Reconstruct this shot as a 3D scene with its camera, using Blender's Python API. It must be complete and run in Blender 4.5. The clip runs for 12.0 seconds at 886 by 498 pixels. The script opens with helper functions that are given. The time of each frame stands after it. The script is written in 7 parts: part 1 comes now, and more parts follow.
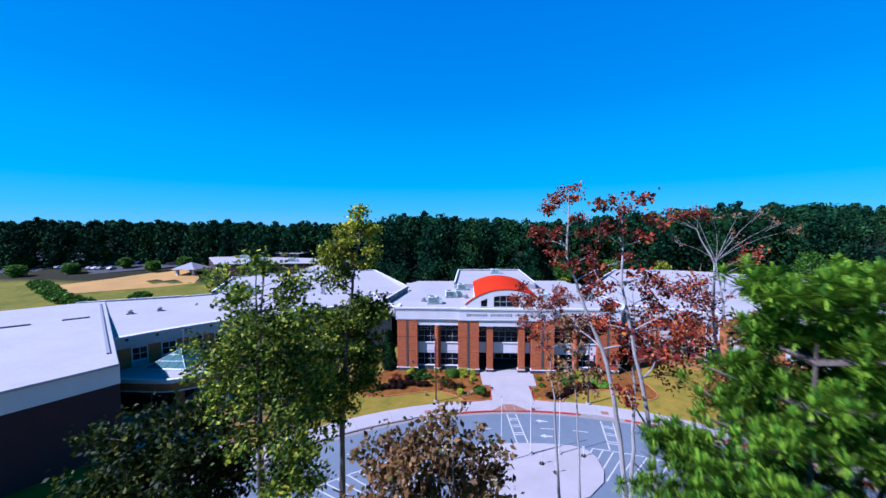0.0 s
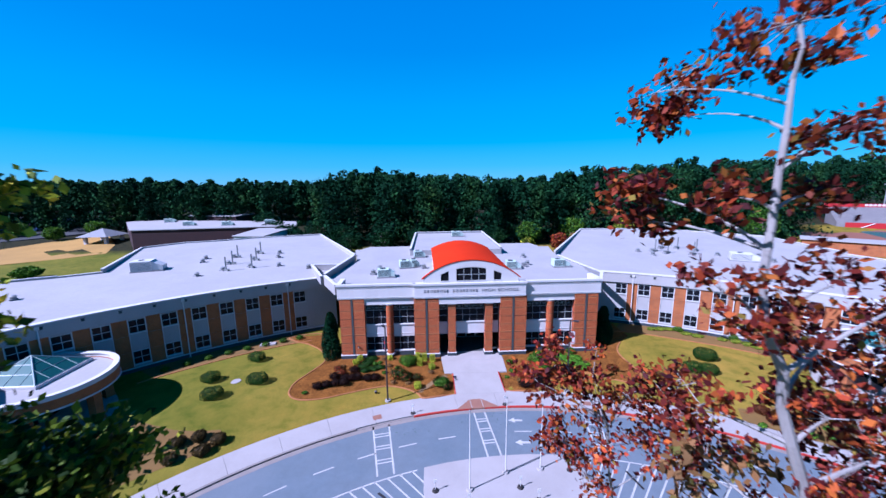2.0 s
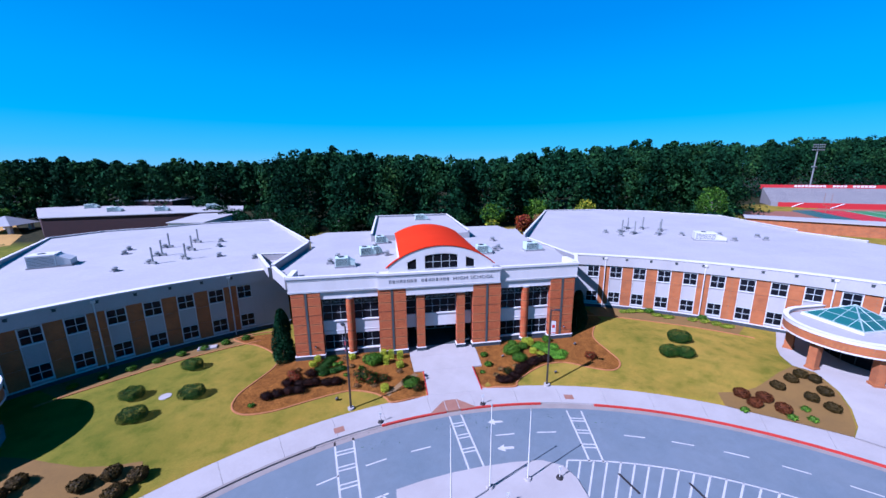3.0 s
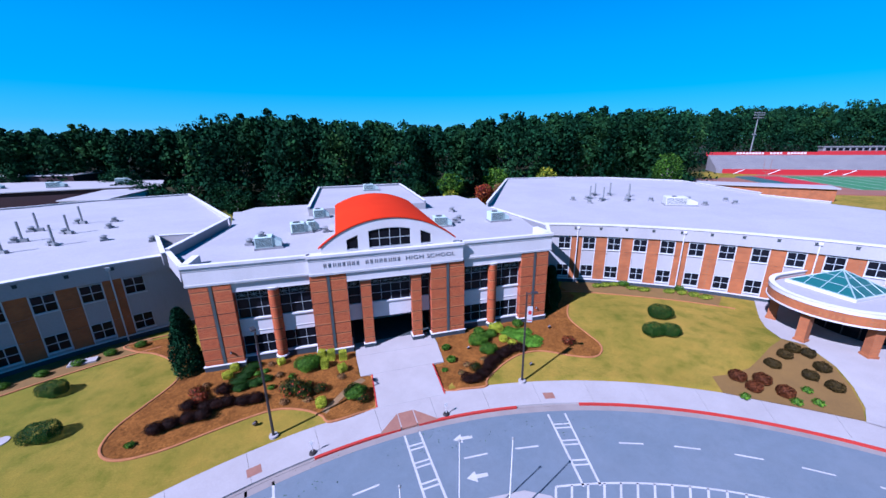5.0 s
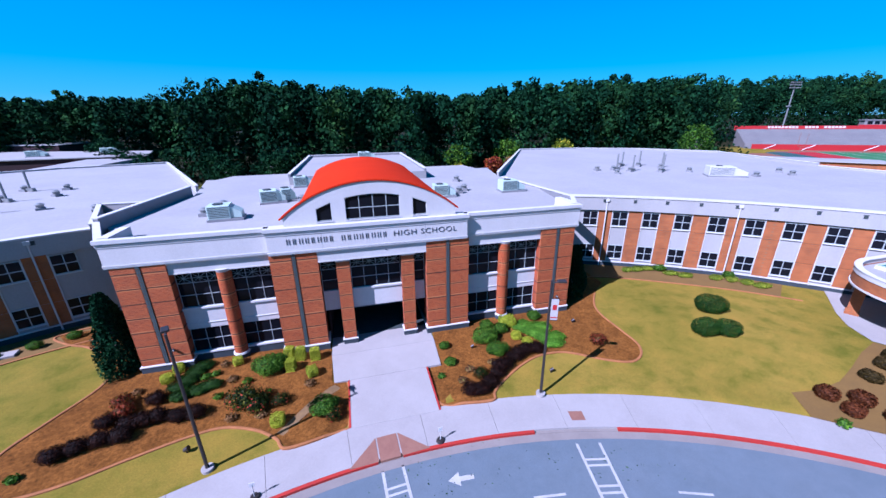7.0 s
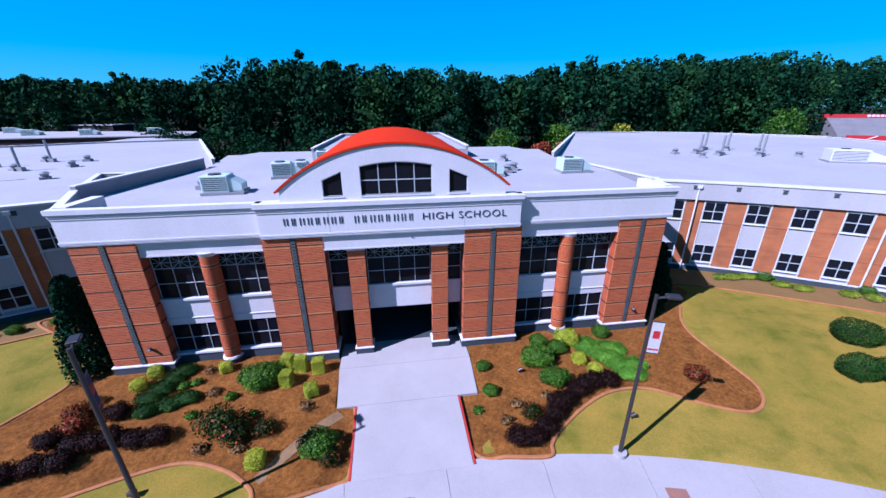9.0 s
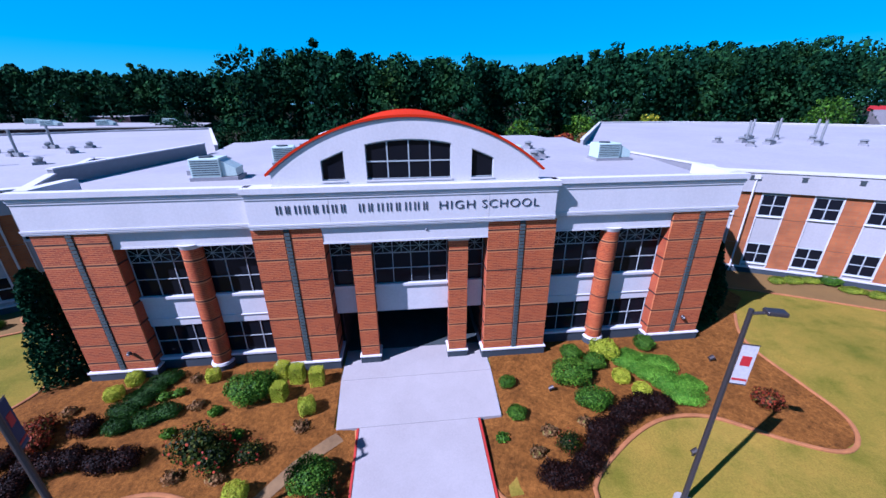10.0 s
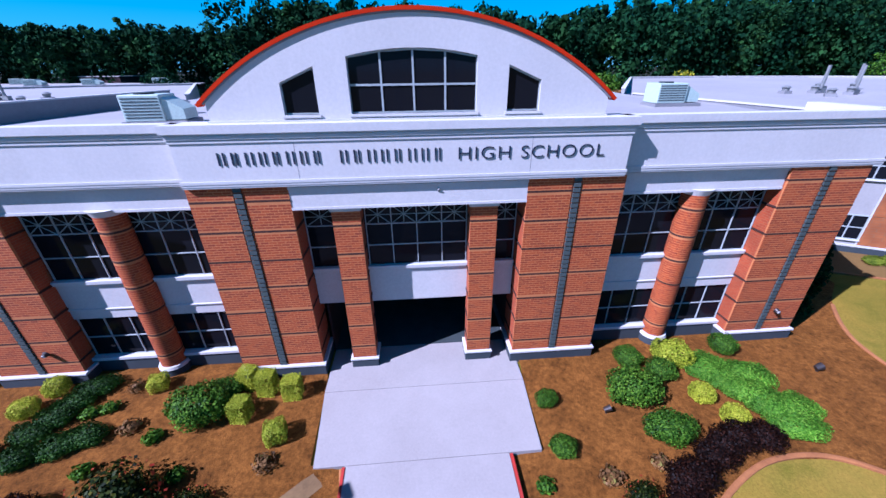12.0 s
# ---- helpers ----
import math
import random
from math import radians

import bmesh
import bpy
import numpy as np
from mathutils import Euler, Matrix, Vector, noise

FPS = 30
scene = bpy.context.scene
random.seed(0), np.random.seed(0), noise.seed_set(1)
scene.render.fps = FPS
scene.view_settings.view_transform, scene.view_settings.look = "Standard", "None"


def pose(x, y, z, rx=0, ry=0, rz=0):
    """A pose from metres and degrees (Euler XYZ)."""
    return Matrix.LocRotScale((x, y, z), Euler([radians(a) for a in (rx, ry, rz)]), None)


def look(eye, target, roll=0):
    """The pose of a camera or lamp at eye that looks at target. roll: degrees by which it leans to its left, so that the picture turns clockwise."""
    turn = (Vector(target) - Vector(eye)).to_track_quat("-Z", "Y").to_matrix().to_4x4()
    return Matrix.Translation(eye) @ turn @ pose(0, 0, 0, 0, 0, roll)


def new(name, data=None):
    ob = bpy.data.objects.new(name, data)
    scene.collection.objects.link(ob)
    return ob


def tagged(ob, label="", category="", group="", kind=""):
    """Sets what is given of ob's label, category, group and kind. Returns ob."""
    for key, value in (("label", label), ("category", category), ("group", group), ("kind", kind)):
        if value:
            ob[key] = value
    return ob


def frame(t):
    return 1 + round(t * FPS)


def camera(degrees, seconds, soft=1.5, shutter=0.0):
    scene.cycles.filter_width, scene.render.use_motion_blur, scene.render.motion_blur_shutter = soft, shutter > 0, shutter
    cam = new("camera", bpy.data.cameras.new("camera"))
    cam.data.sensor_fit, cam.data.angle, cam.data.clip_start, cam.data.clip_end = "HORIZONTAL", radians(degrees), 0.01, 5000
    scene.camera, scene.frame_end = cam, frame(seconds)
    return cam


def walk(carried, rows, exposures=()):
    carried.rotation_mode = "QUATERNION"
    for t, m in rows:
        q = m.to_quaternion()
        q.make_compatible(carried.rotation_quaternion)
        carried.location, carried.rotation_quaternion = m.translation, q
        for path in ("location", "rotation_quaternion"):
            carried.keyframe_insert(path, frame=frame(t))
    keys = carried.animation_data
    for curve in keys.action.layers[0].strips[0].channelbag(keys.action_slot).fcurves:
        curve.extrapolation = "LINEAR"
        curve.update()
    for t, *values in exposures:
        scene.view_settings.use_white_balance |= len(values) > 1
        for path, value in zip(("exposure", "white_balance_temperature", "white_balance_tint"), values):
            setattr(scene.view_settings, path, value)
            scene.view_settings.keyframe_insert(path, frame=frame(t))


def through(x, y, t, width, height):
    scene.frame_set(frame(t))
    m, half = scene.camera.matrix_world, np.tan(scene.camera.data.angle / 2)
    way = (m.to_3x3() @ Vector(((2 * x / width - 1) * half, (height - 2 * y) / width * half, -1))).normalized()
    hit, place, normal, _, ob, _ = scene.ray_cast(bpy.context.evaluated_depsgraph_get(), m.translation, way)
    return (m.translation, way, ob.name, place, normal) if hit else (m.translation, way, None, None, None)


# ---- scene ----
cam = camera(101.53, 12.0, shutter=0.2)
PATH = [
    (0, (-6.725, -58.397, 23.681), (-7.933, -38.466, 22.530), -0.26),
    (0.5, (-6.429, -55.317, 23.766), (-7.315, -35.417, 21.970), -0.35),
    (1, (-6.117, -52.344, 23.844), (-6.484, -32.495, 21.421), -0.74),
    (1.5, (-5.891, -49.721, 23.808), (-5.737, -29.945, 20.830), -0.80),
    (2, (-6.178, -47.249, 23.620), (-5.196, -27.575, 20.160), -0.65),
    (2.5, (-6.549, -44.751, 23.364), (-4.508, -25.255, 19.401), -0.53),
    (3, (-6.624, -42.252, 22.880), (-3.515, -22.985, 18.510), -0.55),
    (3.5, (-6.269, -40.087, 22.374), (-2.418, -21.029, 17.689), -0.61),
    (5.5, (-3.549, -32.399, 20.122), (1.745, -14.102, 14.022), -0.70),
    (6, (-2.782, -30.587, 19.409), (2.435, -12.370, 13.013), -0.64),
    (6.5, (-2.151, -28.970, 18.751), (2.863, -10.783, 12.113), -0.63),
    (7, (-1.550, -27.294, 18.041), (3.103, -9.084, 11.203), -0.63),
    (9, (-0.305, -20.772, 15.496), (2.315, -2.315, 8.252), -0.33),
    (9.5, (-0.174, -19.235, 14.895), (1.995, -0.756, 7.558), -0.36),
    (10, (-0.154, -17.655, 14.277), (1.686, 0.804, 6.801), -0.42),
    (10.5, (-0.142, -16.309, 13.808), (1.474, 2.083, 6.120), -0.38),
    (11, (-0.113, -14.966, 13.285), (1.334, 3.297, 5.263), -0.45),
    (11.5, (-0.088, -13.741, 12.771), (1.266, 4.321, 4.292), -0.47),
    (12, (-0.079, -12.534, 12.157), (1.279, 5.309, 3.225), -0.60),
]
walk(cam, [(t, look(eye, target, roll)) for t, eye, target, roll in PATH], [(0.0, 1.24, 4900, 37), (12.0, 1.24, 4900, 37)])

SUN_AZ, SUN_EL = (-0.909, -0.416), 43.5
world = bpy.data.worlds.new("sky")
scene.world = world
world.use_nodes = True
wn = world.node_tree.nodes
sky = wn.new("ShaderNodeTexSky")
sky.sky_type = "NISHITA"
sky.sun_disc = False
sky.sun_elevation = radians(SUN_EL)
sky.sun_rotation = math.atan2(SUN_AZ[0], SUN_AZ[1])
sky.air_density, sky.dust_density, sky.ozone_density = 1.0, 0.3, 3.0
wn["Background"].inputs["Strength"].default_value = 0.064
deep = wn.new("ShaderNodeMix")
deep.data_type, deep.blend_type = "RGBA", "MULTIPLY"
deep.inputs[0].default_value = 1.0
deep.inputs[7].default_value = (0.204, 0.696, 0.744, 1)
rich = wn.new("ShaderNodeHueSaturation")
rich.inputs["Saturation"].default_value = 1.25
world.node_tree.links.new(sky.outputs[0], deep.inputs[6])
even = wn.new("ShaderNodeMix")
even.data_type = "RGBA"
even.inputs[0].default_value = 0.8
even.inputs[7].default_value = (0.24, 2.37, 4.2, 1)
world.node_tree.links.new(deep.outputs[2], even.inputs[6])
world.node_tree.links.new(even.outputs[2], rich.inputs["Color"])
# the clear sky deepens towards the zenith and pales in a thin haze at the horizon
way = wn.new("ShaderNodeTexCoord")
up = wn.new("ShaderNodeSeparateXYZ")
world.node_tree.links.new(way.outputs["Generated"], up.inputs[0])


def sky_ramp(stops):
    node = wn.new("ShaderNodeValToRGB")
    e = node.color_ramp.elements
    while len(e) < len(stops):
        e.new(0.5)
    for el, (pos, col) in zip(e, stops):
        el.position, el.color = pos, (*col, 1)
    world.node_tree.links.new(up.outputs[2], node.inputs["Fac"])
    return node


fall = wn.new("ShaderNodeMix")
fall.data_type, fall.blend_type = "RGBA", "MULTIPLY"
fall.inputs[0].default_value = 1.0
world.node_tree.links.new(rich.outputs[0], fall.inputs[6])
world.node_tree.links.new(sky_ramp([(0.0, (1.0, 1.0, 1.0)), (0.2, (1.0, 1.0, 1.0)), (0.5, (0.85, 0.72, 0.9)), (0.75, (0.5, 0.4, 0.5)), (1.0, (0.3, 0.26, 0.34))]).outputs[0], fall.inputs[7])
haze = wn.new("ShaderNodeMix")
haze.data_type, haze.blend_type = "RGBA", "ADD"
haze.inputs[0].default_value = 1.0
world.node_tree.links.new(fall.outputs[2], haze.inputs[6])
world.node_tree.links.new(sky_ramp([(0.0, (1.4, 1.3, 0.2)), (0.05, (0.6, 0.95, 0.12)), (0.13, (0.1, 0.5, 0.06)), (0.32, (0.0, 0.0, 0.0))]).outputs[0], haze.inputs[7])
world.node_tree.links.new(haze.outputs[2], wn["Background"].inputs["Color"])

sun_data = bpy.data.lights.new("sun", "SUN")
sun_data.energy, sun_data.angle, sun_data.color = 5.0, radians(0.5), (1.0, 0.94, 0.85)
sun = new("sun", sun_data)
sun_from = Vector((SUN_AZ[0], SUN_AZ[1], math.tan(radians(SUN_EL)) * math.hypot(*SUN_AZ))) * 100
sun.matrix_world = look(sun_from, (0, 0, 0))


# ---- materials ----
class Nodes:
    """A small builder for a principled material."""

    def __init__(self, name, rough=0.8, metal=0.0, spec=0.5):
        self.mat = bpy.data.materials.new(name)
        self.mat.use_nodes = True
        self.t = self.mat.node_tree
        self.p = self.t.nodes["Principled BSDF"]
        self.p.inputs["Roughness"].default_value = rough
        self.p.inputs["Metallic"].default_value = metal
        self.p.inputs["Specular IOR Level"].default_value = spec

    def n(self, kind, **inputs):
        node = self.t.nodes.new(kind)
        for key, value in inputs.items():
            node.inputs[key.replace("_", " ")].default_value = value
        return node

    def link(self, a, b):
        self.t.links.new(a, b)

    def coord(self, kind="Object"):
        return self.n("ShaderNodeTexCoord").outputs[kind]

    def noise(self, scale, detail=4.0, rough=0.6, vec=None, stretch=None):
        node = self.n("ShaderNodeTexNoise", Scale=scale, Detail=detail, Roughness=rough)
        vec = vec or self.coord()
        if stretch:
            mp = self.n("ShaderNodeMapping")
            mp.inputs["Scale"].default_value = stretch
            self.link(vec, mp.inputs["Vector"])
            vec = mp.outputs[0]
        self.link(vec, node.inputs["Vector"])
        return node.outputs["Fac"]

    def ramp(self, fac, stops):
        node = self.n("ShaderNodeValToRGB")
        e = node.color_ramp.elements
        while len(e) < len(stops):
            e.new(0.5)
        for el, (pos, col) in zip(e, stops):
            el.position, el.color = pos, (*col, 1)
        self.link(fac, node.inputs["Fac"])
        return node.outputs["Color"]

    def mix(self, fac, a, b, mode="MIX"):
        node = self.t.nodes.new("ShaderNodeMix")
        node.data_type, node.blend_type = "RGBA", mode
        for sock, val in ((node.inputs[0], fac), (node.inputs[6], a), (node.inputs[7], b)):
            if hasattr(val, "is_output"):
                self.link(val, sock)
            elif isinstance(val, (int, float)):
                sock.default_value = val
            else:
                sock.default_value = (*val, 1)
        return node.outputs[2]

    def color(self, c):
        if hasattr(c, "is_output"):
            self.link(c, self.p.inputs["Base Color"])
        else:
            self.p.inputs["Base Color"].default_value = (*c, 1)

    def bump(self, height, strength=0.3, distance=0.02):
        node = self.n("ShaderNodeBump", Strength=strength, Distance=distance)
        self.link(height, node.inputs["Height"])
        self.link(node.outputs[0], self.p.inputs["Normal"])


def weathered(name, base, dark, rough=0.8, big=0.25, fine=6.0, stretch=None, bump=0.2, amount=1.0, spec=0.4, metal=0.0):
    """Paint, plaster, concrete, membrane: a base colour with stains at a large and grain at a fine scale."""
    m = Nodes(name, rough, metal, spec)
    a = m.noise(big, 5.0, 0.65, stretch=stretch)
    b = m.noise(fine, 6.0, 0.7)
    col = m.ramp(a, [(0.35, dark), (0.62, base)])
    col = m.mix(0.25 * amount, col, m.ramp(b, [(0.3, tuple(c * 0.6 for c in base)), (0.7, tuple(min(1, c * 1.12) for c in base))]))
    m.color(col)
    m.bump(b, bump, 0.01)
    return m.mat


def brick_material(name, c1, c2, mortar, bw=0.3, bh=0.1016):
    """Brickwork in running bond on any upright face."""
    m = Nodes(name, 0.85)
    sep = m.n("ShaderNodeSeparateXYZ")
    m.link(m.coord(), sep.inputs[0])
    add = m.n("ShaderNodeMath")
    m.link(sep.outputs[0], add.inputs[0])
    m.link(sep.outputs[1], add.inputs[1])
    com = m.n("ShaderNodeCombineXYZ")
    m.link(add.outputs[0], com.inputs[0])
    m.link(sep.outputs[2], com.inputs[1])
    br = m.n("ShaderNodeTexBrick", Scale=1.0, Mortar_Size=0.012, Brick_Width=bw, Row_Height=bh, Bias=-0.1)
    br.inputs["Color1"].default_value, br.inputs["Color2"].default_value, br.inputs["Mortar"].default_value = (*c1, 1), (*c2, 1), (*mortar, 1)
    m.link(com.outputs[0], br.inputs["Vector"])
    stain = m.ramp(m.noise(0.7), [(0.3, (0.72, 0.7, 0.7)), (0.7, (1.08, 1.04, 1.0))])
    m.color(m.mix(1.0, br.outputs["Color"], stain, "MULTIPLY"))
    m.bump(br.outputs["Fac"], -0.5, 0.01)
    return m.mat


def piece_material(name, c1, c2, c3):
    """Single bricks: the colour varies from brick to brick."""
    m = Nodes(name, 0.85)
    info = m.n("ShaderNodeObjectInfo").outputs["Random"]
    isl = m.n("ShaderNodeNewGeometry").outputs["Random Per Island"]
    add = m.n("ShaderNodeMath")
    m.link(info, add.inputs[0])
    m.link(isl, add.inputs[1])
    fr = m.n("ShaderNodeMath")
    fr.operation = "FRACT"
    m.link(add.outputs[0], fr.inputs[0])
    col = m.ramp(fr.outputs[0], [(0.0, c1), (0.5, c2), (1.0, c3)])
    grain = m.noise(30.0)
    m.color(m.mix(0.25, col, m.ramp(grain, [(0.3, tuple(c * 0.5 for c in c1)), (0.7, c3)])))
    m.bump(grain, 0.3, 0.004)
    return m.mat


def leaf_material(name, stops, rough=0.6, through=0.25, spec=0.12):
    m = Nodes(name, rough, 0.0, spec)
    isl = m.n("ShaderNodeNewGeometry").outputs["Random Per Island"]
    info = m.n("ShaderNodeObjectInfo").outputs["Random"]
    col = m.ramp(isl, stops)
    patch = m.ramp(m.noise(0.35, 2.0), [(0.36, (0.42, 0.45, 0.42)), (0.62, (1.2, 1.15, 1.0))])
    col = m.mix(1.0, col, patch, "MULTIPLY")
    tone = m.ramp(info, [(0.0, (0.8, 0.85, 0.8)), (1.0, (1.15, 1.1, 1.05))])
    m.color(m.mix(1.0, col, tone, "MULTIPLY"))
    tr = m.n("ShaderNodeBsdfTranslucent")
    m.link(col, tr.inputs["Color"])
    mx = m.n("ShaderNodeMixShader")
    mx.inputs[0].default_value = through
    m.link(m.p.outputs[0], mx.inputs[1])
    m.link(tr.outputs[0], mx.inputs[2])
    m.link(mx.outputs[0], m.t.nodes["Material Output"].inputs["Surface"])
    return m.mat


def plain(name, c, rough=0.5, metal=0.0, spec=0.5):
    m = Nodes(name, rough, metal, spec)
    g = m.noise(12.0, 5.0)
    m.color(m.ramp(g, [(0.3, tuple(x * 0.82 for x in c)), (0.7, tuple(min(1, x * 1.06) for x in c))]))
    m.bump(g, 0.08, 0.004)
    return m.mat


def ground_material():
    """Dry lawn: straw and green in patches, with blade grain."""
    m = Nodes("lawn", 0.95, 0.0, 0.1)
    big = m.noise(0.09, 4.0, 0.55)
    mid = m.noise(0.55, 5.0, 0.65)
    fine = m.noise(14.0, 4.0, 0.8)
    a = m.ramp(big, [(0.3, (0.121, 0.106, 0.0115)), (0.48, (0.176, 0.131, 0.0179)), (0.72, (0.221, 0.153, 0.0256))])
    b = m.ramp(mid, [(0.34, (0.62, 0.76, 0.5)), (0.48, (0.93, 0.96, 0.86)), (0.66, (1.14, 1.06, 1.02))])
    c = m.ramp(fine, [(0.25, (0.6, 0.6, 0.55)), (0.75, (1.2, 1.2, 1.1))])
    col = m.mix(1.0, m.mix(1.0, a, b, "MULTIPLY"), c, "MULTIPLY")
    sep = m.n("ShaderNodeSeparateXYZ")
    m.link(m.coord(), sep.inputs[0])
    # greener to the west; lens falloff and lost sheen darken the colour too
    west = m.n("ShaderNodeMapRange")
    m.link(sep.outputs[0], west.inputs["Value"])
    for key, value in (("From Min", -16.0), ("From Max", -34.0), ("To Min", 0.0), ("To Max", 0.75)):
        west.inputs[key].default_value = value
    col = m.mix(west.outputs[0], col, m.mix(1.0, col, (0.52, 0.78, 0.55), "MULTIPLY"))
    # a near-black green and brown takes over under the woods
    over = m.n("ShaderNodeMath")
    over.operation = "SUBTRACT"
    m.link(sep.outputs[0], over.inputs[0])
    over.inputs[1].default_value = 115.0
    pos = m.n("ShaderNodeMath")
    pos.operation = "MAXIMUM"
    m.link(over.outputs[0], pos.inputs[0])
    pos.inputs[1].default_value = 0.0
    back = m.n("ShaderNodeMath")
    back.operation = "MULTIPLY_ADD"
    upto = m.n("ShaderNodeMath")
    upto.operation = "MINIMUM"
    m.link(pos.outputs[0], upto.inputs[0])
    upto.inputs[1].default_value = 75.0
    m.link(upto.outputs[0], back.inputs[0])
    back.inputs[1].default_value = -0.5
    m.link(sep.outputs[1], back.inputs[2])
    wood = m.n("ShaderNodeMapRange")
    m.link(back.outputs[0], wood.inputs["Value"])
    wood.inputs["From Min"].default_value, wood.inputs["From Max"].default_value = 84.0, 92.0
    m.color(m.mix(wood.outputs[0], col, m.ramp(mid, [(0.35, (0.0064, 0.0103, 0.00384)), (0.65, (0.0224, 0.0205, 0.00768))])))
    m.bump(fine, 0.5, 0.04)
    return m.mat


def mulch_material():
    m = Nodes("pine_straw", 0.95, 0.0, 0.1)
    a = m.noise(0.8, 6.0, 0.7)
    b = m.noise(5.0, 5.0, 0.75)
    f = m.noise(22.0, 6.0, 0.8, stretch=(1, 2.2, 1))
    col = m.ramp(f, [(0.25, (0.041, 0.0168, 0.0035)), (0.5, (0.15, 0.063, 0.0105)), (0.8, (0.255, 0.122, 0.024))])
    col = m.mix(1.0, col, m.ramp(a, [(0.3, (0.6, 0.56, 0.55)), (0.5, (1.0, 0.95, 0.9)), (0.72, (1.35, 1.3, 1.3))]), "MULTIPLY")
    m.color(m.mix(1.0, col, m.ramp(b, [(0.32, (0.45, 0.42, 0.4)), (0.6, (1.15, 1.12, 1.1))]), "MULTIPLY"))
    m.bump(f, 0.7, 0.05)
    return m.mat


def asphalt_material():
    m = Nodes("asphalt", 0.9, 0.0, 0.3)
    big = m.noise(0.12, 5.0, 0.6)
    mid = m.noise(0.9, 6.0, 0.75)
    fine = m.noise(45.0, 3.0, 0.8)
    col = m.ramp(big, [(0.3, (0.0695, 0.108, 0.142)), (0.7, (0.099, 0.131, 0.162))])
    col = m.mix(1.0, col, m.ramp(mid, [(0.3, (0.82, 0.84, 0.82)), (0.7, (1.08, 1.06, 1.05))]), "MULTIPLY")
    col = m.mix(0.3, col, m.ramp(fine, [(0.3, (0.0521, 0.0626, 0.0661)), (0.7, (0.167, 0.171, 0.172))]))
    m.color(col)
    m.bump(fine, 0.35, 0.01)
    return m.mat


def glass_material(name, tint=(0.006, 0.007, 0.010), rough=0.06):
    m = Nodes(name, rough, 0.0, 0.08)
    m.color(tint)
    return m.mat


M_WHITE = weathered("white_stucco", (0.46, 0.453, 0.447), (0.409, 0.403, 0.397), 0.85, 0.35, 9.0, (1, 1, 0.3), 0.12)
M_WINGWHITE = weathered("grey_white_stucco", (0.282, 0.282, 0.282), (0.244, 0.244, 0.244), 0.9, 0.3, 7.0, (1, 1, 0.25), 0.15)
M_TRIM = weathered("white_trim", (0.446, 0.446, 0.44), (0.396, 0.396, 0.396), 0.7, 0.5, 10.0, None, 0.06)
M_ROOF = weathered("white_roof_membrane", (0.265, 0.262, 0.262), (0.231, 0.227, 0.227), 0.75, 0.16, 3.0, None, 0.1)
M_PARAPET = weathered("grey_flashing", (0.183, 0.189, 0.199), (0.153, 0.159, 0.172), 0.6, 0.5, 8.0, None, 0.05)
M_BRICKT = brick_material("brickwork", (0.296, 0.0482, 0.00551), (0.241, 0.0358, 0.00413), (0.248, 0.0828, 0.031))
M_BRICKP = piece_material("brick", (0.165, 0.022, 0.002), (0.245, 0.037, 0.0026), (0.31, 0.056, 0.004))
M_MORTAR = weathered("mortar", (0.40, 0.145, 0.045), (0.33, 0.115, 0.036), 0.9, 1.0, 20.0, None, 0.2)
M_BAND = weathered("dark_brick_band", (0.040, 0.012, 0.006), (0.026, 0.008, 0.004), 0.9, 2.0, 20.0, None, 0.3)
M_TANBRICK = brick_material("orange_brick_panel", (0.275, 0.088, 0.021), (0.24, 0.072, 0.017), (0.21, 0.095, 0.04), 0.4, 0.2)
M_PLINTH = weathered("blue_grey_block", (0.0281, 0.0398, 0.0481), (0.0199, 0.0298, 0.0365), 0.85, 0.8, 10.0, None, 0.25)
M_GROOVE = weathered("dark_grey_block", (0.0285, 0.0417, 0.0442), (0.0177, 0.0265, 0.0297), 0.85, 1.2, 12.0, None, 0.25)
M_RIB = weathered("grey_green_block", (0.047, 0.064, 0.062), (0.03, 0.044, 0.044), 0.85, 1.2, 12.0, None, 0.25)
M_RED = weathered("red_metal_roof", (0.394, 0.0232, 0.00202), (0.353, 0.0192, 0.00202), 0.9, 0.15, 5.0, None, 0.03, 0.4, 0.04)
M_GLASS = glass_material("tinted_glass")
M_FRAME = plain("pale_window_frame", (0.30, 0.34, 0.35), 0.45)
M_LATTICE = plain("sage_metal_lattice", (0.202, 0.278, 0.265), 0.5)
M_DARK = plain("dark_bronze_metal", (0.0287, 0.0246, 0.023), 0.45, 0.3)
M_CONC = weathered("concrete_paving", (0.256, 0.244, 0.236), (0.222, 0.209, 0.2), 0.9, 0.3, 12.0, None, 0.15)
M_KERB = weathered("concrete_kerb", (0.183, 0.162, 0.148), (0.148, 0.13, 0.12), 0.9, 0.6, 14.0, None, 0.2)
M_REDKERB = weathered("red_kerb_paint", (0.316, 0.0189, 0.0101), (0.253, 0.0189, 0.0114), 0.7, 0.8, 12.0, None, 0.1)
M_RAMP = weathered("tan_tactile_paving", (0.194, 0.0943, 0.0631), (0.166, 0.077, 0.0528), 0.9, 1.5, 12.0, None, 0.2)
M_PAINT = weathered("white_road_paint", (0.33, 0.33, 0.32), (0.256, 0.259, 0.256), 0.8, 1.2, 9.0, None, 0.1)
M_EDGING = weathered("terracotta_edging", (0.27, 0.105, 0.03), (0.19, 0.07, 0.02), 0.9, 1.5, 12.0, None, 0.2)
M_LAWN, M_MULCH, M_ASPHALT = ground_material(), mulch_material(), asphalt_material()
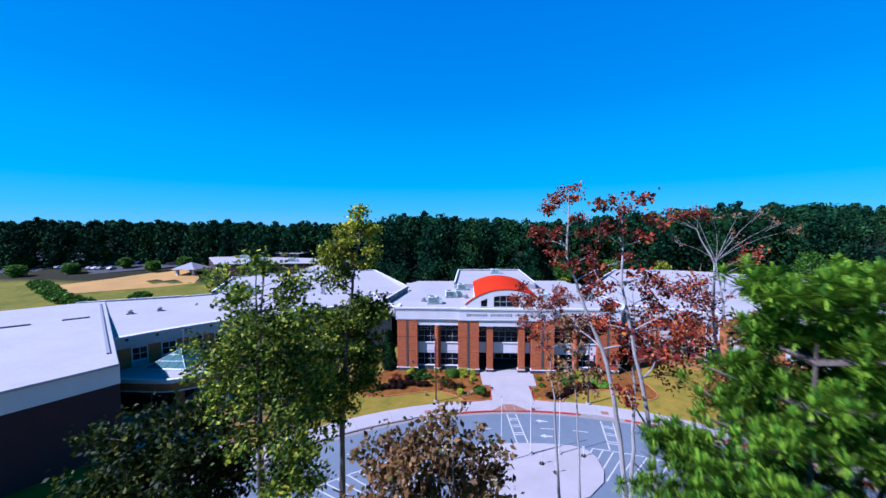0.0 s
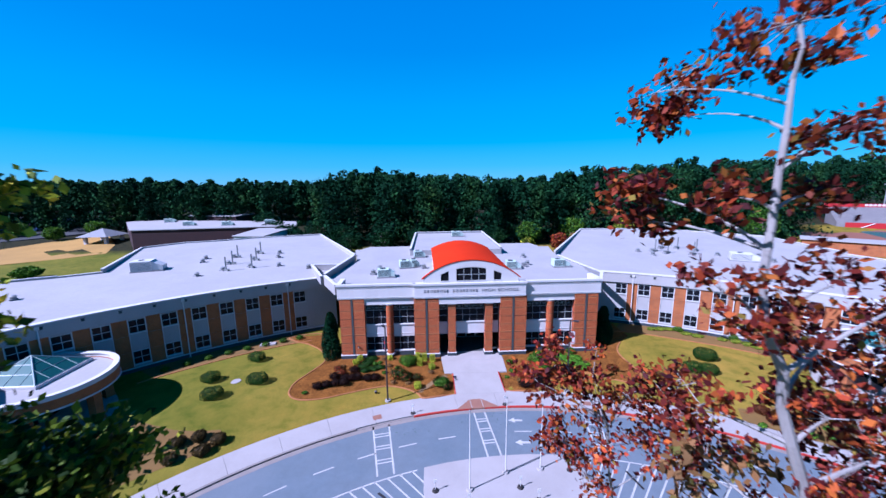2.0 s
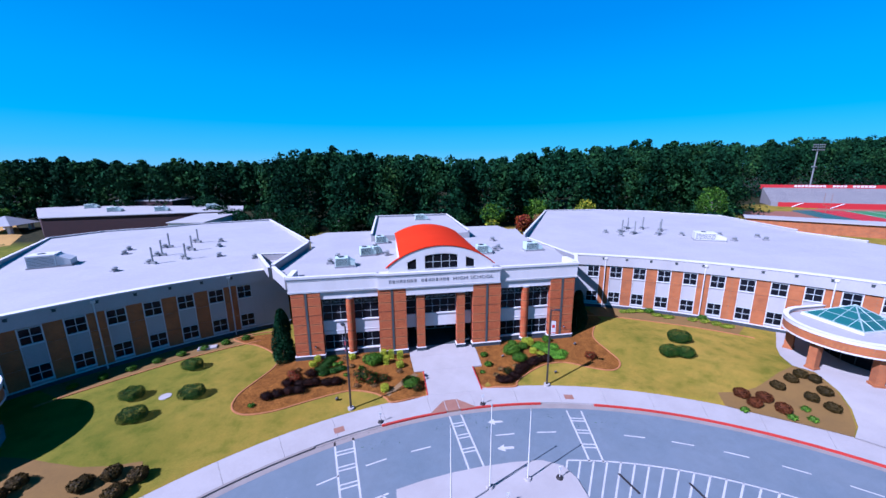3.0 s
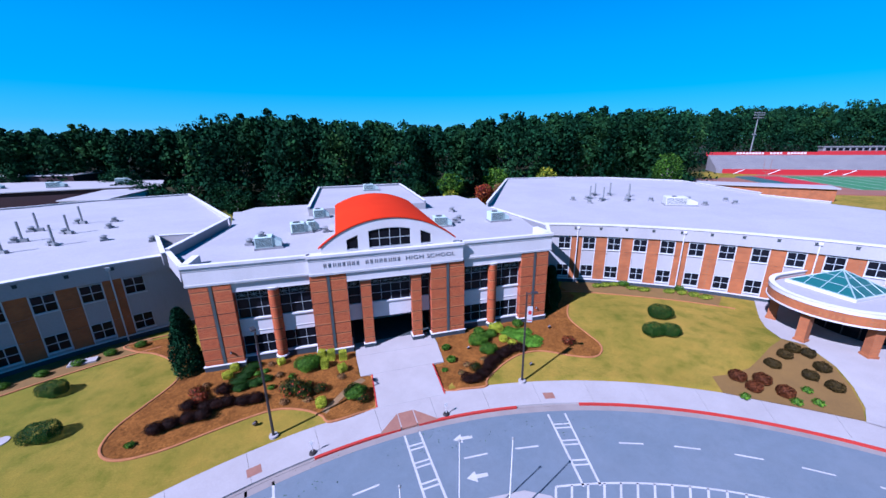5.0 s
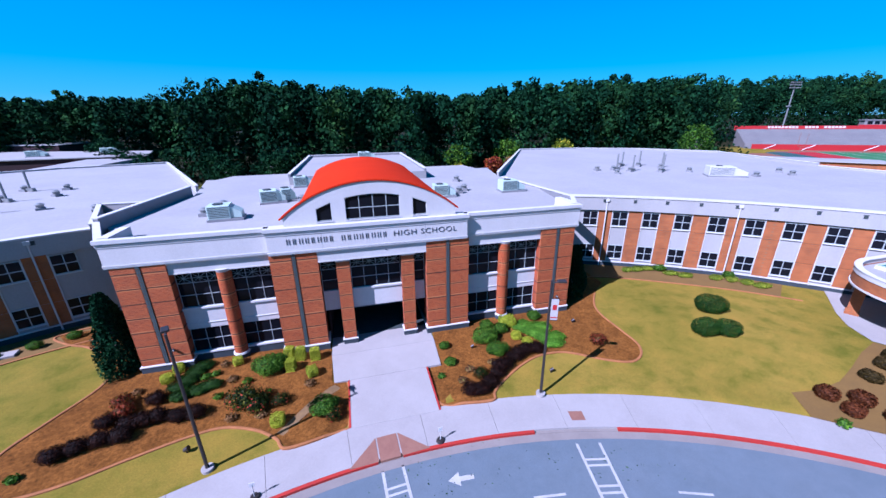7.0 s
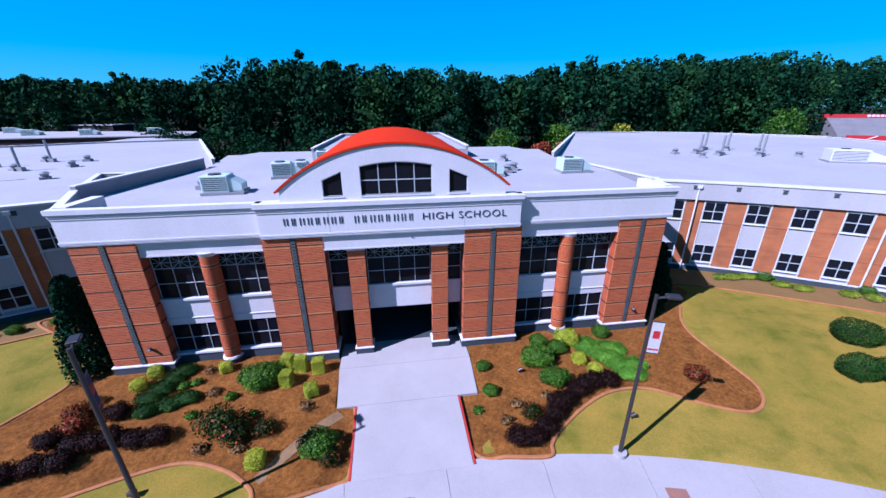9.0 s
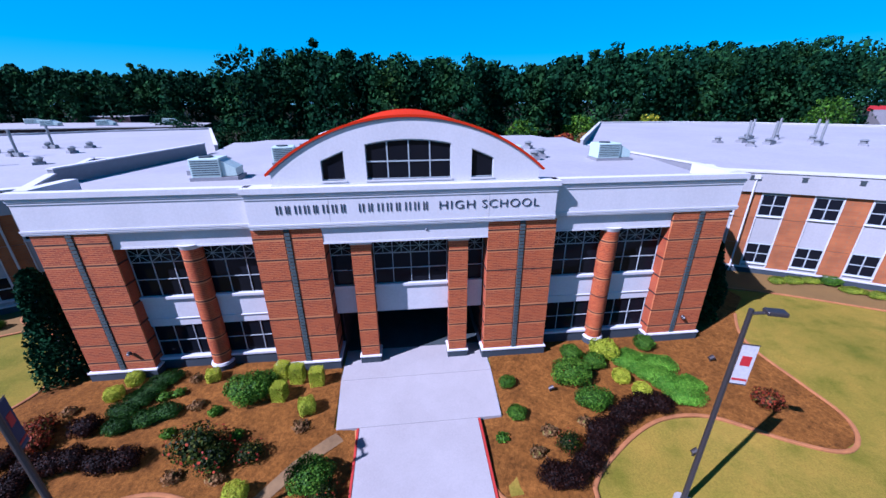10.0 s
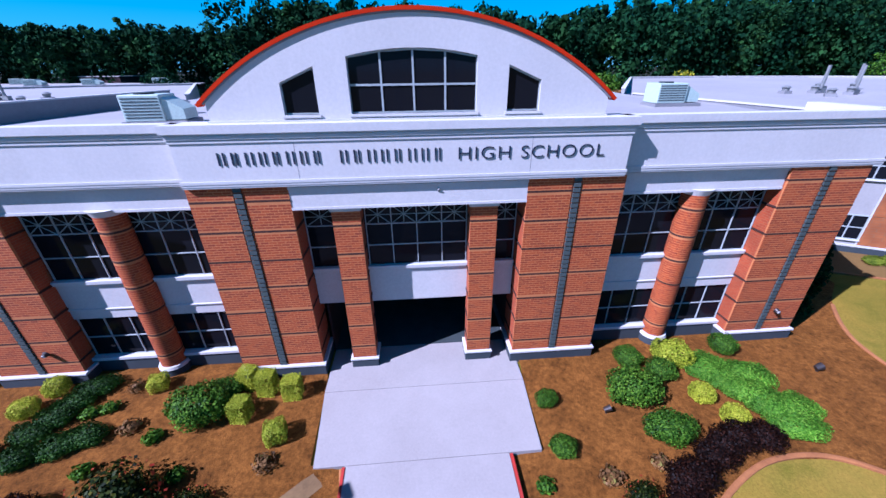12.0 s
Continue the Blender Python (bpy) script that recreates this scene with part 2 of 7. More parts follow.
M_SOIL = weathered("bare_soil", (0.133, 0.0745, 0.0139), (0.101, 0.0568, 0.0114), 0.95, 0.5, 9.0, None, 0.4, 1.6)
M_STRAW = weathered("dry_straw_grass", (0.30, 0.175, 0.035), (0.22, 0.13, 0.026), 0.95, 0.08, 4.0, None, 0.4, 1.3)
M_STEEL = plain("galvanised_steel", (0.193, 0.205, 0.205), 0.45, 0.3)
M_HVAC = plain("pale_green_sheet_metal", (0.34, 0.44, 0.40), 0.55)
M_HVACWHITE = plain("white_sheet_metal", (0.431, 0.439, 0.431), 0.55)
M_TEAL = plain("teal_glass", (0.0112, 0.0758, 0.0732), 0.4, 0.0, 0.2)
M_TEALFRAME = plain("pale_teal_frame", (0.186, 0.257, 0.248), 0.5)
M_BARK = weathered("grey_bark", (0.174, 0.162, 0.145), (0.1, 0.0869, 0.0745), 0.9, 2.5, 18.0, (1, 1, 0.25), 0.5)
M_PALEBARK = weathered("pale_bark", (0.244, 0.236, 0.229), (0.165, 0.157, 0.149), 0.9, 2.0, 16.0, (1, 1, 0.3), 0.4)
M_DARKBARK = weathered("dark_bark", (0.09, 0.075, 0.06), (0.05, 0.04, 0.032), 0.9, 2.5, 18.0, (1, 1, 0.25), 0.5)
M_LETTER = plain("dark_blue_letters", (0.00787, 0.0144, 0.0328), 0.5)
# near-black stands in for shade inside the rooms; also black tyres
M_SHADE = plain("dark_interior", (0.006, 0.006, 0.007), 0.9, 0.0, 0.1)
M_TARTAN = weathered("orange_running_track", (0.174, 0.0701, 0.0414), (0.149, 0.0581, 0.0372), 0.9, 0.05, 3.0)
M_TURF = weathered("green_turf", (0.0189, 0.12, 0.0379), (0.0158, 0.101, 0.0316), 0.9, 0.08, 3.0)
M_SEATING = weathered("grey_aluminium_seating", (0.166, 0.163, 0.166), (0.133, 0.13, 0.139), 0.6, 0.2, 3.0)
M_DARKASPHALT = weathered("dark_asphalt", (0.0243, 0.0295, 0.0348), (0.0174, 0.0208, 0.0243), 0.9, 0.1, 6.0)
M_STADRED = plain("red_painted_panel", (0.303, 0.00758, 0.00886), 0.6)
# back-lit banner: the shade on its cloth is painted as navy
M_BANNERSHADE = plain("navy_banner_cloth", (0.0126, 0.0221, 0.0568), 0.8)
M_PATH = weathered("tan_gravel", (0.17, 0.105, 0.042), (0.11, 0.065, 0.026), 0.95, 1.5, 14.0, None, 0.4)
M_BANNER = plain("white_banner_cloth", (0.339, 0.33, 0.33), 0.8)
# dark walls of the outer buildings; also the porch's painted shade
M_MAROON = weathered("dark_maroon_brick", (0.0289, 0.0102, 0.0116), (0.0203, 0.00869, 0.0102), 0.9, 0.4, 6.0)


# ---- mesh helpers ----
def box(bm, x0, x1, y0, y1, z0, z1, m=None):
    v = [bm.verts.new(p) for p in ((x0, y0, z0), (x1, y0, z0), (x1, y1, z0), (x0, y1, z0), (x0, y0, z1), (x1, y0, z1), (x1, y1, z1), (x0, y1, z1))]
    for f in ((3, 2, 1, 0), (4, 5, 6, 7), (0, 1, 5, 4), (1, 2, 6, 5), (2, 3, 7, 6), (3, 0, 4, 7)):
        bm.faces.new([v[i] for i in f])
    if m is not None:
        bmesh.ops.transform(bm, matrix=m, verts=v)
    return v


def prism(bm, outline, z0, z1):
    """Extrudes a plan outline (counter-clockwise); z0 and z1 may be functions of x, y."""
    lo = [bm.verts.new((x, y, z0(x, y) if callable(z0) else z0)) for x, y in outline]
    hi = [bm.verts.new((x, y, z1(x, y) if callable(z1) else z1)) for x, y in outline]
    n = len(outline)
    bm.faces.new(hi)
    bm.faces.new(lo[::-1])
    for i in range(n):
        bm.faces.new((lo[i], lo[(i + 1) % n], hi[(i + 1) % n], hi[i]))


def tube(bm, a, b, ra, rb=None, sides=8, caps=True):
    a, b = Vector(a), Vector(b)
    rb = ra if rb is None else rb
    q = (b - a).to_track_quat("Z", "Y")
    rings = []
    for p, r in ((a, ra), (b, rb)):
        rings.append([bm.verts.new(p + q @ Vector((r * math.cos(2 * math.pi * i / sides), r * math.sin(2 * math.pi * i / sides), 0))) for i in range(sides)])
    for i in range(sides):
        j = (i + 1) % sides
        bm.faces.new((rings[0][i], rings[0][j], rings[1][j], rings[1][i]))
    if caps:
        bm.faces.new(rings[0][::-1])
        bm.faces.new(rings[1])


def finish(bm, name, material, bevel=0.0, smooth=False):
    if bevel:
        bmesh.ops.bevel(bm, geom=bm.edges[:], offset=bevel, segments=1, affect="EDGES")
    me = bpy.data.meshes.new(name)
    bm.to_mesh(me)
    bm.free()
    me.materials.append(material)
    if smooth:
        for p in me.polygons:
            p.use_smooth = True
    return me


def part(name, bm, material, parent=None, label="", at=None, bevel=0.0, smooth=False, kind=""):
    """Links a bmesh, or a mesh that is already made, as one object under a thing or a part."""
    me = finish(bm, name, material, bevel, smooth) if isinstance(bm, bmesh.types.BMesh) else bm
    ob = new(name, me)
    ob.parent = parent
    if at is not None:
        ob.matrix_basis = at
    return tagged(ob, label, kind=kind)


def thing(name, label, category, at=None, group="", kind=""):
    ob = new(name)
    ob.empty_display_size = 0.2
    if at is not None:
        ob.matrix_basis = at
    return tagged(ob, label, category, group, kind)


def frame_grid(bm, xs, zs, w, y0, y1):
    """One connected window frame: bars of width w along the upright lines xs and the level lines zs."""
    gx = sorted({round(v, 4) for x in xs for v in (x - w / 2, x + w / 2)})
    gz = sorted({round(v, 4) for z in zs for v in (z - w / 2, z + w / 2)})
    nx, nz = len(gx), len(gz)
    fv = {}

    def v(i, k, s):
        key = (i, k, s)
        if key not in fv:
            fv[key] = bm.verts.new((gx[i], y1 if s else y0, gz[k]))
        return fv[key]

    solid = lambda i, k: 0 <= i < nx - 1 and 0 <= k < nz - 1 and (i % 2 == 0 or k % 2 == 0)
    for i in range(nx - 1):
        for k in range(nz - 1):
            if not solid(i, k):
                continue
            bm.faces.new((v(i, k, 0), v(i + 1, k, 0), v(i + 1, k + 1, 0), v(i, k + 1, 0)))
            bm.faces.new((v(i, k + 1, 1), v(i + 1, k + 1, 1), v(i + 1, k, 1), v(i, k, 1)))
            for ok, a, b in ((solid(i, k - 1), (i, k), (i + 1, k)), (solid(i + 1, k), (i + 1, k), (i + 1, k + 1)), (solid(i, k + 1), (i + 1, k + 1), (i, k + 1)), (solid(i - 1, k), (i, k + 1), (i, k))):
                if not ok:
                    bm.faces.new((v(*b, 0), v(*a, 0), v(*a, 1), v(*b, 1)))


def quad_mesh(name, verts, material, per=4):
    """One mesh of many loose quads (or triangles) from an array of corners."""
    n = len(verts) // per
    me = bpy.data.meshes.new(name)
    me.vertices.add(len(verts))
    me.vertices.foreach_set("co", np.asarray(verts, dtype=np.float32).ravel())
    me.loops.add(n * per)
    me.loops.foreach_set("vertex_index", np.arange(n * per, dtype=np.int32))
    me.polygons.add(n)
    me.polygons.foreach_set("loop_start", np.arange(0, n * per, per, dtype=np.int32))
    me.polygons.foreach_set("loop_total", np.full(n, per, dtype=np.int32))
    me.update(calc_edges=True)
    me.materials.append(material)
    return me


def leaf_quads(rng, centres, size, spread=0.35, upright=0.0, normals=None, tilt=0.5):
    """Diamond leaves at the given centres, of random turn, or lying loosely across the given normals."""
    n = len(centres)
    d = rng.normal(size=(n, 3))
    d[:, 2] += upright
    if normals is not None:
        w = normals + rng.normal(size=(n, 3)) * tilt
        d = np.cross(d, w)
        d /= np.linalg.norm(d, axis=1)[:, None] + 1e-9
        e = np.cross(w, d)
        e /= np.linalg.norm(e, axis=1)[:, None] + 1e-9
        s = (size * (1 + spread * rng.uniform(-1, 1, n)))[:, None]
        c = np.asarray(centres)
        return np.stack([c - d * s * 0.6, c + e * s * 0.45, c + d * s * 0.6, c - e * s * 0.45], 1).reshape(-1, 3)
    d /= np.linalg.norm(d, axis=1)[:, None]
    e = np.cross(d, rng.normal(size=(n, 3)))
    e /= np.linalg.norm(e, axis=1)[:, None] + 1e-9
    s = (size * (1 + spread * rng.uniform(-1, 1, n)))[:, None]
    c = np.asarray(centres)
    return np.stack([c - d * s * 0.6, c + e * s * 0.36 + d * s * 0.05, c + d * s * 0.6, c - e * s * 0.36 + d * s * 0.05], 1).reshape(-1, 3)


# ---- ground, drive and walks ----
KX, KY = 1.5, -53.5                      # centre of the drive's curve
R_ISLAND, R_KERB, R_WALK = 34.9, 42.0, 45.1


def smooth01(t):
    t = max(0.0, min(1.0, t))
    return t * t * (3 - 2 * t)


def lawn_z(x, y):
    r = math.hypot(x - KX, y - KY)
    z = -0.35 + 0.37 * smooth01((r - R_WALK) / 8.0) + 0.30 * smooth01((abs(x) - 18) / 10.0) * smooth01((r - R_WALK - 2) / 9.0)
    w = smooth01((x - 100) / 35)
    far = (1 - w) * max(0.0, y - 75) / 110 + w * max(0.0, y - (140 - 0.637 * (x - 206))) / 60
    if abs(x) < 4.5 and -9 < y < 8:
        z -= 0.12 * smooth01((4.5 - abs(x)) / 0.8)
    return z + 9.0 * smooth01(far) + (0.04 * math.sin(x * 0.35) * math.sin(y * 0.41 + 1) if r > R_WALK + 1.5 else 0)


def polar(r, a):
    """A point at the compass angle a (degrees from straight ahead, to the right) round the drive's centre."""
    return KX + r * math.sin(radians(a)), KY + r * math.cos(radians(a))


bm = bmesh.new()
radii = [0, 12, 24, 34, 41.7, 41.9, 44.9, 45.15, 46, 47.5, 49, 50.5, 52, 53.5, 55, 57, 60, 64, 70, 78, 90, 105, 125, 150, 180, 220, 300, 500, 900, 1600, 2600]
SEG = 180
prev = None
for r in radii:
    ring = []
    for i in range(SEG):
        x, y = polar(max(r, 0.01), i * 360 / SEG)
        ring.append(bm.verts.new((x, y, -0.62 if r < 42 else (-0.5 if r < 45 else lawn_z(x, y)))))
    if prev:
        for i in range(SEG):
            j = (i + 1) % SEG
            bm.faces.new((prev[i], ring[i], ring[j], prev[j]))
    prev = ring
tagged(part("ground", bm, M_LAWN, smooth=True), "dry straw-green lawn reaching to the far woods", "ground", kind="structure")


def sector(bm, r0, r1, a0, a1, z0, z1, steps=None):
    """A slab between two radii and two angles."""
    steps = steps or max(1, int(abs(a1 - a0) / 1.5))
    rows = []
    for k in range(steps + 1):
        a = a0 + (a1 - a0) * k / steps
        rows.append([bm.verts.new((*polar(r, a), z)) for r, z in ((r0, z0), (r1, z0), (r1, z1), (r0, z1))])
    for p, q in zip(rows, rows[1:]):
        for i in range(4):
            j = (i + 1) % 4
            bm.faces.new((p[i], p[j], q[j], q[i]))
    bm.faces.new(rows[0][::-1])
    bm.faces.new(rows[-1])


bm = bmesh.new()
sector(bm, 26.0, R_KERB - 0.02, -130, 130, -0.70, -0.55)
tagged(part("road", bm, M_ASPHALT), "faded grey-blue asphalt drive and parking area", "road", kind="structure")

A_RAMP = math.degrees(math.atan2(-0.75 - KX, 42.0))
A_RAMPR = math.degrees(math.atan2(10.9 - KX, 39.9))
A_RAMPL = math.degrees(math.atan2(-11.1 - KX, 39.6))


def kerb_run(a0, a1, material, name, label):
    bm = bmesh.new()
    sector(bm, R_KERB, R_KERB + 0.2, a0, a1, -0.68, -0.395)
    tagged(part(name, bm, material, bevel=0.0), label, "kerb", kind="structure")


kerb_run(-110, A_RAMPL - 3.2, M_KERB, "kerb", "weathered concrete kerb along the drive")
kerb_run(A_RAMPL + 5.0, A_RAMP - 1.0, M_REDKERB, "red_kerb", "kerb painted fire-lane red")
kerb_run(A_RAMP + 1.0, A_RAMPR - 4.2, M_REDKERB, "red_kerb", "kerb painted fire-lane red")
kerb_run(A_RAMPR + 3.0, 110, M_REDKERB, "red_kerb", "kerb painted fire-lane red")
for c, lo, hi in ((A_RAMPL, -3.2, 5.0), (A_RAMP, -1.0, 1.0), (A_RAMPR, -4.2, 3.0)):
    bm = bmesh.new()
    sector(bm, R_KERB, R_KERB + 0.2, c + lo, c + hi, -0.68, -0.53)
    tagged(part("kerb", bm, M_KERB), "dropped concrete kerb at a ramp", "kerb", kind="structure")
bm = bmesh.new()
sector(bm, R_KERB - 0.55, R_KERB - 0.01, -110, 110, -0.66, -0.545)
tagged(part("gutter", bm, M_KERB), "pale concrete gutter strip", "gutter", kind="structure")

bm = bmesh.new()
sector(bm, 25.8, 26.0, -130, 130, -0.70, -0.42)
tagged(part("kerb", bm, M_KERB), "concrete kerb round the wooded middle of the drive", "kerb", kind="structure")

# walk along the kerb, laid in bays
walk_root = thing("pavement", "pale concrete walk laid in long bays", "pavement", kind="structure")
a = -108.0
while a < 108:
    b = a + 6.0
    bm = bmesh.new()
    sector(bm, R_KERB + 0.2, R_WALK, a + 0.012, b - 0.012, -0.62, -0.385)
    part("slab", bm, M_CONC, walk_root)
    a = b
# entry walk up to the doors
def sloped_slab(x0a, x1a, x0b, x1b, y0, y1, z0, z1):
    bm = bmesh.new()
    out = [(x0a, y0), (x1a, y0), (x1b, y1), (x0b, y1)]
    prism(bm, out, -0.9, lambda x, y: z0 if y < (y0 + y1) / 2 else z1)
    part("slab", bm, M_CONC, walk_root)


sloped_slab(-2.95, 2.82, -2.95, 2.82, -8.75, -4.46, -0.375, -0.10)
sloped_slab(-4.02, 4.02, -4.25, 4.2, -4.44, -1.3, -0.10, 0.05)
sloped_slab(-4.25, 4.2, -4.2, 4.2, -1.28, 6.4, 0.05, 0.08)

# kerb ramps with flared sides
def ramp(a, flared, name="kerb_ramp"):
    bm = bmesh.new()
    dz = -0.383
    if flared:
        w = 0.6
        pts = [(-w, 0), (w, 0), (w, 1.75), (-w, 1.75)]
        quads = [[(-w, 0.02, -0.52), (w, 0.02, -0.52), (w, 1.7, dz + 0.01), (-w, 1.7, dz + 0.01)],
                 [(-w - 1.75, 0.02, dz + 0.012), (-w - 0.08, 0.02, -0.5), (-w - 0.08, 1.7, dz + 0.014)],
                 [(w + 0.08, 0.02, -0.5), (w + 1.75, 0.02, dz + 0.012), (w + 0.08, 1.7, dz + 0.014)]]
        for q in quads:
            for z in (0,):
                top = [bm.verts.new((x, y, z2 + 0.12)) for x, y, z2 in q]
                bot = [bm.verts.new((x, y, -0.6)) for x, y, z2 in q]
                bm.faces.new(top)
                for i in range(len(q)):
                    j = (i + 1) % len(q)
                    bm.faces.new((bot[i], bot[j], top[j], top[i]))
        for v in bm.verts:
            if v.co.z > -0.55:
                v.co.z = max(v.co.z - 0.115, -0.38)
    else:
        box(bm, -0.45, 0.45, 0.75, 1.5, -0.5, -0.376)
    x, y = polar(R_KERB, a)
    tagged(part(name, bm, M_RAMP, at=pose(x, y, 0, 0, 0, -a)), "tan tactile kerb ramp set in the walk", "ramp", kind="structure")


ramp(A_RAMP, True)
ramp(A_RAMPR, False)
ramp(A_RAMPL, False)


# road paint, each marking lies 5 mm proud
def strip(bm, p, q, w, z=-0.545):
    p, q = Vector((*p, 0)), Vector((*q, 0))
    d = (q - p).normalized()
    n = Vector((-d.y, d.x, 0)) * w / 2
    lo = [p - n, q - n, q + n, p + n]
    a = [bm.verts.new((v.x, v.y, z - 0.004)) for v in lo]
    b = [bm.verts.new((v.x, v.y, z)) for v in lo]
    bm.faces.new(b)
    for i in range(4):
        j = (i + 1) % 4
        bm.faces.new((a[i], a[j], b[j], b[i]))


def ladder(foot, head, w0, w1, rungs):
    """A crossing: two long lines and pairs of rungs."""
    root = thing("crosswalk_marking", "white ladder crossing painted on the asphalt", "road marking", kind="structure")
    f, h = Vector((*foot, 0)), Vector((*head, 0))
    d = (h - f).normalized()
    n = Vector((-d.y, d.x, 0))
    for s in (-1, 1):
        bm = bmesh.new()
        strip(bm, (f + n * s * w0 / 2).xy, (h + n * s * w1 / 2).xy, 0.16)
        part("line", bm, M_PAINT, root)
    for k in rungs:
        for off in (-0.19, 0.19):
            bm = bmesh.new()
            t = k * (h - f).length + off
            w = w0 + (w1 - w0) * k - 0.17
            c = f + d * t
            strip(bm, (c - n * w / 2).xy, (c + n * w / 2).xy, 0.13)
            part("rung", bm, M_PAINT, root)


ladder((-0.72, -12.05), (-0.25, -18.75), 1.15, 1.25, (0.2, 0.43, 0.68))
ladder((10.9, -13.45), (9.5, -19.7), 1.4, 1.1, (0.2, 0.45, 0.72))
ladder((-11.05, -13.6), (-9.9, -20.1), 1.6, 1.4, (0.22, 0.48, 0.75))
a = -62.0
while a < 62:
    if min(abs(a + 1.3 - c) for c in (A_RAMP, A_RAMPR, A_RAMPL)) > 2.2:
        bm = bmesh.new()
        strip(bm, polar(38.15, a), polar(38.15, a + 2.6), 0.13)
        tagged(part("lane_dash", bm, M_PAINT), "worn white lane dash on the asphalt", "road marking", group="lane dashes", kind="structure")
    a += 5.75


def arrow(x, y, a):
    bm = bmesh.new()
    out = [(-0.75, 0), (-0.1, 0.42), (-0.1, 0.15), (0.7, 0.13), (0.7, -0.13), (-0.1, -0.15), (-0.1, -0.42)]
    prism(bm, out[::-1], -0.549, -0.544)
    tagged(part("lane_arrow", bm, M_PAINT, at=pose(x, y, 0, 0, 0, a)), "white direction arrow painted on the asphalt", "road marking", group="lane arrows", kind="structure")


arrow(2.85, -13.65, -4)
arrow(2.75, -16.95, -4)

# planted island with the flagpoles, hatched bays on both sides
bm = bmesh.new()
out = [polar(R_ISLAND, a) for a in (-13.5, -10, -6, -2, 2, 6)] + [(6.6, -19.6), (7.1, -20.9), (7.05, -23.0), (6.4, -24.6), (4.5, -26.5), (0.3, -28.2), (-4.0, -27.0), (-6.3, -24.6), (-6.7, -22.0)]
prism(bm, out[::-1], -0.62, -0.42)
tagged(part("traffic_island", bm, M_CONC, bevel=0.03), "raised pale concrete traffic island", "island", kind="structure")
for side in (-1, 1):
    root = thing("hatched_marking", "white slanted bay lines painted on the asphalt", "road marking", kind="structure")
    a0, a1 = (-52, -14.5) if side < 0 else (9.5, 52)
    bm = bmesh.new()
    k = a0
    while k < a1:
        strip(bm, polar(R_ISLAND, k), polar(R_ISLAND, k + 1.5), 0.14)
        k += 1.5
    part("edge_line", bm, M_PAINT, root)
    k = a0
    while k < a1:
        bm = bmesh.new()
        strip(bm, polar(R_ISLAND, k), polar(R_ISLAND - 5.2, k - side * 4.5), 0.14)
        part("line", bm, M_PAINT, root)
        k += 1.75
    for j in range(4):
        bm = bmesh.new()
        aa = a0 + 6 + j * 8.5
        strip(bm, polar(R_ISLAND - 1.2, aa), polar(R_ISLAND - 2.9, aa + 1.6), 0.2, -0.5)
        part("wheel_stop", bm, M_DARK, root)


# planting beds with terracotta edging
def loop_curve(points, n=10):
    """A smooth closed plan curve through the points."""
    out, m = [], len(points)
    for i in range(m):
        p0, p1, p2, p3 = (Vector(points[(i + k - 1) % m]) for k in range(4))
        for s in range(n):
            t = s / n
            out.append(0.5 * ((2 * p1) + (-p0 + p2) * t + (2 * p0 - 5 * p1 + 4 * p2 - p3) * t * t + (-p0 + 3 * p1 - 3 * p2 + p3) * t ** 3))
    return out


def drape(name, outline, material, label, category, lift=0.03, step=0.9):
    """A patch that follows the lawn: the outline filled, cut finely, and laid on the ground."""
    bm = bmesh.new()
    vs = [bm.verts.new((p[0], p[1], 0)) for p in outline]
    f = bm.faces.new(vs)
    if f.normal.z < 0 or f.calc_area() == 0:
        bmesh.ops.reverse_faces(bm, faces=[f])
    bmesh.ops.triangulate(bm, faces=bm.faces[:])
    for _ in range(4):
        long = [e for e in bm.edges if e.calc_length() > step * 2]
        if not long:
            break
        bmesh.ops.subdivide_edges(bm, edges=long, cuts=1)
        bmesh.ops.triangulate(bm, faces=bm.faces[:])
    for v in bm.verts:
        v.co.z = lawn_z(v.co.x, v.co.y) + lift
    bm.normal_update()
    for fc in bm.faces:
        if fc.normal.z < 0:
            fc.normal_flip()
    ob = part(name, bm, material)
    return tagged(ob, label, category, kind="structure")


def edging(points, name="bed_edging", closed=False):
    bm = bmesh.new()
    pts = [Vector((p[0], p[1])) for p in points]
    rows = []
    for i, p in enumerate(pts):
        q = pts[min(i + 1, len(pts) - 1)] - pts[max(i - 1, 0)]
        n = Vector((-q.y, q.x)).normalized() * 0.09
        z = lawn_z(p.x, p.y)
        rows.append([bm.verts.new((*(p + n * s), zz)) for s, zz in ((-1, z - 0.1), (-1, z + 0.075), (-0.5, z + 0.1), (0.5, z + 0.1), (1, z + 0.075), (1, z - 0.1))])
    for a, b in zip(rows, rows[1:]):
        for k in range(5):
            bm.faces.new((a[k], a[k + 1], b[k + 1], b[k]))
    tagged(part(name, bm, M_EDGING), "terracotta concrete edging round a planting bed", "edging", kind="structure")


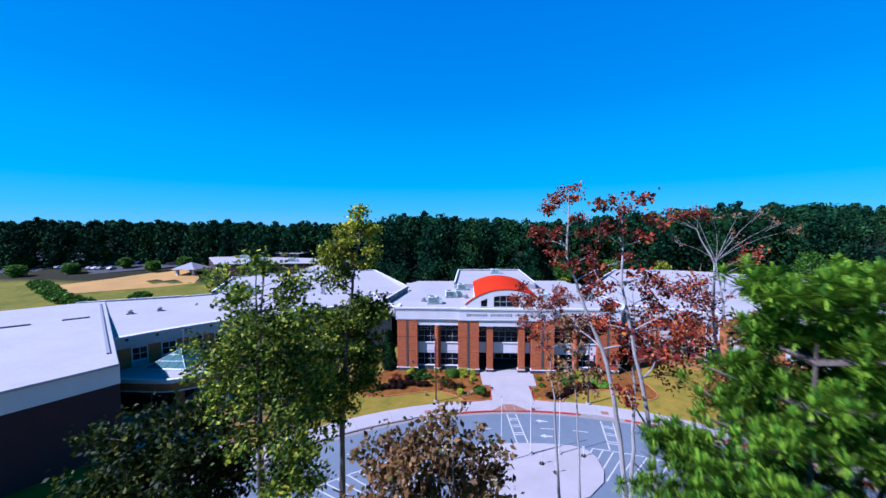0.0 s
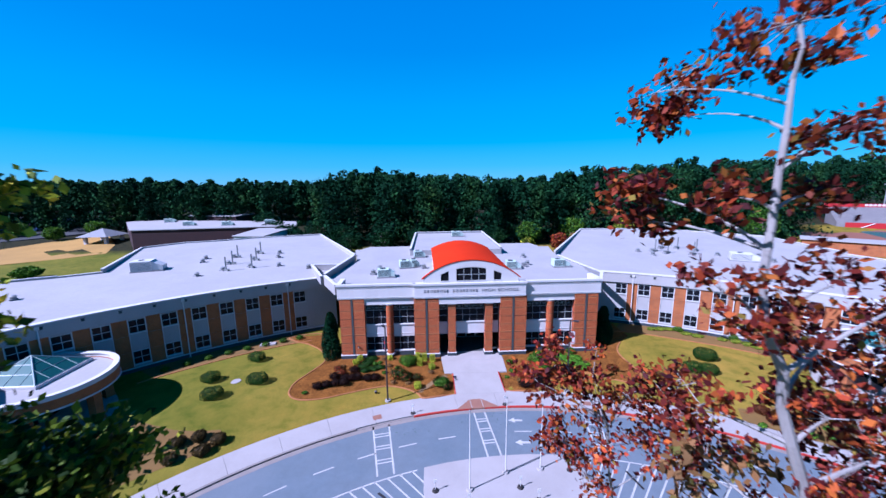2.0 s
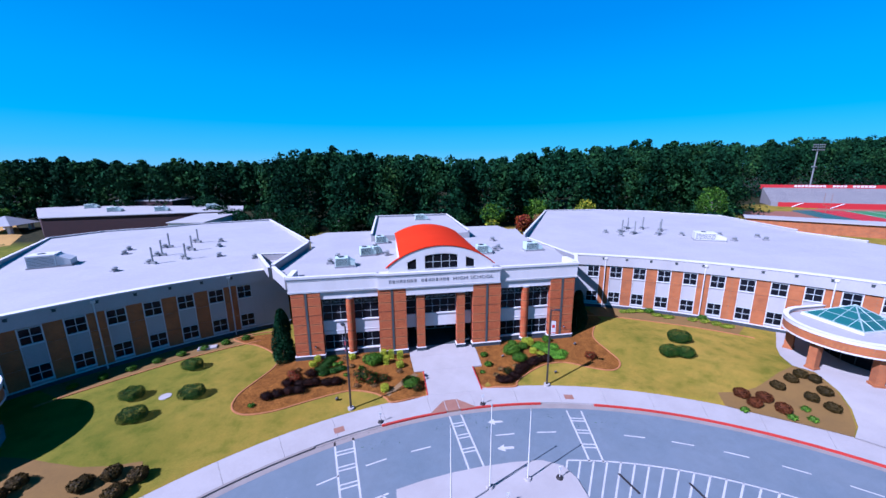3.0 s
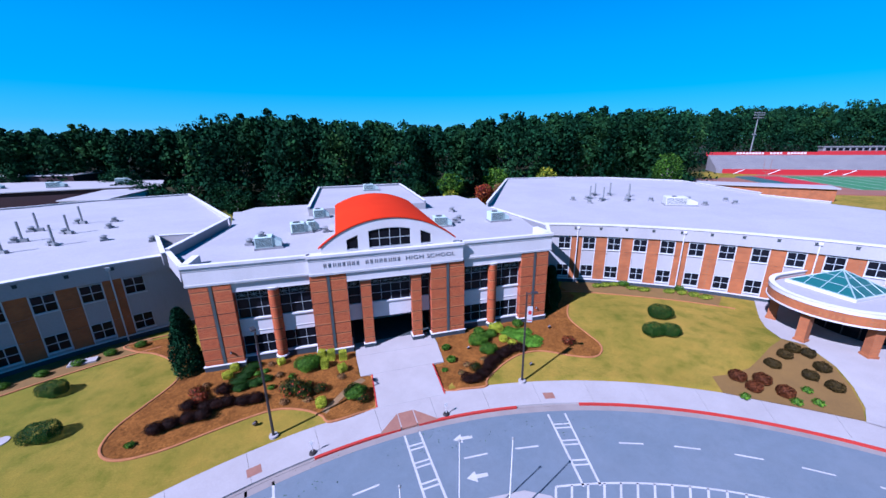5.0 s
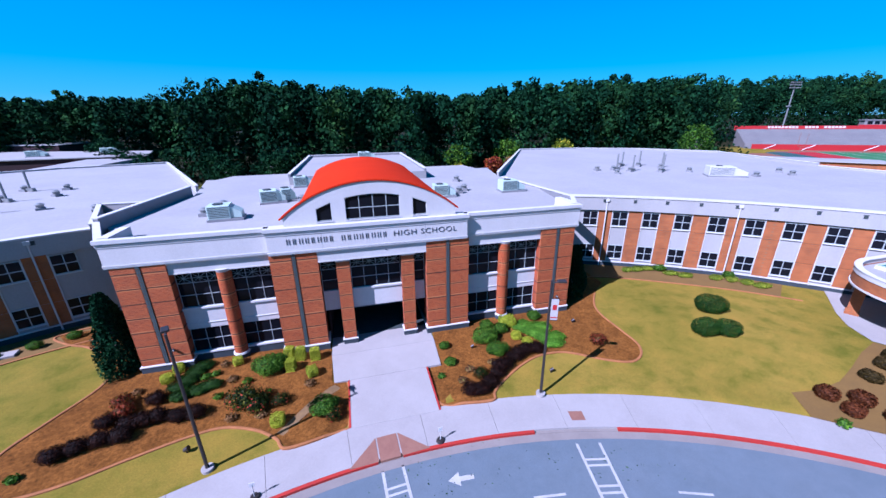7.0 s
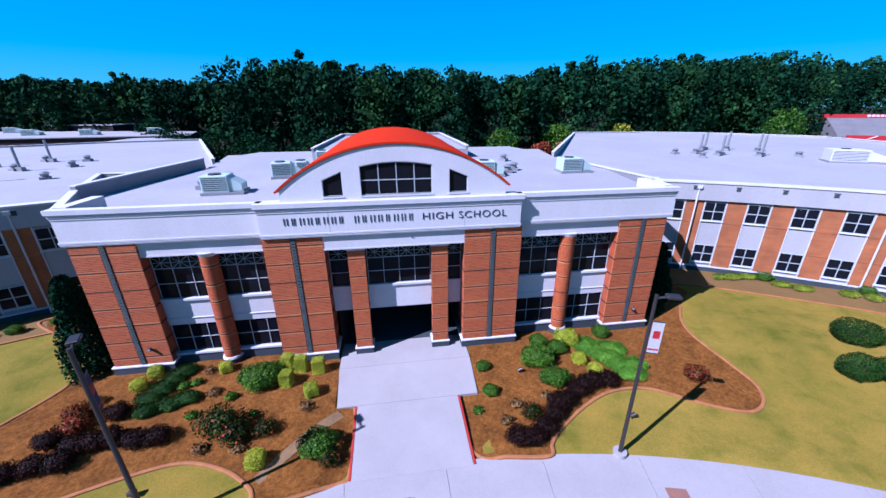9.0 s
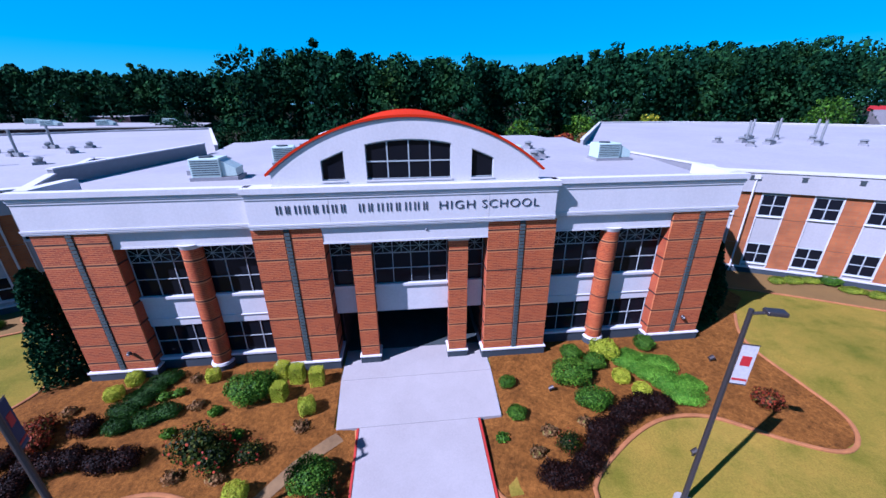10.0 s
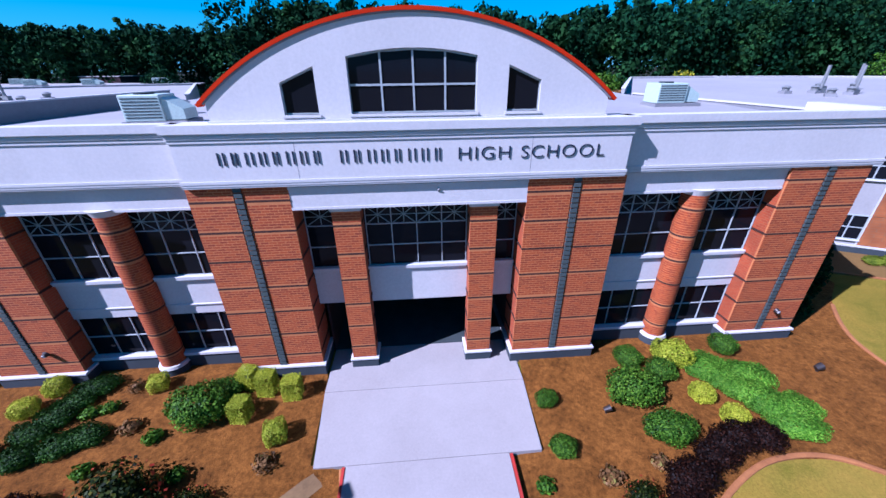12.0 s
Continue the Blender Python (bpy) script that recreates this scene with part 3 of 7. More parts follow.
bed_r = [(2.9, -4.5), (2.85, -7.3), (3.3, -8.35), (4.6, -8.6), (6.6, -8.85), (7.0, -8.2), (7.9, -7.4), (10.0, -6.15), (12.0, -5.5), (14.2, -5.7), (16.6, -7.2), (18.5, -8.0), (19.8, -7.6), (20.6, -6.4), (20.6, -4.4), (20.6, -1.6), (21.2, 0.3), (23.0, 2.6), (25.0, 4.2), (25.2, 9.5), (20, 6.5), (18.5, 1.0), (14, 0.4), (4.4, 0.3), (4.25, -1.0), (4.1, -4.3)]
bed_l = [(-3.05, -4.5), (-3.0, -8.2), (-3.6, -8.75), (-6.6, -9.3), (-7.4, -8.4), (-8.8, -7.4), (-10.8, -6.75), (-12.8, -7.05), (-15.4, -7.9), (-18.0, -8.85), (-20.3, -9.15), (-21.7, -8.7), (-22.4, -7.6), (-22.3, -5.8), (-21.4, -3.6), (-20.3, -0.8), (-20.5, 1.2), (-21.8, 3.2), (-24.0, 5.0), (-26.0, 5.9), (-27.5, 7.6), (-22, 8.6), (-18.6, 1.0), (-14, 0.4), (-4.4, 0.3), (-4.25, -1.0), (-4.15, -4.3)]
drape("planting_bed", bed_r, M_MULCH, "rust-brown pine-straw planting bed by the entrance", "bed")
drape("planting_bed", bed_l, M_MULCH, "rust-brown pine-straw planting bed by the entrance", "bed")
sm = lambda pts: [p for p in loop_curve(pts, 6)]
edging(sm(bed_r)[6 * 0:6 * 17])
edging(sm(bed_l)[6 * 0:6 * 21])


def arc(r0, phis):
    """Points on the wings' curve, whose centre is (0, -50)."""
    return [(r0 * math.sin(radians(p)), -50 + r0 * math.cos(radians(p))) for p in phis]


for s in (1, -1):
    o = arc(61.2, range(23, 43, 2)) + arc(65.0, range(42, 22, -2))
    o = [(s * x, y) for x, y in o]
    drape("planting_bed", o if s < 0 else o[::-1], M_SOIL, "bare brown bed along the classroom wing", "bed", 0.02)
    edging([(s * x, y) for x, y in arc(61.2, np.arange(23, 43, 0.7))])
    fan = [(s * 25.8, -15.6), (s * 26.9, -13.7), (s * 28.9, -14.0), (s * 31.2, -13.9), (s * 33.6, -13.2), (s * 36.2, -12.3), (s * 38.7, -11.7), (s * 39.6, -13.2), (s * 38.2, -16.3), (s * 36.6, -18.4), (s * 34.6, -20.2), (s * 32.9, -21.2), (s * 30.2, -19.0), (s * 27.4, -16.9)]
    drape("planting_bed", fan, M_SOIL, "bare brown bed with clipped shrubs", "bed", 0.035)
    wk = [(s * 41.6, -7.6), (s * 39.9, -9.4), (s * 38.8, -11.6), (s * 39.7, -13.2), (s * 38.3, -16.4), (s * 36.7, -18.5), (s * 34.7, -20.3), (s * 32.8, -21.3), (s * 35.5, -24.5), (s * 39, -28), (s * 52, -22), (s * 54, -8), (s * 46, -4)]
    drape("side_walk", wk, M_CONC, "pale concrete apron under the round canopy", "pavement", 0.05)
# worn foot track through the left-hand bed
drape("foot_track", [(-3.9, -4.5), (-5.6, -5.9), (-7.4, -8.0), (-7.0, -8.3), (-5.2, -6.4), (-3.6, -5.0)], M_PATH, "worn tan foot track across the bed", "track", 0.045, 0.5)

# mulch carried up to the walls, and red edging along the entry walk
for x0, x1 in ((-18.2, -4.5), (4.3, 18.2)):
    drape("planting_bed", [(x0, -0.9), (x1, -0.9), (x1, 1.2), (x0, 1.2)], M_MULCH, "rust-brown pine straw along the entrance walls", "bed", 0.036)
for x in (-3.03, 2.84):
    bm = bmesh.new()
    v = box(bm, x, x + 0.1, -8.7, -4.5, -0.6, 0.0)
    for p in v:
        if p.co.z > -0.3:
            p.co.z = -0.345 if p.co.y < -6 else -0.07
    tagged(part("walk_edging", bm, M_REDKERB), "red-painted edging beside the entry walk", "edging", kind="structure")


# ---- entrance block ----
main = thing("school_entrance_block", "two-storey brick and stucco school front with a red barrel roof", "building")
BANDS = (8.1, 6.95, 5.77, 4.61, 3.44, 2.3, 1.18)
BL, BH, JT, HJ = 0.285, 0.0816, 0.02, 0.014


def brick_mesh(w, h, d=0.03):
    """One brick face, its edges eased."""
    bm = bmesh.new()
    e = 0.004
    a = [bm.verts.new(p) for p in ((0, 0, 0), (w, 0, 0), (w, 0, h), (0, 0, h))]
    b = [bm.verts.new(p) for p in ((e, -d, e), (w - e, -d, e), (w - e, -d, h - e), (e, -d, h - e))]
    bm.faces.new(b)
    for i in range(4):
        j = (i + 1) % 4
        bm.faces.new((a[i], a[j], b[j], b[i]))
    return finish(bm, "brick", M_BRICKP)


def courses(width, z0, z1):
    """The bricks of a face in running bond between z0 and z1, broken by the dark bands: x, z, length."""
    out, pitch, row = [], BH + JT, 0
    z = z0 + JT
    while z + BH <= z1 + 1e-6:
        if all(z + BH < b - 0.055 or z > b + 0.055 for b in BANDS):
            x = 0.0 if row % 2 == 0 else -(BL + HJ) / 2
            while x < width - 0.02:
                x0, x1 = max(0, x), min(width, x + BL)
                if x1 - x0 > 0.05:
                    out.append((x0, z, x1 - x0))
                x += BL + HJ
        z += pitch
        row += 1
    return out


def brick_field(width, z0, z1, d=0.024):
    verts = []
    e = 0.004
    for x, z, l in courses(width, z0, z1):
        o = [(x, 0, z), (x + l, 0, z), (x + l, 0, z + BH), (x, 0, z + BH)]
        i = [(x + e, -d, z + e), (x + l - e, -d, z + e), (x + l - e, -d, z + BH - e), (x + e, -d, z + BH - e)]
        verts += i
        for k in range(4):
            j = (k + 1) % 4
            verts += [o[k], o[j], i[j], i[k]]
    me = quad_mesh("brickwork", np.array(verts), M_BRICKP)
    bm = bmesh.new()
    bm.from_mesh(me)
    bmesh.ops.remove_doubles(bm, verts=bm.verts[:], dist=0.0005)
    bm.to_mesh(me)
    bm.free()
    me.shade_flat()
    return me


field_cache = {}


def pilaster(x0, x1, y, depth):
    w = x1 - x0
    half = (w - 0.36) / 2
    key = round(half, 2)
    if key not in field_cache:
        field_cache[key] = brick_field(half, 0.63, 8.6)
    fields = field_cache[key]
    bm = bmesh.new()
    box(bm, x0 + 0.03, x1 - 0.03, y + 0.03, y + depth, 0.62, 8.62)
    root = part("pilaster", bm, M_BRICKT, main, "red-orange brick pilaster with dark bands")
    for xx, hw in ((x0, half), (x1 - half, half)):
        bm = bmesh.new()
        box(bm, xx + 0.004, xx + hw - 0.004, y + 0.0075, y + 0.1, 0.635, 8.6)
        part("mortar_bed", bm, M_MORTAR, root)
        ob = part("brickwork", fields, M_BRICKP, root, at=pose(xx, y + 0.03, 0), kind="stuff")
        for b in BANDS:
            bm = bmesh.new()
            box(bm, xx - 0.004, xx + hw + 0.004, y + 0.003, y + 0.1, b - 0.045, b + 0.035)
            part("band", bm, M_BAND, root)
    bm = bmesh.new()
    z = 0.64
    while z < 8.55:
        box(bm, x0 + half + 0.05, x1 - half - 0.05, y - 0.035, y + 0.2, z, min(z + 0.15, 8.6))
        z += 0.2
    part("rib", bm, M_RIB, root, "rib of grey-green blocks with open joints")
    for s, xa in ((-1, x0 + 0.03), (1, x1 - 0.03)):
        for b in BANDS:
            bm = bmesh.new()
            box(bm, min(xa, xa + s * 0.035), max(xa, xa + s * 0.035), y + 0.1, y + depth - 0.02, b - 0.045, b + 0.035)
            part("band", bm, M_BAND, root)
    bm = bmesh.new()
    box(bm, x0 - 0.09, x1 + 0.09, y - 0.1, y + depth, -0.5, 0.52)
    part("plinth", bm, M_PLINTH, root, "blue-grey block plinth", bevel=0.015)
    bm = bmesh.new()
    box(bm, x0 - 0.13, x1 + 0.13, y - 0.14, y + depth, 0.52, 0.63)
    part("plinth_cap", bm, M_TRIM, root, "white stone plinth cap", bevel=0.02)


for x0, x1, y, dep in ((-17.95, -14.6, 0.25, 1.5), (-7.85, -4.46, -0.1, 1.7), (3.98, 7.65, -0.1, 1.7), (14.55, 17.9, 0.25, 1.5)):
    pilaster(x0, x1, y, dep)

# the two slim posts at the doors: each face brick is a piece
b_cache = {}
for x0 in (-3.2, 1.94):
    bm = bmesh.new()
    box(bm, x0 + 0.03, x0 + 1.01, 0.18, 1.1, 0.55, 7.52)
    root = part("post", bm, M_BRICKT, main, "slim brick post beside the entrance")
    bm = bmesh.new()
    box(bm, x0 + 0.004, x0 + 1.036, 0.152, 0.3, 0.56, 7.5)
    part("mortar_bed", bm, M_MORTAR, root)
    for x, z, l in courses(1.04, 0.55, 7.5):
        key = round(l, 3)
        if key not in b_cache:
            b_cache[key] = brick_mesh(l, BH)
        part("brick", b_cache[key], M_BRICKP, root, at=pose(x0 + x, 0.18, z))
    bm = bmesh.new()
    box(bm, x0 - 0.05, x0 + 1.09, 0.10, 0.95, 7.52, 7.705)
    part("capital", bm, M_TRIM, root, "white stucco block on the post", bevel=0.02)
    for b in BANDS[1:]:
        bm = bmesh.new()
        box(bm, x0 - 0.006, x0 + 1.046, 0.147, 1.0, b - 0.045, b + 0.035)
        part("band", bm, M_BAND, root)
    bm = bmesh.new()
    box(bm, x0 - 0.07, x0 + 1.11, 0.07, 1.1, -0.4, 0.45)
    part("plinth", bm, M_PLINTH, root, "blue-grey block plinth", bevel=0.015)
    bm = bmesh.new()
    box(bm, x0 - 0.11, x0 + 1.15, 0.03, 1.1, 0.45, 0.55)
    part("plinth_cap", bm, M_TRIM, root, "white stone plinth cap", bevel=0.02)

# round brick columns
for x in (-11.25, 11.25):
    bm = bmesh.new()
    tube(bm, (x, 0.78, 0.55), (x, 0.78, 7.62), 0.47, 0.47, 28)
    root = part("round_column", bm, M_BRICKT, main, "round brick column with dark bands", smooth=False)
    pitch = BH + JT
    n_around = 10
    verts = []
    z, row = 0.56, 0
    while z < 7.55:
        if all(z + BH < b - 0.05 or z > b + 0.05 for b in BANDS):
            for k in range(n_around):
                a0 = (k + (row % 2) * 0.5) / n_around * 2 * math.pi
                a1 = a0 + 2 * math.pi / n_around - 0.02
                for s in range(3):
                    p0, p1 = a0 + (a1 - a0) * s / 3, a0 + (a1 - a0) * (s + 1) / 3
                    for q in ((p0, z), (p1, z), (p1, z + BH), (p0, z + BH)):
                        verts.append((x + 0.5 * math.cos(q[0]), 0.78 + 0.5 * math.sin(q[0]), q[1]))
        z += pitch
        row += 1
    part("brickwork", quad_mesh("brickwork", np.array(verts), M_BRICKP), M_BRICKP, root, kind="stuff")
    bm = bmesh.new()
    tube(bm, (x, 0.78, 0.56), (x, 0.78, 7.58), 0.4925, 0.4925, 60, caps=False)
    part("mortar_bed", bm, M_MORTAR, root)
    for b in BANDS[1:]:
        bm = bmesh.new()
        tube(bm, (x, 0.78, b - 0.045), (x, 0.78, b + 0.035), 0.506, 0.506, 28)
        part("band", bm, M_BAND, root)
    bm = bmesh.new()
    tube(bm, (x, 0.78, -0.4), (x, 0.78, 0.42), 0.6, 0.6, 28)
    part("plinth", bm, M_PLINTH, root, "round blue-grey plinth")
    bm = bmesh.new()
    tube(bm, (x, 0.78, 0.42), (x, 0.78, 0.55), 0.63, 0.58, 28)
    part("plinth_cap", bm, M_TRIM, root, "white stone ring")
    bm = bmesh.new()
    tube(bm, (x, 0.78, 7.55), (x, 0.78, 7.8), 0.5, 0.62, 28)
    part("capital", bm, M_TRIM, root, "white plaster capital")


def stacked(bm, rings):
    """One connected stepped body: plan boxes (x0, x1, y0, y1) at rising heights, joined ring to ring."""
    prev = None
    for x0, x1, y0, y1, z in rings:
        ring = [bm.verts.new(p) for p in ((x0, y0, z), (x1, y0, z), (x1, y1, z), (x0, y1, z))]
        if prev is None:
            bm.faces.new(ring[::-1])
        else:
            for i in range(4):
                j = (i + 1) % 4
                bm.faces.new((prev[i], prev[j], ring[j], ring[i]))
        prev = ring
    bm.faces.new(prev)


def moulding(bm, x0, x1, y, prof, back=0.6):
    """A horizontal run: (z0, z1, how far it stands out) for each fillet."""
    rings = []
    for z0, z1, out in prof:
        rings += [(x0 - out, x1 + out, y - out, y + back, z0), (x0 - out, x1 + out, y - out, y + back, z1)]
    stacked(bm, rings)


CORNICE = ((10.10, 10.18, 0.035), (10.18, 10.22, 0.012), (10.22, 10.33, 0.065), (10.33, 10.40, 0.045), (10.40, 10.66, 0.14))
FOOT = ((8.62, 8.68, 0.012), (8.68, 8.73, 0.03), (8.73, 8.765, 0.012), (8.765, 8.86, 0.045))
# side fascias and projecting name panel
for s in (-1, 1):
    xa, xb = (7.4, 18.15) if s > 0 else (-18.15, -7.75)
    bm = bmesh.new()
    box(bm, xa, xb, 0.2, 0.75, 8.84, 10.2)
    part("fascia", bm, M_WHITE, main, "white stucco fascia")
    bm = bmesh.new()
    moulding(bm, xa, xb, 0.2, CORNICE, 0.35)
    part("cornice", bm, M_TRIM, main, "stepped white cornice")
    bm = bmesh.new()
    moulding(bm, xa, xb, 0.2, FOOT, 0.35)
    part("foot_moulding", bm, M_TRIM, main)
    # side return of the block
    xs = 18.15 * s
    bm = bmesh.new()
    box(bm, min(xs, xs - s * 0.5), max(xs, xs - s * 0.5), 0.75, 3.6, 8.4, 10.08)
    part("fascia", bm, M_WHITE, main, "white stucco side fascia")
    bm = bmesh.new()
    stacked(bm, [(min(xs + s * o, xs - s * 0.5), max(xs + s * o, xs - s * 0.5), 0.75, 3.6, z) for z0, z1, o in CORNICE for z in (z0, z1)])
    part("cornice", bm, M_TRIM, main)
    bm = bmesh.new()
    box(bm, min(xs - s * 0.25, xs - s * 0.7), max(xs - s * 0.25, xs - s * 0.7), 0.6, 12.5, -0.4, 8.62)
    part("side_wall", bm, M_BRICKT, main, "brick side wall of the entrance block")
bm = bmesh.new()
box(bm, -7.78, 7.45, -0.22, 0.75, 8.84, 10.2)
part("name_panel", bm, M_WHITE, main, "white stucco name panel over the doors")
for x in (-3.95, 3.95):
    bm = bmesh.new()
    box(bm, x - 0.008, x + 0.008, -0.223, -0.1, 8.86, 10.18)
    part("panel_joint", bm, M_PARAPET, main)
bm = bmesh.new()
moulding(bm, -7.78, 7.45, -0.22, CORNICE, 0.9)
part("cornice", bm, M_TRIM, main, "stepped white cornice")
bm = bmesh.new()
moulding(bm, -7.78, 7.45, -0.22, FOOT, 0.9)
part("foot_moulding", bm, M_TRIM, main)
# beams under the fascias
for xa, xb, y, z0, z1 in ((-4.47, 3.99, -0.07, 7.73, 8.63), (-14.62, -7.85, 0.42, 7.72, 8.63), (7.65, 14.57, 0.42, 7.72, 8.63)):
    bm = bmesh.new()
    stacked(bm, [(xa, xb, y - o, y + 0.9, z) for z, o in ((z0 - 0.02, 0.03), (z0 + 0.07, 0.03), (z0 + 0.07, 0.0), (z1 - 0.16, 0.0), (z1 - 0.16, 0.05), (z1 - 0.08, 0.05), (z1 - 0.08, 0.0), (z1, 0.0))])
    part("beam", bm, M_WHITE, main, "white stucco beam over the windows")


# recessed window walls
def lattice_window(x0, x1, z0, z1, cols, rows, y, lattice, name="window"):
    """Dark panes in a pale frame; the top row may carry a star lattice."""
    bm = bmesh.new()
    w = 0.034
    zl = z1 - lattice
    zs = [z0 + (zl - z0) * k / rows for k in range(rows + 1)] + ([z1] if lattice else [])
    frame_grid(bm, [x0 + (x1 - x0) * i / cols for i in range(cols + 1)], zs, w, y - 0.05, y + 0.05)
    frame_ob = part(name, bm, M_FRAME, main, "dark tinted window with a pale metal frame")
    if lattice:
        n = cols
        bm = bmesh.new()
        cw = (x1 - x0) / n
        for i in range(n):
            xa = x0 + i * cw
            for p, q in (((xa, zl), (xa + cw, z1)), ((xa, z1), (xa + cw, zl)), ((xa + cw / 2, zl), (xa + cw / 2, z1)), ((xa, (zl + z1) / 2), (xa + cw, (zl + z1) / 2))):
                tube(bm, (p[0], y - 0.07, p[1]), (q[0], y - 0.07, q[1]), 0.019, sides=4)
        part("lattice", bm, M_LATTICE, frame_ob, "sage-green star lattice")
    for i in range(cols):
        for k in range(len(zs) - 1):
            bm = bmesh.new()
            xa, xb = x0 + (x1 - x0) * i / cols, x0 + (x1 - x0) * (i + 1) / cols
            box(bm, xa + 0.02, xb - 0.02, y + 0.0, y + 0.02, zs[k] + 0.02, zs[k + 1] - 0.02)
            part("pane", bm, M_GLASS, frame_ob)
    return frame_ob


WY = 1.04
for s in (-1, 1):
    for xa, xb in ((7.8, 10.95), (11.45, 14.55)):
        x0, x1 = (xa, xb) if s > 0 else (-xb, -xa)
        lattice_window(x0, x1, 4.72, 7.5, 3, 2, WY, 0.8)
        lattice_window(x0, x1, 0.86, 2.86, 3, 2, WY, 0.0)
    x0, x1 = (7.65, 14.65) if s > 0 else (-14.65, -7.85)
    bm = bmesh.new()
    box(bm, x0, x1, WY - 0.08, WY + 0.4, 2.86, 4.6)
    part("spandrel", bm, M_WHITE, main, "white stucco spandrel panel")
    bm = bmesh.new()
    box(bm, x0, x1, WY - 0.2, WY + 0.4, 4.54, 4.72)
    box(bm, x0, x1, WY - 0.13, WY + 0.4, 3.28, 3.36)
    part("sill", bm, M_TRIM, main, "white moulded sill", bevel=0.02)
    bm = bmesh.new()
    box(bm, x0, x1, WY - 0.22, WY + 0.3, -0.4, 0.7)
    part("window_plinth", bm, M_PLINTH, main, "blue-grey block plinth")
    bm = bmesh.new()
    box(bm, x0, x1, WY - 0.28, WY + 0.3, 0.7, 0.86)
    part("sill", bm, M_TRIM, main, "white stone sill", bevel=0.02)
    # near-black backing: the rooms' darkness is painted on
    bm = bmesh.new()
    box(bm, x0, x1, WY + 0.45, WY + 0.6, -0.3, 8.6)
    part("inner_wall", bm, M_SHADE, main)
    bm = bmesh.new()
    box(bm, x0, x1, WY - 0.04, WY + 0.3, 7.52, 8.3)
    part("window_header", bm, M_WHITE, main, "white stucco header over the windows")
# windows over the doors
lattice_window(-2.12, 1.92, 4.78, 7.44, 4, 2, WY, 0.81)
for s in (-1, 1):
    a, b = (3.02, 3.95) if s > 0 else (-4.44, -3.22)
    lattice_window(a, b, 4.78, 7.44, 1, 2, WY, 0.81)
bm = bmesh.new()
box(bm, -4.46, 3.98, WY - 0.04, WY + 0.3, 7.46, 8.3)
part("window_header", bm, M_WHITE, main, "white stucco header over the windows")
bm = bmesh.new()
box(bm, -4.46, 3.98, WY - 0.08, WY + 0.5, 3.0, 4.62)
part("spandrel", bm, M_WHITE, main, "white stucco spandrel over the entrance")
bm = bmesh.new()
box(bm, -4.46, 3.98, WY - 0.18, WY + 0.5, 4.6, 4.78)
part("sill", bm, M_TRIM, main, bevel=0.02)
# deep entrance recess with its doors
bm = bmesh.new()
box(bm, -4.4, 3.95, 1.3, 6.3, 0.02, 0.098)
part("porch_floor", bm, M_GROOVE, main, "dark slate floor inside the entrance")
# ceiling and side walls carry the recess's shade in their dark colour
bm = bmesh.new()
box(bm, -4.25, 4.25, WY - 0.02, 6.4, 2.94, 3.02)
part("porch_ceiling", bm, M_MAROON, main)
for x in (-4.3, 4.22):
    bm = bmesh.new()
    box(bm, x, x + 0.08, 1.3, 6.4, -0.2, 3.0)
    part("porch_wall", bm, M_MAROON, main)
# near-black sheet painted as the shade behind the doors
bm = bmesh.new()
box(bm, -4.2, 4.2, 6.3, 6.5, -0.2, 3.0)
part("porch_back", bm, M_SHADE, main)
for i in range(4):
    bm = bmesh.new()
    x = -2.9 + i * 1.45
    for p in ((x, x + 0.09, 0, 2.3), (x + 1.3, x + 1.39, 0, 2.3), (x, x + 1.39, 2.2, 2.3), (x, x + 1.39, 0, 0.22), (x, x + 1.39, 1.0, 1.1)):
        box(bm, p[0], p[1], 6.18, 6.26, p[2], p[3])
    door = part("door", bm, M_FRAME, main, "glazed metal entrance door")
    bm = bmesh.new()
    box(bm, x + 0.09, x + 1.3, 6.21, 6.23, 0.22, 2.2)
    part("pane", bm, M_GLASS, door)
    bm = bmesh.new()
    tube(bm, (x + 1.18, 6.12, 0.9), (x + 1.18, 6.12, 1.3), 0.02)
    part("handle", bm, M_STEEL, door)

# barrel gable: arched wall, three openings, red roof
ARCH_W, ARCH_Z0, ARCH_Z1 = 6.5, 11.42, 13.78
rise = ARCH_Z1 - ARCH_Z0
ARCH_R = (ARCH_W ** 2 + rise ** 2) / (2 * rise)


def arch_z(x, off=0.0):
    return ARCH_Z1 - ARCH_R + math.sqrt(max(0, (ARCH_R + off) ** 2 - x * x))


def strip_wall(bm, xs, lo, hi, y0, y1):
    """An upright wall whose foot and head follow functions of x."""
    for a, b in zip(xs, xs[1:]):
        if hi(a) - lo(a) < 1e-4 and hi(b) - lo(b) < 1e-4:
            continue
        v = [bm.verts.new(p) for p in ((a, y0, lo(a)), (b, y0, lo(b)), (b, y0, hi(b)), (a, y0, hi(a)), (a, y1, lo(a)), (b, y1, lo(b)), (b, y1, hi(b)), (a, y1, hi(a)))]
        for f in ((0, 1, 2, 3), (5, 4, 7, 6), (3, 2, 6, 7), (1, 0, 4, 5)):
            bm.faces.new([v[i] for i in f])
        for f in ((4, 0, 3, 7), (1, 5, 6, 2)):
            bm.faces.new([v[i] for i in f])


def win_head(x):
    if abs(x) <= 2.04:
        return 12.52 + 0.22 * (1 - (x / 2.04) ** 2)
    return 12.26 - (abs(x) - 3.06) * 0.42


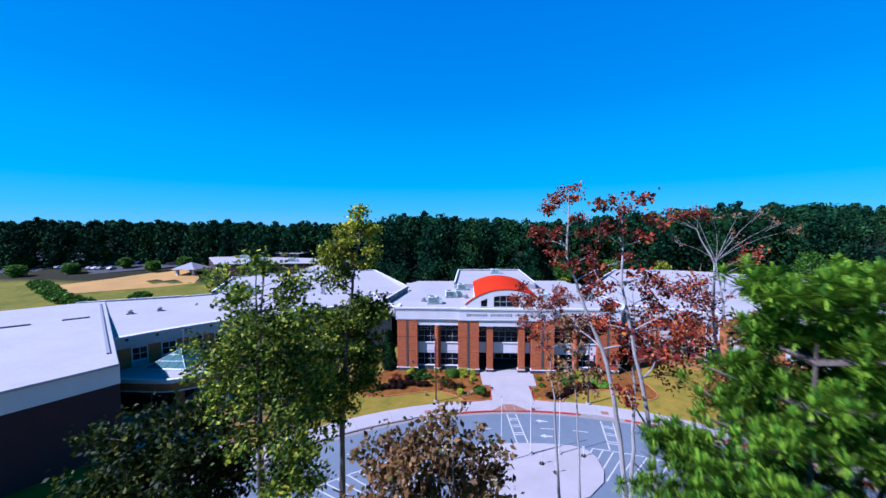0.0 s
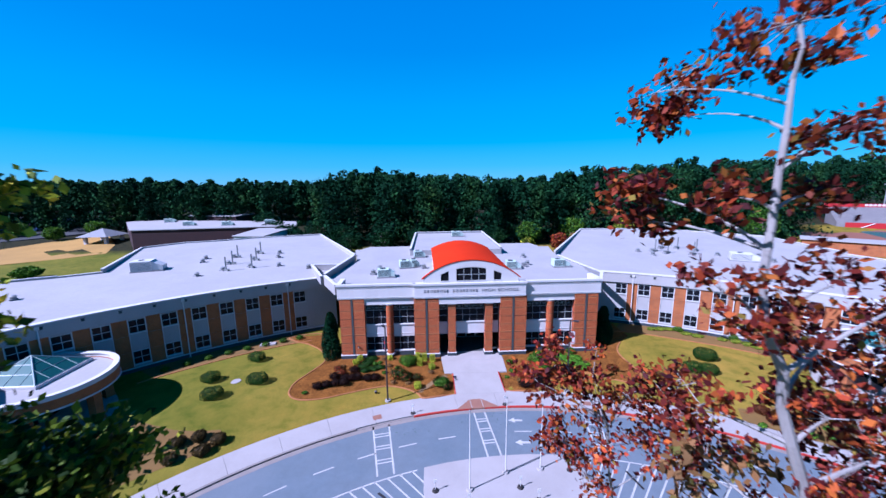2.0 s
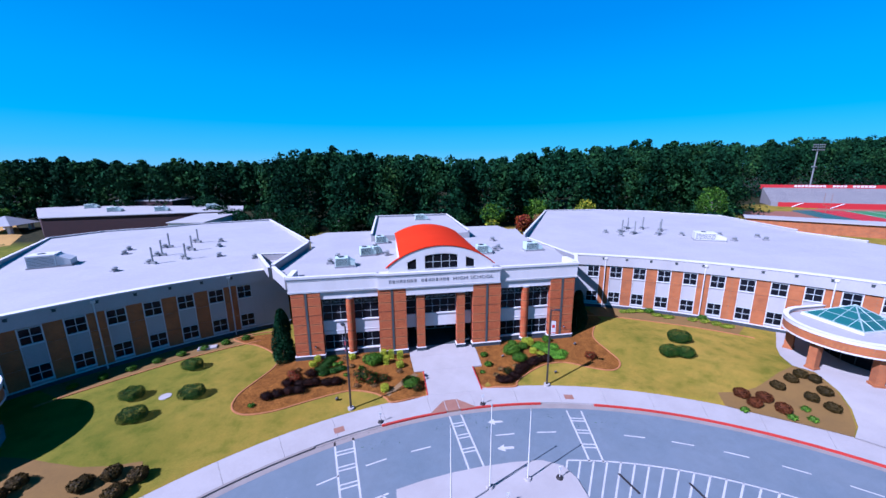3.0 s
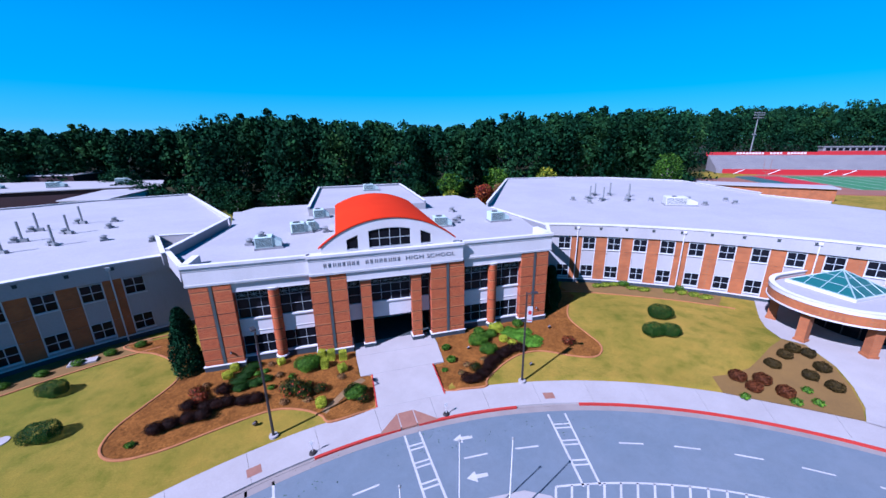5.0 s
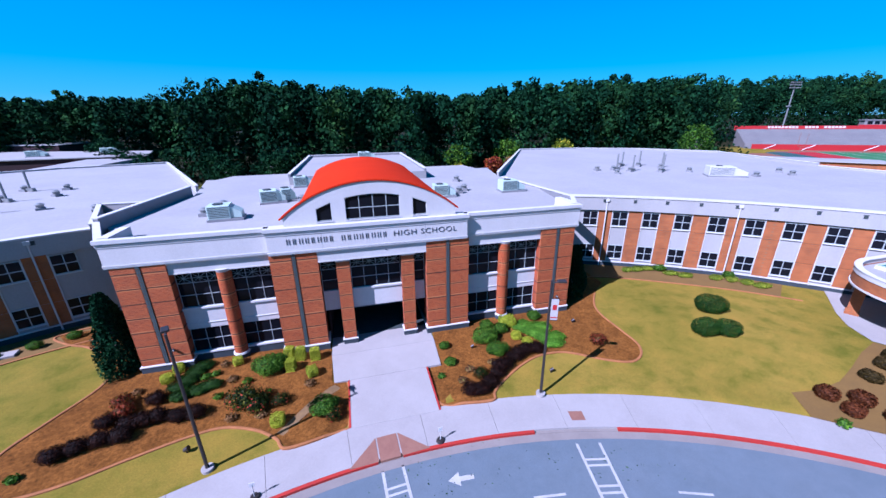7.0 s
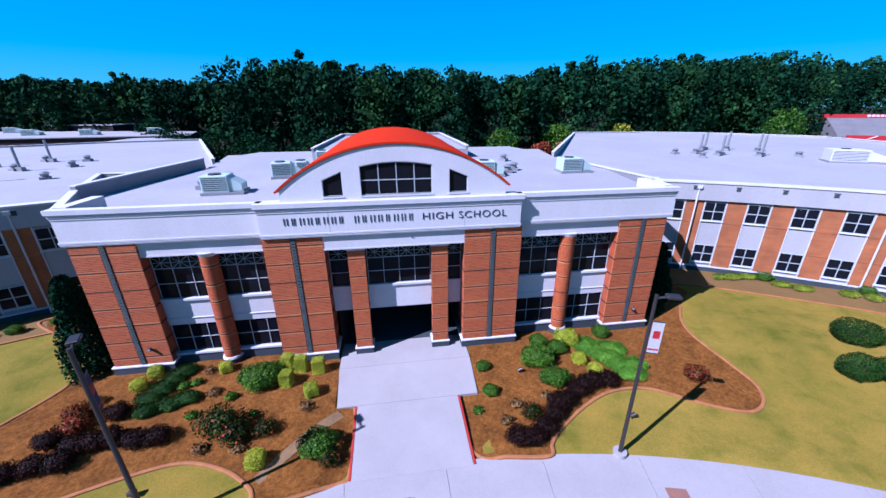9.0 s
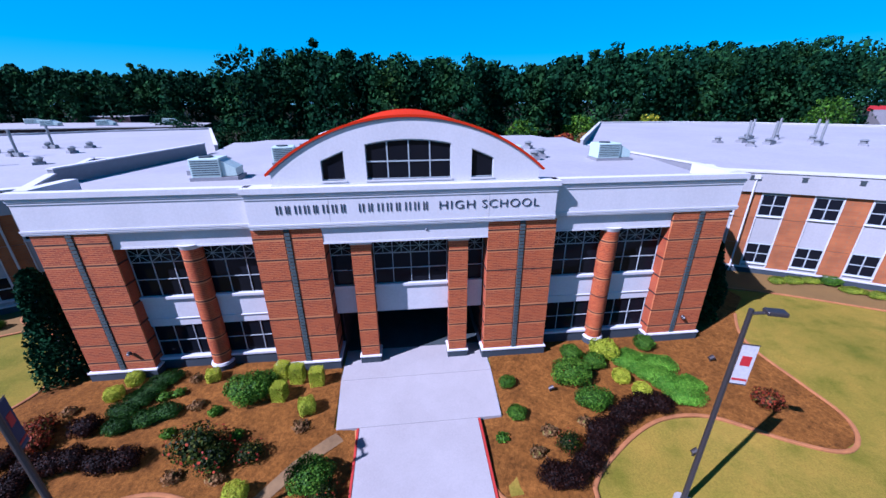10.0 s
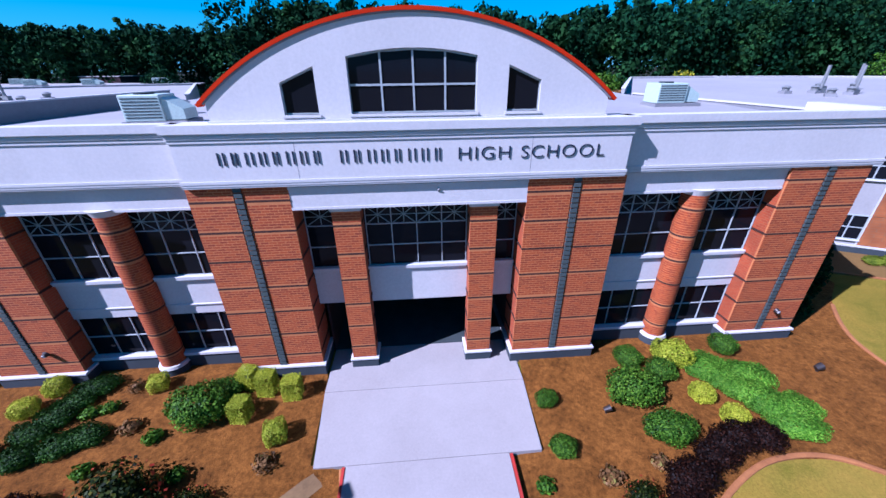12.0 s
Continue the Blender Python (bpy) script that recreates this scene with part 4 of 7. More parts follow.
openings = ((-4.15, -3.06), (-2.04, 2.04), (3.06, 4.15))
bm = bmesh.new()
GY = 0.12
edges = [-6.5, -4.15, -3.06, -2.04, 2.04, 3.06, 4.15, 6.5]
for a, b in zip(edges, edges[1:]):
    xs = list(np.linspace(a, b, 13))
    if (a, b) in openings:
        strip_wall(bm, xs, win_head, lambda x: arch_z(x) - 0.06, GY, GY + 0.3)
        strip_wall(bm, [a, b], lambda x: 10.3, lambda x: 10.86, GY, GY + 0.3)
    else:
        strip_wall(bm, xs, lambda x: 10.3, lambda x: arch_z(x) - 0.06, GY, GY + 0.3)
bmesh.ops.remove_doubles(bm, verts=bm.verts[:], dist=0.001)
part("gable_wall", bm, M_WHITE, main, "white stucco arched gable")
for a, b in openings:
    bm = bmesh.new()
    box(bm, a - 0.06, b + 0.06, GY - 0.06, GY + 0.2, 10.78, 10.86)
    part("sill", bm, M_TRIM, main)
    cols, rows = (4, 2) if b - a > 2 else (1, 1)
    bm = bmesh.new()
    frame_grid(bm, [a + (b - a) * i / cols for i in range(cols + 1)], [10.88] + ([11.71] if rows == 2 else []) + [12.4], 0.06, GY + 0.1, GY + 0.18)
    for v in bm.verts:
        if v.co.z > 12.3:
            v.co.z = win_head(min(max(v.co.x, a), b)) - (0.0 if v.co.z > 12.4 else 0.06)
    fr = part("gable_window", bm, M_FRAME, main, "dark gable window with a pale frame")
    bm = bmesh.new()
    strip_wall(bm, list(np.linspace(a, b, 13)), lambda x: 10.86, win_head, GY + 0.13, GY + 0.15)
    part("pane", bm, M_GLASS, fr)
bm = bmesh.new()
box(bm, -6.55, 6.55, GY - 0.05, GY + 0.3, 10.6, 10.72)
part("gable_foot", bm, M_TRIM, main)


def vault(bm, x_to, y0, y1, off0, off1, n=40):
    rows = []
    for i in range(n + 1):
        a = -x_to + 2 * x_to * i / n
        ang = math.asin(a / (ARCH_R + off1))
        sn, cs = math.sin(ang), math.cos(ang)
        zc = ARCH_Z1 - ARCH_R
        rows.append([bm.verts.new(((ARCH_R + o) * sn, y, zc + (ARCH_R + o) * cs)) for o, y in ((off0, y0), (off1, y0), (off1, y1), (off0, y1))])
    for p, q in zip(rows, rows[1:]):
        for i in range(4):
            j = (i + 1) % 4
            bm.faces.new((p[i], q[i], q[j], p[j]))
    bm.faces.new(rows[0])
    bm.faces.new(rows[-1][::-1])


BARREL_W, BARREL_Y = 5.1, 17.0
bm = bmesh.new()
vault(bm, BARREL_W, 0.1, BARREL_Y, -0.06, 0.03)
barrel = part("barrel_roof", bm, M_RED, main, "bright red barrel roof behind the gable", smooth=False)
bm = bmesh.new()
vault(bm, 6.78, 0.045, 0.44, -0.075, 0.035)
part("roof_edge", bm, M_RED, barrel, "red folded coping over the gable")
bm = bmesh.new()
vault(bm, 6.6, 0.085, 0.13, -0.13, -0.07)
part("eaves_trim", bm, M_PARAPET, barrel, "grey-blue trim under the roof edge")
bm = bmesh.new()
vault(bm, BARREL_W + 0.06, BARREL_Y - 0.12, BARREL_Y + 0.06, -0.1, 0.06)
part("roof_edge", bm, M_RED, barrel)
bm = bmesh.new()
strip_wall(bm, list(np.linspace(-5.0, 5.0, 30)), lambda x: 9.5, lambda x: arch_z(x) - 0.05, BARREL_Y - 0.3, BARREL_Y - 0.1)
bmesh.ops.remove_doubles(bm, verts=bm.verts[:], dist=0.001)
part("gable_wall", bm, M_WHITE, main)
for s in (-1, 1):
    bm = bmesh.new()
    box(bm, min(s * 4.75, s * 5.0), max(s * 4.75, s * 5.0), 0.42, BARREL_Y - 0.3, 9.5, arch_z(5.0) - 0.06)
    part("roof_kerb", bm, M_WHITE, main)

# roof deck, parapets, rear roof
deck = [(-18.0, 0.5), (18.0, 0.5), (19.0, 4.0), (20.5, 12.0), (19.8, 23.0), (21.5, 32.0), (-21.5, 32.0), (-19.0, 20.0), (-21.0, 7.0), (-19.0, 4.0)]
bm = bmesh.new()
prism(bm, deck, 8.9, 9.85)
part("roof_deck", bm, M_ROOF, main, "white membrane roof with dark patches")
bm = bmesh.new()
for x0, y0, x1, y1 in ((-18.0, 0.75, 18.0, 0.75),):
    box(bm, x0, x1, 0.45, 0.72, 9.7, 10.6)
part("parapet", bm, M_ROOF, main)


def wall_run(name, p, q, z0, z1, thick, material, parent, label="", cap=None):
    p, q = Vector((*p, 0)), Vector((*q, 0))
    L = (q - p).length
    ang = math.degrees(math.atan2(q.y - p.y, q.x - p.x))
    bm = bmesh.new()
    box(bm, 0, L, -thick / 2, thick / 2, z0, z1)
    ob = part(name, bm, material, parent, label, at=pose(p.x, p.y, 0, 0, 0, ang))
    if cap:
        bm = bmesh.new()
        box(bm, -0.03, L + 0.03, -thick / 2 - 0.05, thick / 2 + 0.05, z1, z1 + 0.09)
        part("coping", bm, cap, ob)
    return ob


for s in (-1, 1):
    wall_run("parapet", (s * 21.3, 6.4), (s * 19.7, 21.0), 9.0, 10.75 if s < 0 else 9.98, 0.35, M_PARAPET, main, "grey flashed parapet wall", M_TRIM)
    if s > 0:
        wall_run("parapet", (s * 18.3, 1.3), (s * 18.1, 3.2), 9.0, 10.55, 0.3, M_ROOF, main, "white parapet return", M_TRIM)
    wall_run("parapet", (s * 18.4, 1.0), (s * 21.3, 6.4), 9.0, 10.45 if s < 0 else 10.05, 0.35, M_ROOF, main, "white parapet", M_TRIM)
    if s < 0:
        wall_run("parapet", (s * 21.3, 15.6), (s * 26.0, 15.8), 8.9, 10.2, 0.3, M_ROOF, main, "white low parapet", M_TRIM)
        wall_run("parapet", (s * 26.0, 15.8), (s * 22.0, 7.0), 8.9, 10.2, 0.3, M_ROOF, main, "white low parapet", M_TRIM)
rear = [(-9.2, 24.0), (9.2, 24.0), (9.2, 50.0), (-8.6, 50.0)]
bm = bmesh.new()
prism(bm, rear, 6.0, 10.9)
part("rear_roof", bm, M_ROOF, main, "raised white rear roof")
for p, q in (((-9.1, 24.0), (-8.6, 50.0)), ((9.1, 24.0), (9.2, 50.0)), ((-8.6, 49.9), (9.2, 49.9))):
    wall_run("parapet", p, q, 10.8, 11.25, 0.3, M_PARAPET, main, "", M_TRIM)
bm = bmesh.new()
prism(bm, [(-21.0, 32.0), (-9.2, 32.0), (-9.2, 36.5), (-19.0, 36.5)], 4.0, 9.7)
part("rear_roof", bm, M_ROOF, main)
bm = bmesh.new()
prism(bm, [(9.2, 32.0), (20.0, 32.0), (19.0, 38.0), (9.2, 38.0)], 4.0, 9.7)
part("rear_roof", bm, M_ROOF, main)
# body under the deck, painted near-black as unlit inside
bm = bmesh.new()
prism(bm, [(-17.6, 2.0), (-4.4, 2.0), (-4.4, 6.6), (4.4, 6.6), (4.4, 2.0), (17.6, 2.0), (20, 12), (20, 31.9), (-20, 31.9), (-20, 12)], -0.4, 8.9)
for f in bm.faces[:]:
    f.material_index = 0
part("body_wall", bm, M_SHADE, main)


# ---- lettering on the name panel ----
def word(text, x, z, size, y):
    """Raised letters, one mesh a letter, set on their panel."""
    cu = bpy.data.curves.new("letters", "FONT")
    cu.body, cu.size, cu.extrude, cu.space_character = text, size, 0.008, 1.12
    cu.offset = -0.012
    tmp = bpy.data.objects.new("letters", cu)
    scene.collection.objects.link(tmp)
    dg = bpy.context.evaluated_depsgraph_get()
    me = bpy.data.meshes.new_from_object(tmp.evaluated_get(dg))
    bpy.data.objects.remove(tmp)
    me.materials.clear()
    me.materials.append(M_LETTER)
    xs = [v.co.x for v in me.vertices]
    w = max(xs) - min(xs)
    ob = part("lettering", me, M_LETTER, main, "dark blue raised capital letters", at=pose(x, y, z, 90, 0, 0))
    return ob, w, min(xs)


def fit_word(text, x0, x1, z0, z1, y):
    ob, w, lo = word(text, 0, 0, 1.0, y)
    hs = [v.co.y for v in ob.data.vertices]
    sx, sz = (x1 - x0) / w, (z1 - z0) / (max(hs) - min(hs))
    ob.matrix_basis = pose(x0 - lo * sx, y, z0 - min(hs) * sz, 90, 0, 0) @ Matrix.Diagonal((sx, sz, 1, 1))


PY = -0.245
fit_word("HIGH", 1.42, 3.2, 9.38, 9.79, PY)
fit_word("SCHOOL", 3.58, 6.52, 9.38, 9.79, PY)
# the proper name stays as plain bars of the letters' size
for x0, x1, n in ((-6.5, -3.02, 8), (-2.6, 0.98, 8)):
    pitch = (x1 - x0) / n
    for i in range(n):
        w = pitch * (0.5, 0.42, 0.56)[i % 3]
        for xx in (x0 + (i + 0.18) * pitch, x0 + (i + 0.18) * pitch + w - 0.045):
            bm = bmesh.new()
            box(bm, xx, xx + 0.05, PY - 0.008, PY + 0.02, 9.38, 9.79)
            part("bar", bm, M_LETTER, main)


# ---- classroom wings on one curve round (0, -50) ----
WR = 65.2                                # radius of the curved fronts
STEP, FIRST = 2.95, 23.9                 # bay spacing and first bay, degrees from straight ahead
ROOF_FALL = 0.02


def on_arc(r, phi, s=1):
    return s * r * math.sin(radians(phi)), -50 + r * math.cos(radians(phi))


def wing_z(x, y):
    return 9.1 + ROOF_FALL * max(0.0, math.hypot(x, y + 50) - WR)


def ring_slab(bm, r0, r1, p0, p1, z0, z1, s, step=1.0):
    n = max(1, int(round(abs(p1 - p0) / step)))
    rows = []
    for k in range(n + 1):
        p = p0 + (p1 - p0) * k / n
        rows.append([bm.verts.new((*on_arc(r, p, s), z)) for r, z in ((r0, z0), (r1, z0), (r1, z1), (r0, z1))])
    for a, b in zip(rows, rows[1:]):
        for i in range(4):
            j = (i + 1) % 4
            bm.faces.new((a[i], a[j], b[j], b[i]) if s > 0 else (b[i], b[j], a[j], a[i]))
    bm.faces.new(rows[0][::-1] if s > 0 else rows[0])
    bm.faces.new(rows[-1] if s > 0 else rows[-1][::-1])


def bay_window_meshes():
    bm = bmesh.new()
    w, h, t = 1.72, 1.78, 0.07
    frame_grid(bm, [-w / 2 + t / 2, 0, w / 2 - t / 2], [t / 2, h / 2, h - t / 2], t, -0.05, 0.03)
    fr = finish(bm, "window", M_FRAME)
    bm = bmesh.new()
    box(bm, 0.02, w / 2 - 0.04, -0.015, 0.0, 0.03, h / 2 - 0.03)
    pane = finish(bm, "pane", M_GLASS)
    bm = bmesh.new()
    box(bm, -w / 2 - 0.08, w / 2 + 0.08, -0.12, 0.03, -0.1, 0.0)
    sill = finish(bm, "sill", M_TRIM, 0.015)
    return fr, pane, sill


WIN, PANE, SILL = bay_window_meshes()
bm = bmesh.new()
box(bm, -0.16, 0.16, -0.05, 0.05, -0.15, 0.15)
box(bm, -0.22, 0.22, -0.02, 0.05, 0.15, 0.2)
VENT = finish(bm, "vent", M_GROOVE)
bm = bmesh.new()
tube(bm, (0, -0.1, 0.4), (0, -0.1, 8.55), 0.07, sides=8)
box(bm, -0.2, 0.2, -0.24, 0.04, 8.5, 8.8)
PIPE = finish(bm, "downspout", M_TRIM)


def wing(s, last, label):
    root = thing("classroom_wing", label, "building")
    bm = bmesh.new()
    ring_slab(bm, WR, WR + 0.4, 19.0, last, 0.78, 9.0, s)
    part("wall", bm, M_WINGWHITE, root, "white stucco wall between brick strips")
    bm = bmesh.new()
    ring_slab(bm, WR - 0.12, WR + 0.3, 19.0, last, -0.4, 0.78, s)
    part("plinth", bm, M_PLINTH, root, "blue-grey block plinth")
    bm = bmesh.new()
    ring_slab(bm, WR - 0.16, WR + 0.3, 19.0, last, 0.78, 0.9, s)
    part("plinth_cap", bm, M_TRIM, root)
    bm = bmesh.new()
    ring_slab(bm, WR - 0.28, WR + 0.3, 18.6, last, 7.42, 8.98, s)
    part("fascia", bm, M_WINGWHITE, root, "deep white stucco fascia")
    bm = bmesh.new()
    ring_slab(bm, WR - 0.36, WR + 0.5, 18.6, last, 8.98, 9.12, s)
    part("roof_edge", bm, M_TRIM, root, "white metal roof edge")
    k = 0
    while FIRST + STEP * k < last - 1:
        phi = FIRST + STEP * k
        for z in (1.28, 5.46):
            if s > 0 and 45.5 < phi < 57 and z < 3:
                continue
            at = pose(*on_arc(WR - 0.03, phi, s), z, 0, 0, -s * phi)
            win = part("window", WIN, M_FRAME, root, at=at)
            for px in (-0.84, 0.0):
                for pz in (0.0, 0.89):
                    part("pane", PANE, M_GLASS, win, at=pose(px, 0, pz))
            part("sill", SILL, M_TRIM, win)
        # brick strip with its joints
        p0, p1 = phi + STEP / 2 - 0.66, phi + STEP / 2 + 0.66
        for z0, z1 in ((0.92, 3.0), (3.03, 5.2), (5.23, 7.42)):
            bm = bmesh.new()
            ring_slab(bm, WR - 0.05, WR + 0.1, p0, p1, z0, z1, s, 0.7)
            part("brick_panel", bm, M_TANBRICK, root, "orange brick panel")
        bm = bmesh.new()
        for q in (p0 - 0.07, p1 + 0.01):
            ring_slab(bm, WR - 0.09, WR + 0.1, q, q + 0.06, 0.92, 7.42, s)
        part("panel_trim", bm, M_TRIM, root)
        part("vent", VENT, M_GROOVE, root, at=pose(*on_arc(WR - 0.28, phi + 1.2, s), 8.55, 0, 0, -s * phi))
        if k % 4 == 1:
            ps = phi - STEP / 2
            part("downspout", PIPE, M_TRIM, root, "white downspout with a hopper head", at=pose(*on_arc(WR - 0.2, ps, s), 0, 0, 0, -s * ps))
        k += 1
    return root


wing_r = wing(1, 72, "two-storey curved classroom wing with orange brick strips and white roof")
wing_l = wing(-1, 66, "shaded two-storey curved classroom wing with brick strips and white roof")


def roof_sheet(outline, parent, label):
    """A flat roof that rises slightly towards the back, cut finely enough to follow the curve."""
    bm = bmesh.new()
    prism(bm, outline, lambda x, y: wing_z(x, y) - 0.6, wing_z)
    part("roof", bm, M_ROOF, parent, label)


edge_r = [on_arc(WR + 0.1, p) for p in np.arange(18.6, 72.1, 1.0)]
roof_sheet((edge_r + [(80, -14), (76, -6), (75, 6), (73.5, 16), (78, 37), (76, 42), (67, 50), (55, 56.5), (40.5, 58.5), (20.0, 23.5), (20.5, 14)]), wing_r, "white membrane roof")
edge_l = [on_arc(WR + 0.1, p, -1) for p in np.arange(18.6, 66.1, 1.0)]
roof_sheet((edge_l + [(-82, -10), (-80, 5), (-65.5, 12.5), (-61, 15.5), (-71.5, 38.5), (-66, 45.5), (-59, 48), (-51, 53), (-36, 57), (-20.2, 24.5), (-20.5, 14)])[::-1], wing_l, "white membrane roof")
for pts, root in (([(20.0, 23.5), (40.5, 58.5)], wing_r), ([(40.5, 58.5), (55, 56.5)], wing_r), ([(55, 56.5), (67, 50)], wing_r), ([(67, 50), (78, 37)], wing_r), ([(78, 37), (73.5, 16)], wing_r), ([(73.5, 16), (75, 6)], wing_r),
                  ([(-20.2, 24.5), (-36, 57)], wing_l), ([(-36, 57), (-51, 53)], wing_l), ([(-51, 53), (-59, 48)], wing_l), ([(-59, 48), (-66, 45.5)], wing_l), ([(-66, 45.5), (-71.5, 38.5)], wing_l), ([(-71.5, 38.5), (-61, 15.5)], wing_l), ([(-61, 15.5), (-65.5, 12.5)], wing_l), ([(-65.5, 12.5), (-80, 5)], wing_l)):
    p, q = pts
    z = max(wing_z(*p), wing_z(*q))
    wall_run("parapet", p, q, -0.3, z + 0.18, 0.3, M_WINGWHITE, root, "white rear wall and low parapet", M_TRIM)


# ---- roof plant ----
def condenser(x, y, z, turn, w=2.6, d=1.5, h=1.15, metal=M_HVAC):
    root = thing("rooftop_unit", ("pale green" if metal == M_HVAC else "white") + " rooftop air-conditioning unit on a kerb", "air conditioner", at=pose(x, y, z, 0, 0, turn), group="rooftop units")
    bm = bmesh.new()
    box(bm, -w / 2, w / 2 * 0.35, -d / 2, d / 2, 0.2, 0.2 + h)
    body = part("cabinet", bm, metal, root, bevel=0.03)
    bm = bmesh.new()
    vs = box(bm, w / 2 * 0.35, w / 2, -d / 2 + 0.1, d / 2 - 0.1, 0.25, 0.2 + h * 0.9)
    for v in vs:
        if v.co.x > w * 0.4 and v.co.z > 0.6:
            v.co.z -= h * 0.45
    part("hood", bm, metal, root)
    bm = bmesh.new()
    box(bm, -w / 2 - 0.1, w / 2 + 0.1, -d / 2 - 0.1, d / 2 + 0.1, 0, 0.2)
    part("base", bm, M_PARAPET, root)
    bm = bmesh.new()
    for i in range(7):
        zz = 0.35 + i * h * 0.12
        box(bm, -w / 2 + 0.1, w * 0.14, -d / 2 - 0.02, -d / 2, zz, zz + 0.05)
    part("louvre", bm, M_GROOVE, body)
    bm = bmesh.new()
    tube(bm, (-w * 0.2, 0, 0.2 + h), (-w * 0.2, 0, 0.28 + h), 0.42, sides=14)
    part("fan_guard", bm, M_GROOVE, body)


for x, y, t, w in ((-12.2, 7.2, 4, 2.6), (-9.4, 13.3, 10, 2.4), (8.4, 11.0, -5, 2.4), (16.7, 11.6, 0, 2.8), (-8.0, 14.0, 10, 1.4)):
    condenser(x, y, 9.85, t, w)
condenser(-7.3, 22.3, 9.85, 6, 2.2)
condenser(2.0, 43.0, 10.9, 0, 3.0)
condenser(-54.4, 17.0, wing_z(-54, 17), 18, 4.6, 2.4, 1.7, M_HVACWHITE)
condenser(52.0, 14.3, wing_z(52, 14), -32, 4.8, 2.2, 1.3, M_HVACWHITE)


def roof_vent(x, y, z, tall, turn):
    root = thing("roof_exhaust", "galvanised roof exhaust fan with a flue", "roof vent", at=pose(x, y, z, 0, 0, turn), group="roof exhausts")
    bm = bmesh.new()
    box(bm, -0.4, 0.4, -0.4, 0.4, 0, 0.3)
    part("base", bm, M_PARAPET, root)
    bm = bmesh.new()
    tube(bm, (0, 0, 0.3), (0, 0, 0.62), 0.3, 0.34, 12)
    tube(bm, (0, 0, 0.62), (0, 0, 0.78), 0.46, 0.2, 12)
    part("fan_cap", bm, M_STEEL, root)
    if tall:
        bm = bmesh.new()
        tube(bm, (0.75, 0, 0.2), (0.75, 0, tall), 0.13, sides=10)
        box(bm, 0.35, 1.3, -0.2, 0.2, 0.05, 0.45)
        part("flue", bm, M_STEEL, root)


rv = random.Random(5)
for x, y, tall in ((41.0, 24.6, 2.6), (42.3, 22.3, 2.6), (46.3, 20.3, 2.7), (47.5, 26.5, 2.6), (44.5, 27.5, 2.5), (49.5, 23.6, 2.6), (39.0, 21.2, 0), (38.2, 25.0, 0), (50.5, 19.0, 0), (57.0, 17.0, 0), (62.0, 14.0, 0), (61.0, 11.5, 0), (55.5, 12.5, 0),
                   (-41.4, 16.0, 2.6), (-43.0, 21.0, 2.6), (-45.0, 27.0, 2.6), (-37.9, 18.4, 2.6), (-40.0, 24.5, 2.6), (-42.0, 31.0, 2.6), (-33.0, 19.0, 0), (-48.8, 22.9, 0), (-43.5, 12.2, 0), (-27.1, 17.1, 0), (-36.0, 26.5, 0), (-37.5, 31.0, 0), (-50.0, 26.0, 0), (-60, 1, 0), (-63, -1.5, 0)):
    roof_vent(x, y, wing_z(x, y), tall, rv.uniform(-40, 40))
for x, y in ((-4.0, 17.0), (-6.5, 12.5), (10.5, 12.2), (11.5, 13.5), (-13.8, 12.0), (-14.5, 9.0), (12.5, 20.0)):
    roof_vent(x, y, 9.85, 0, rv.uniform(0, 90))


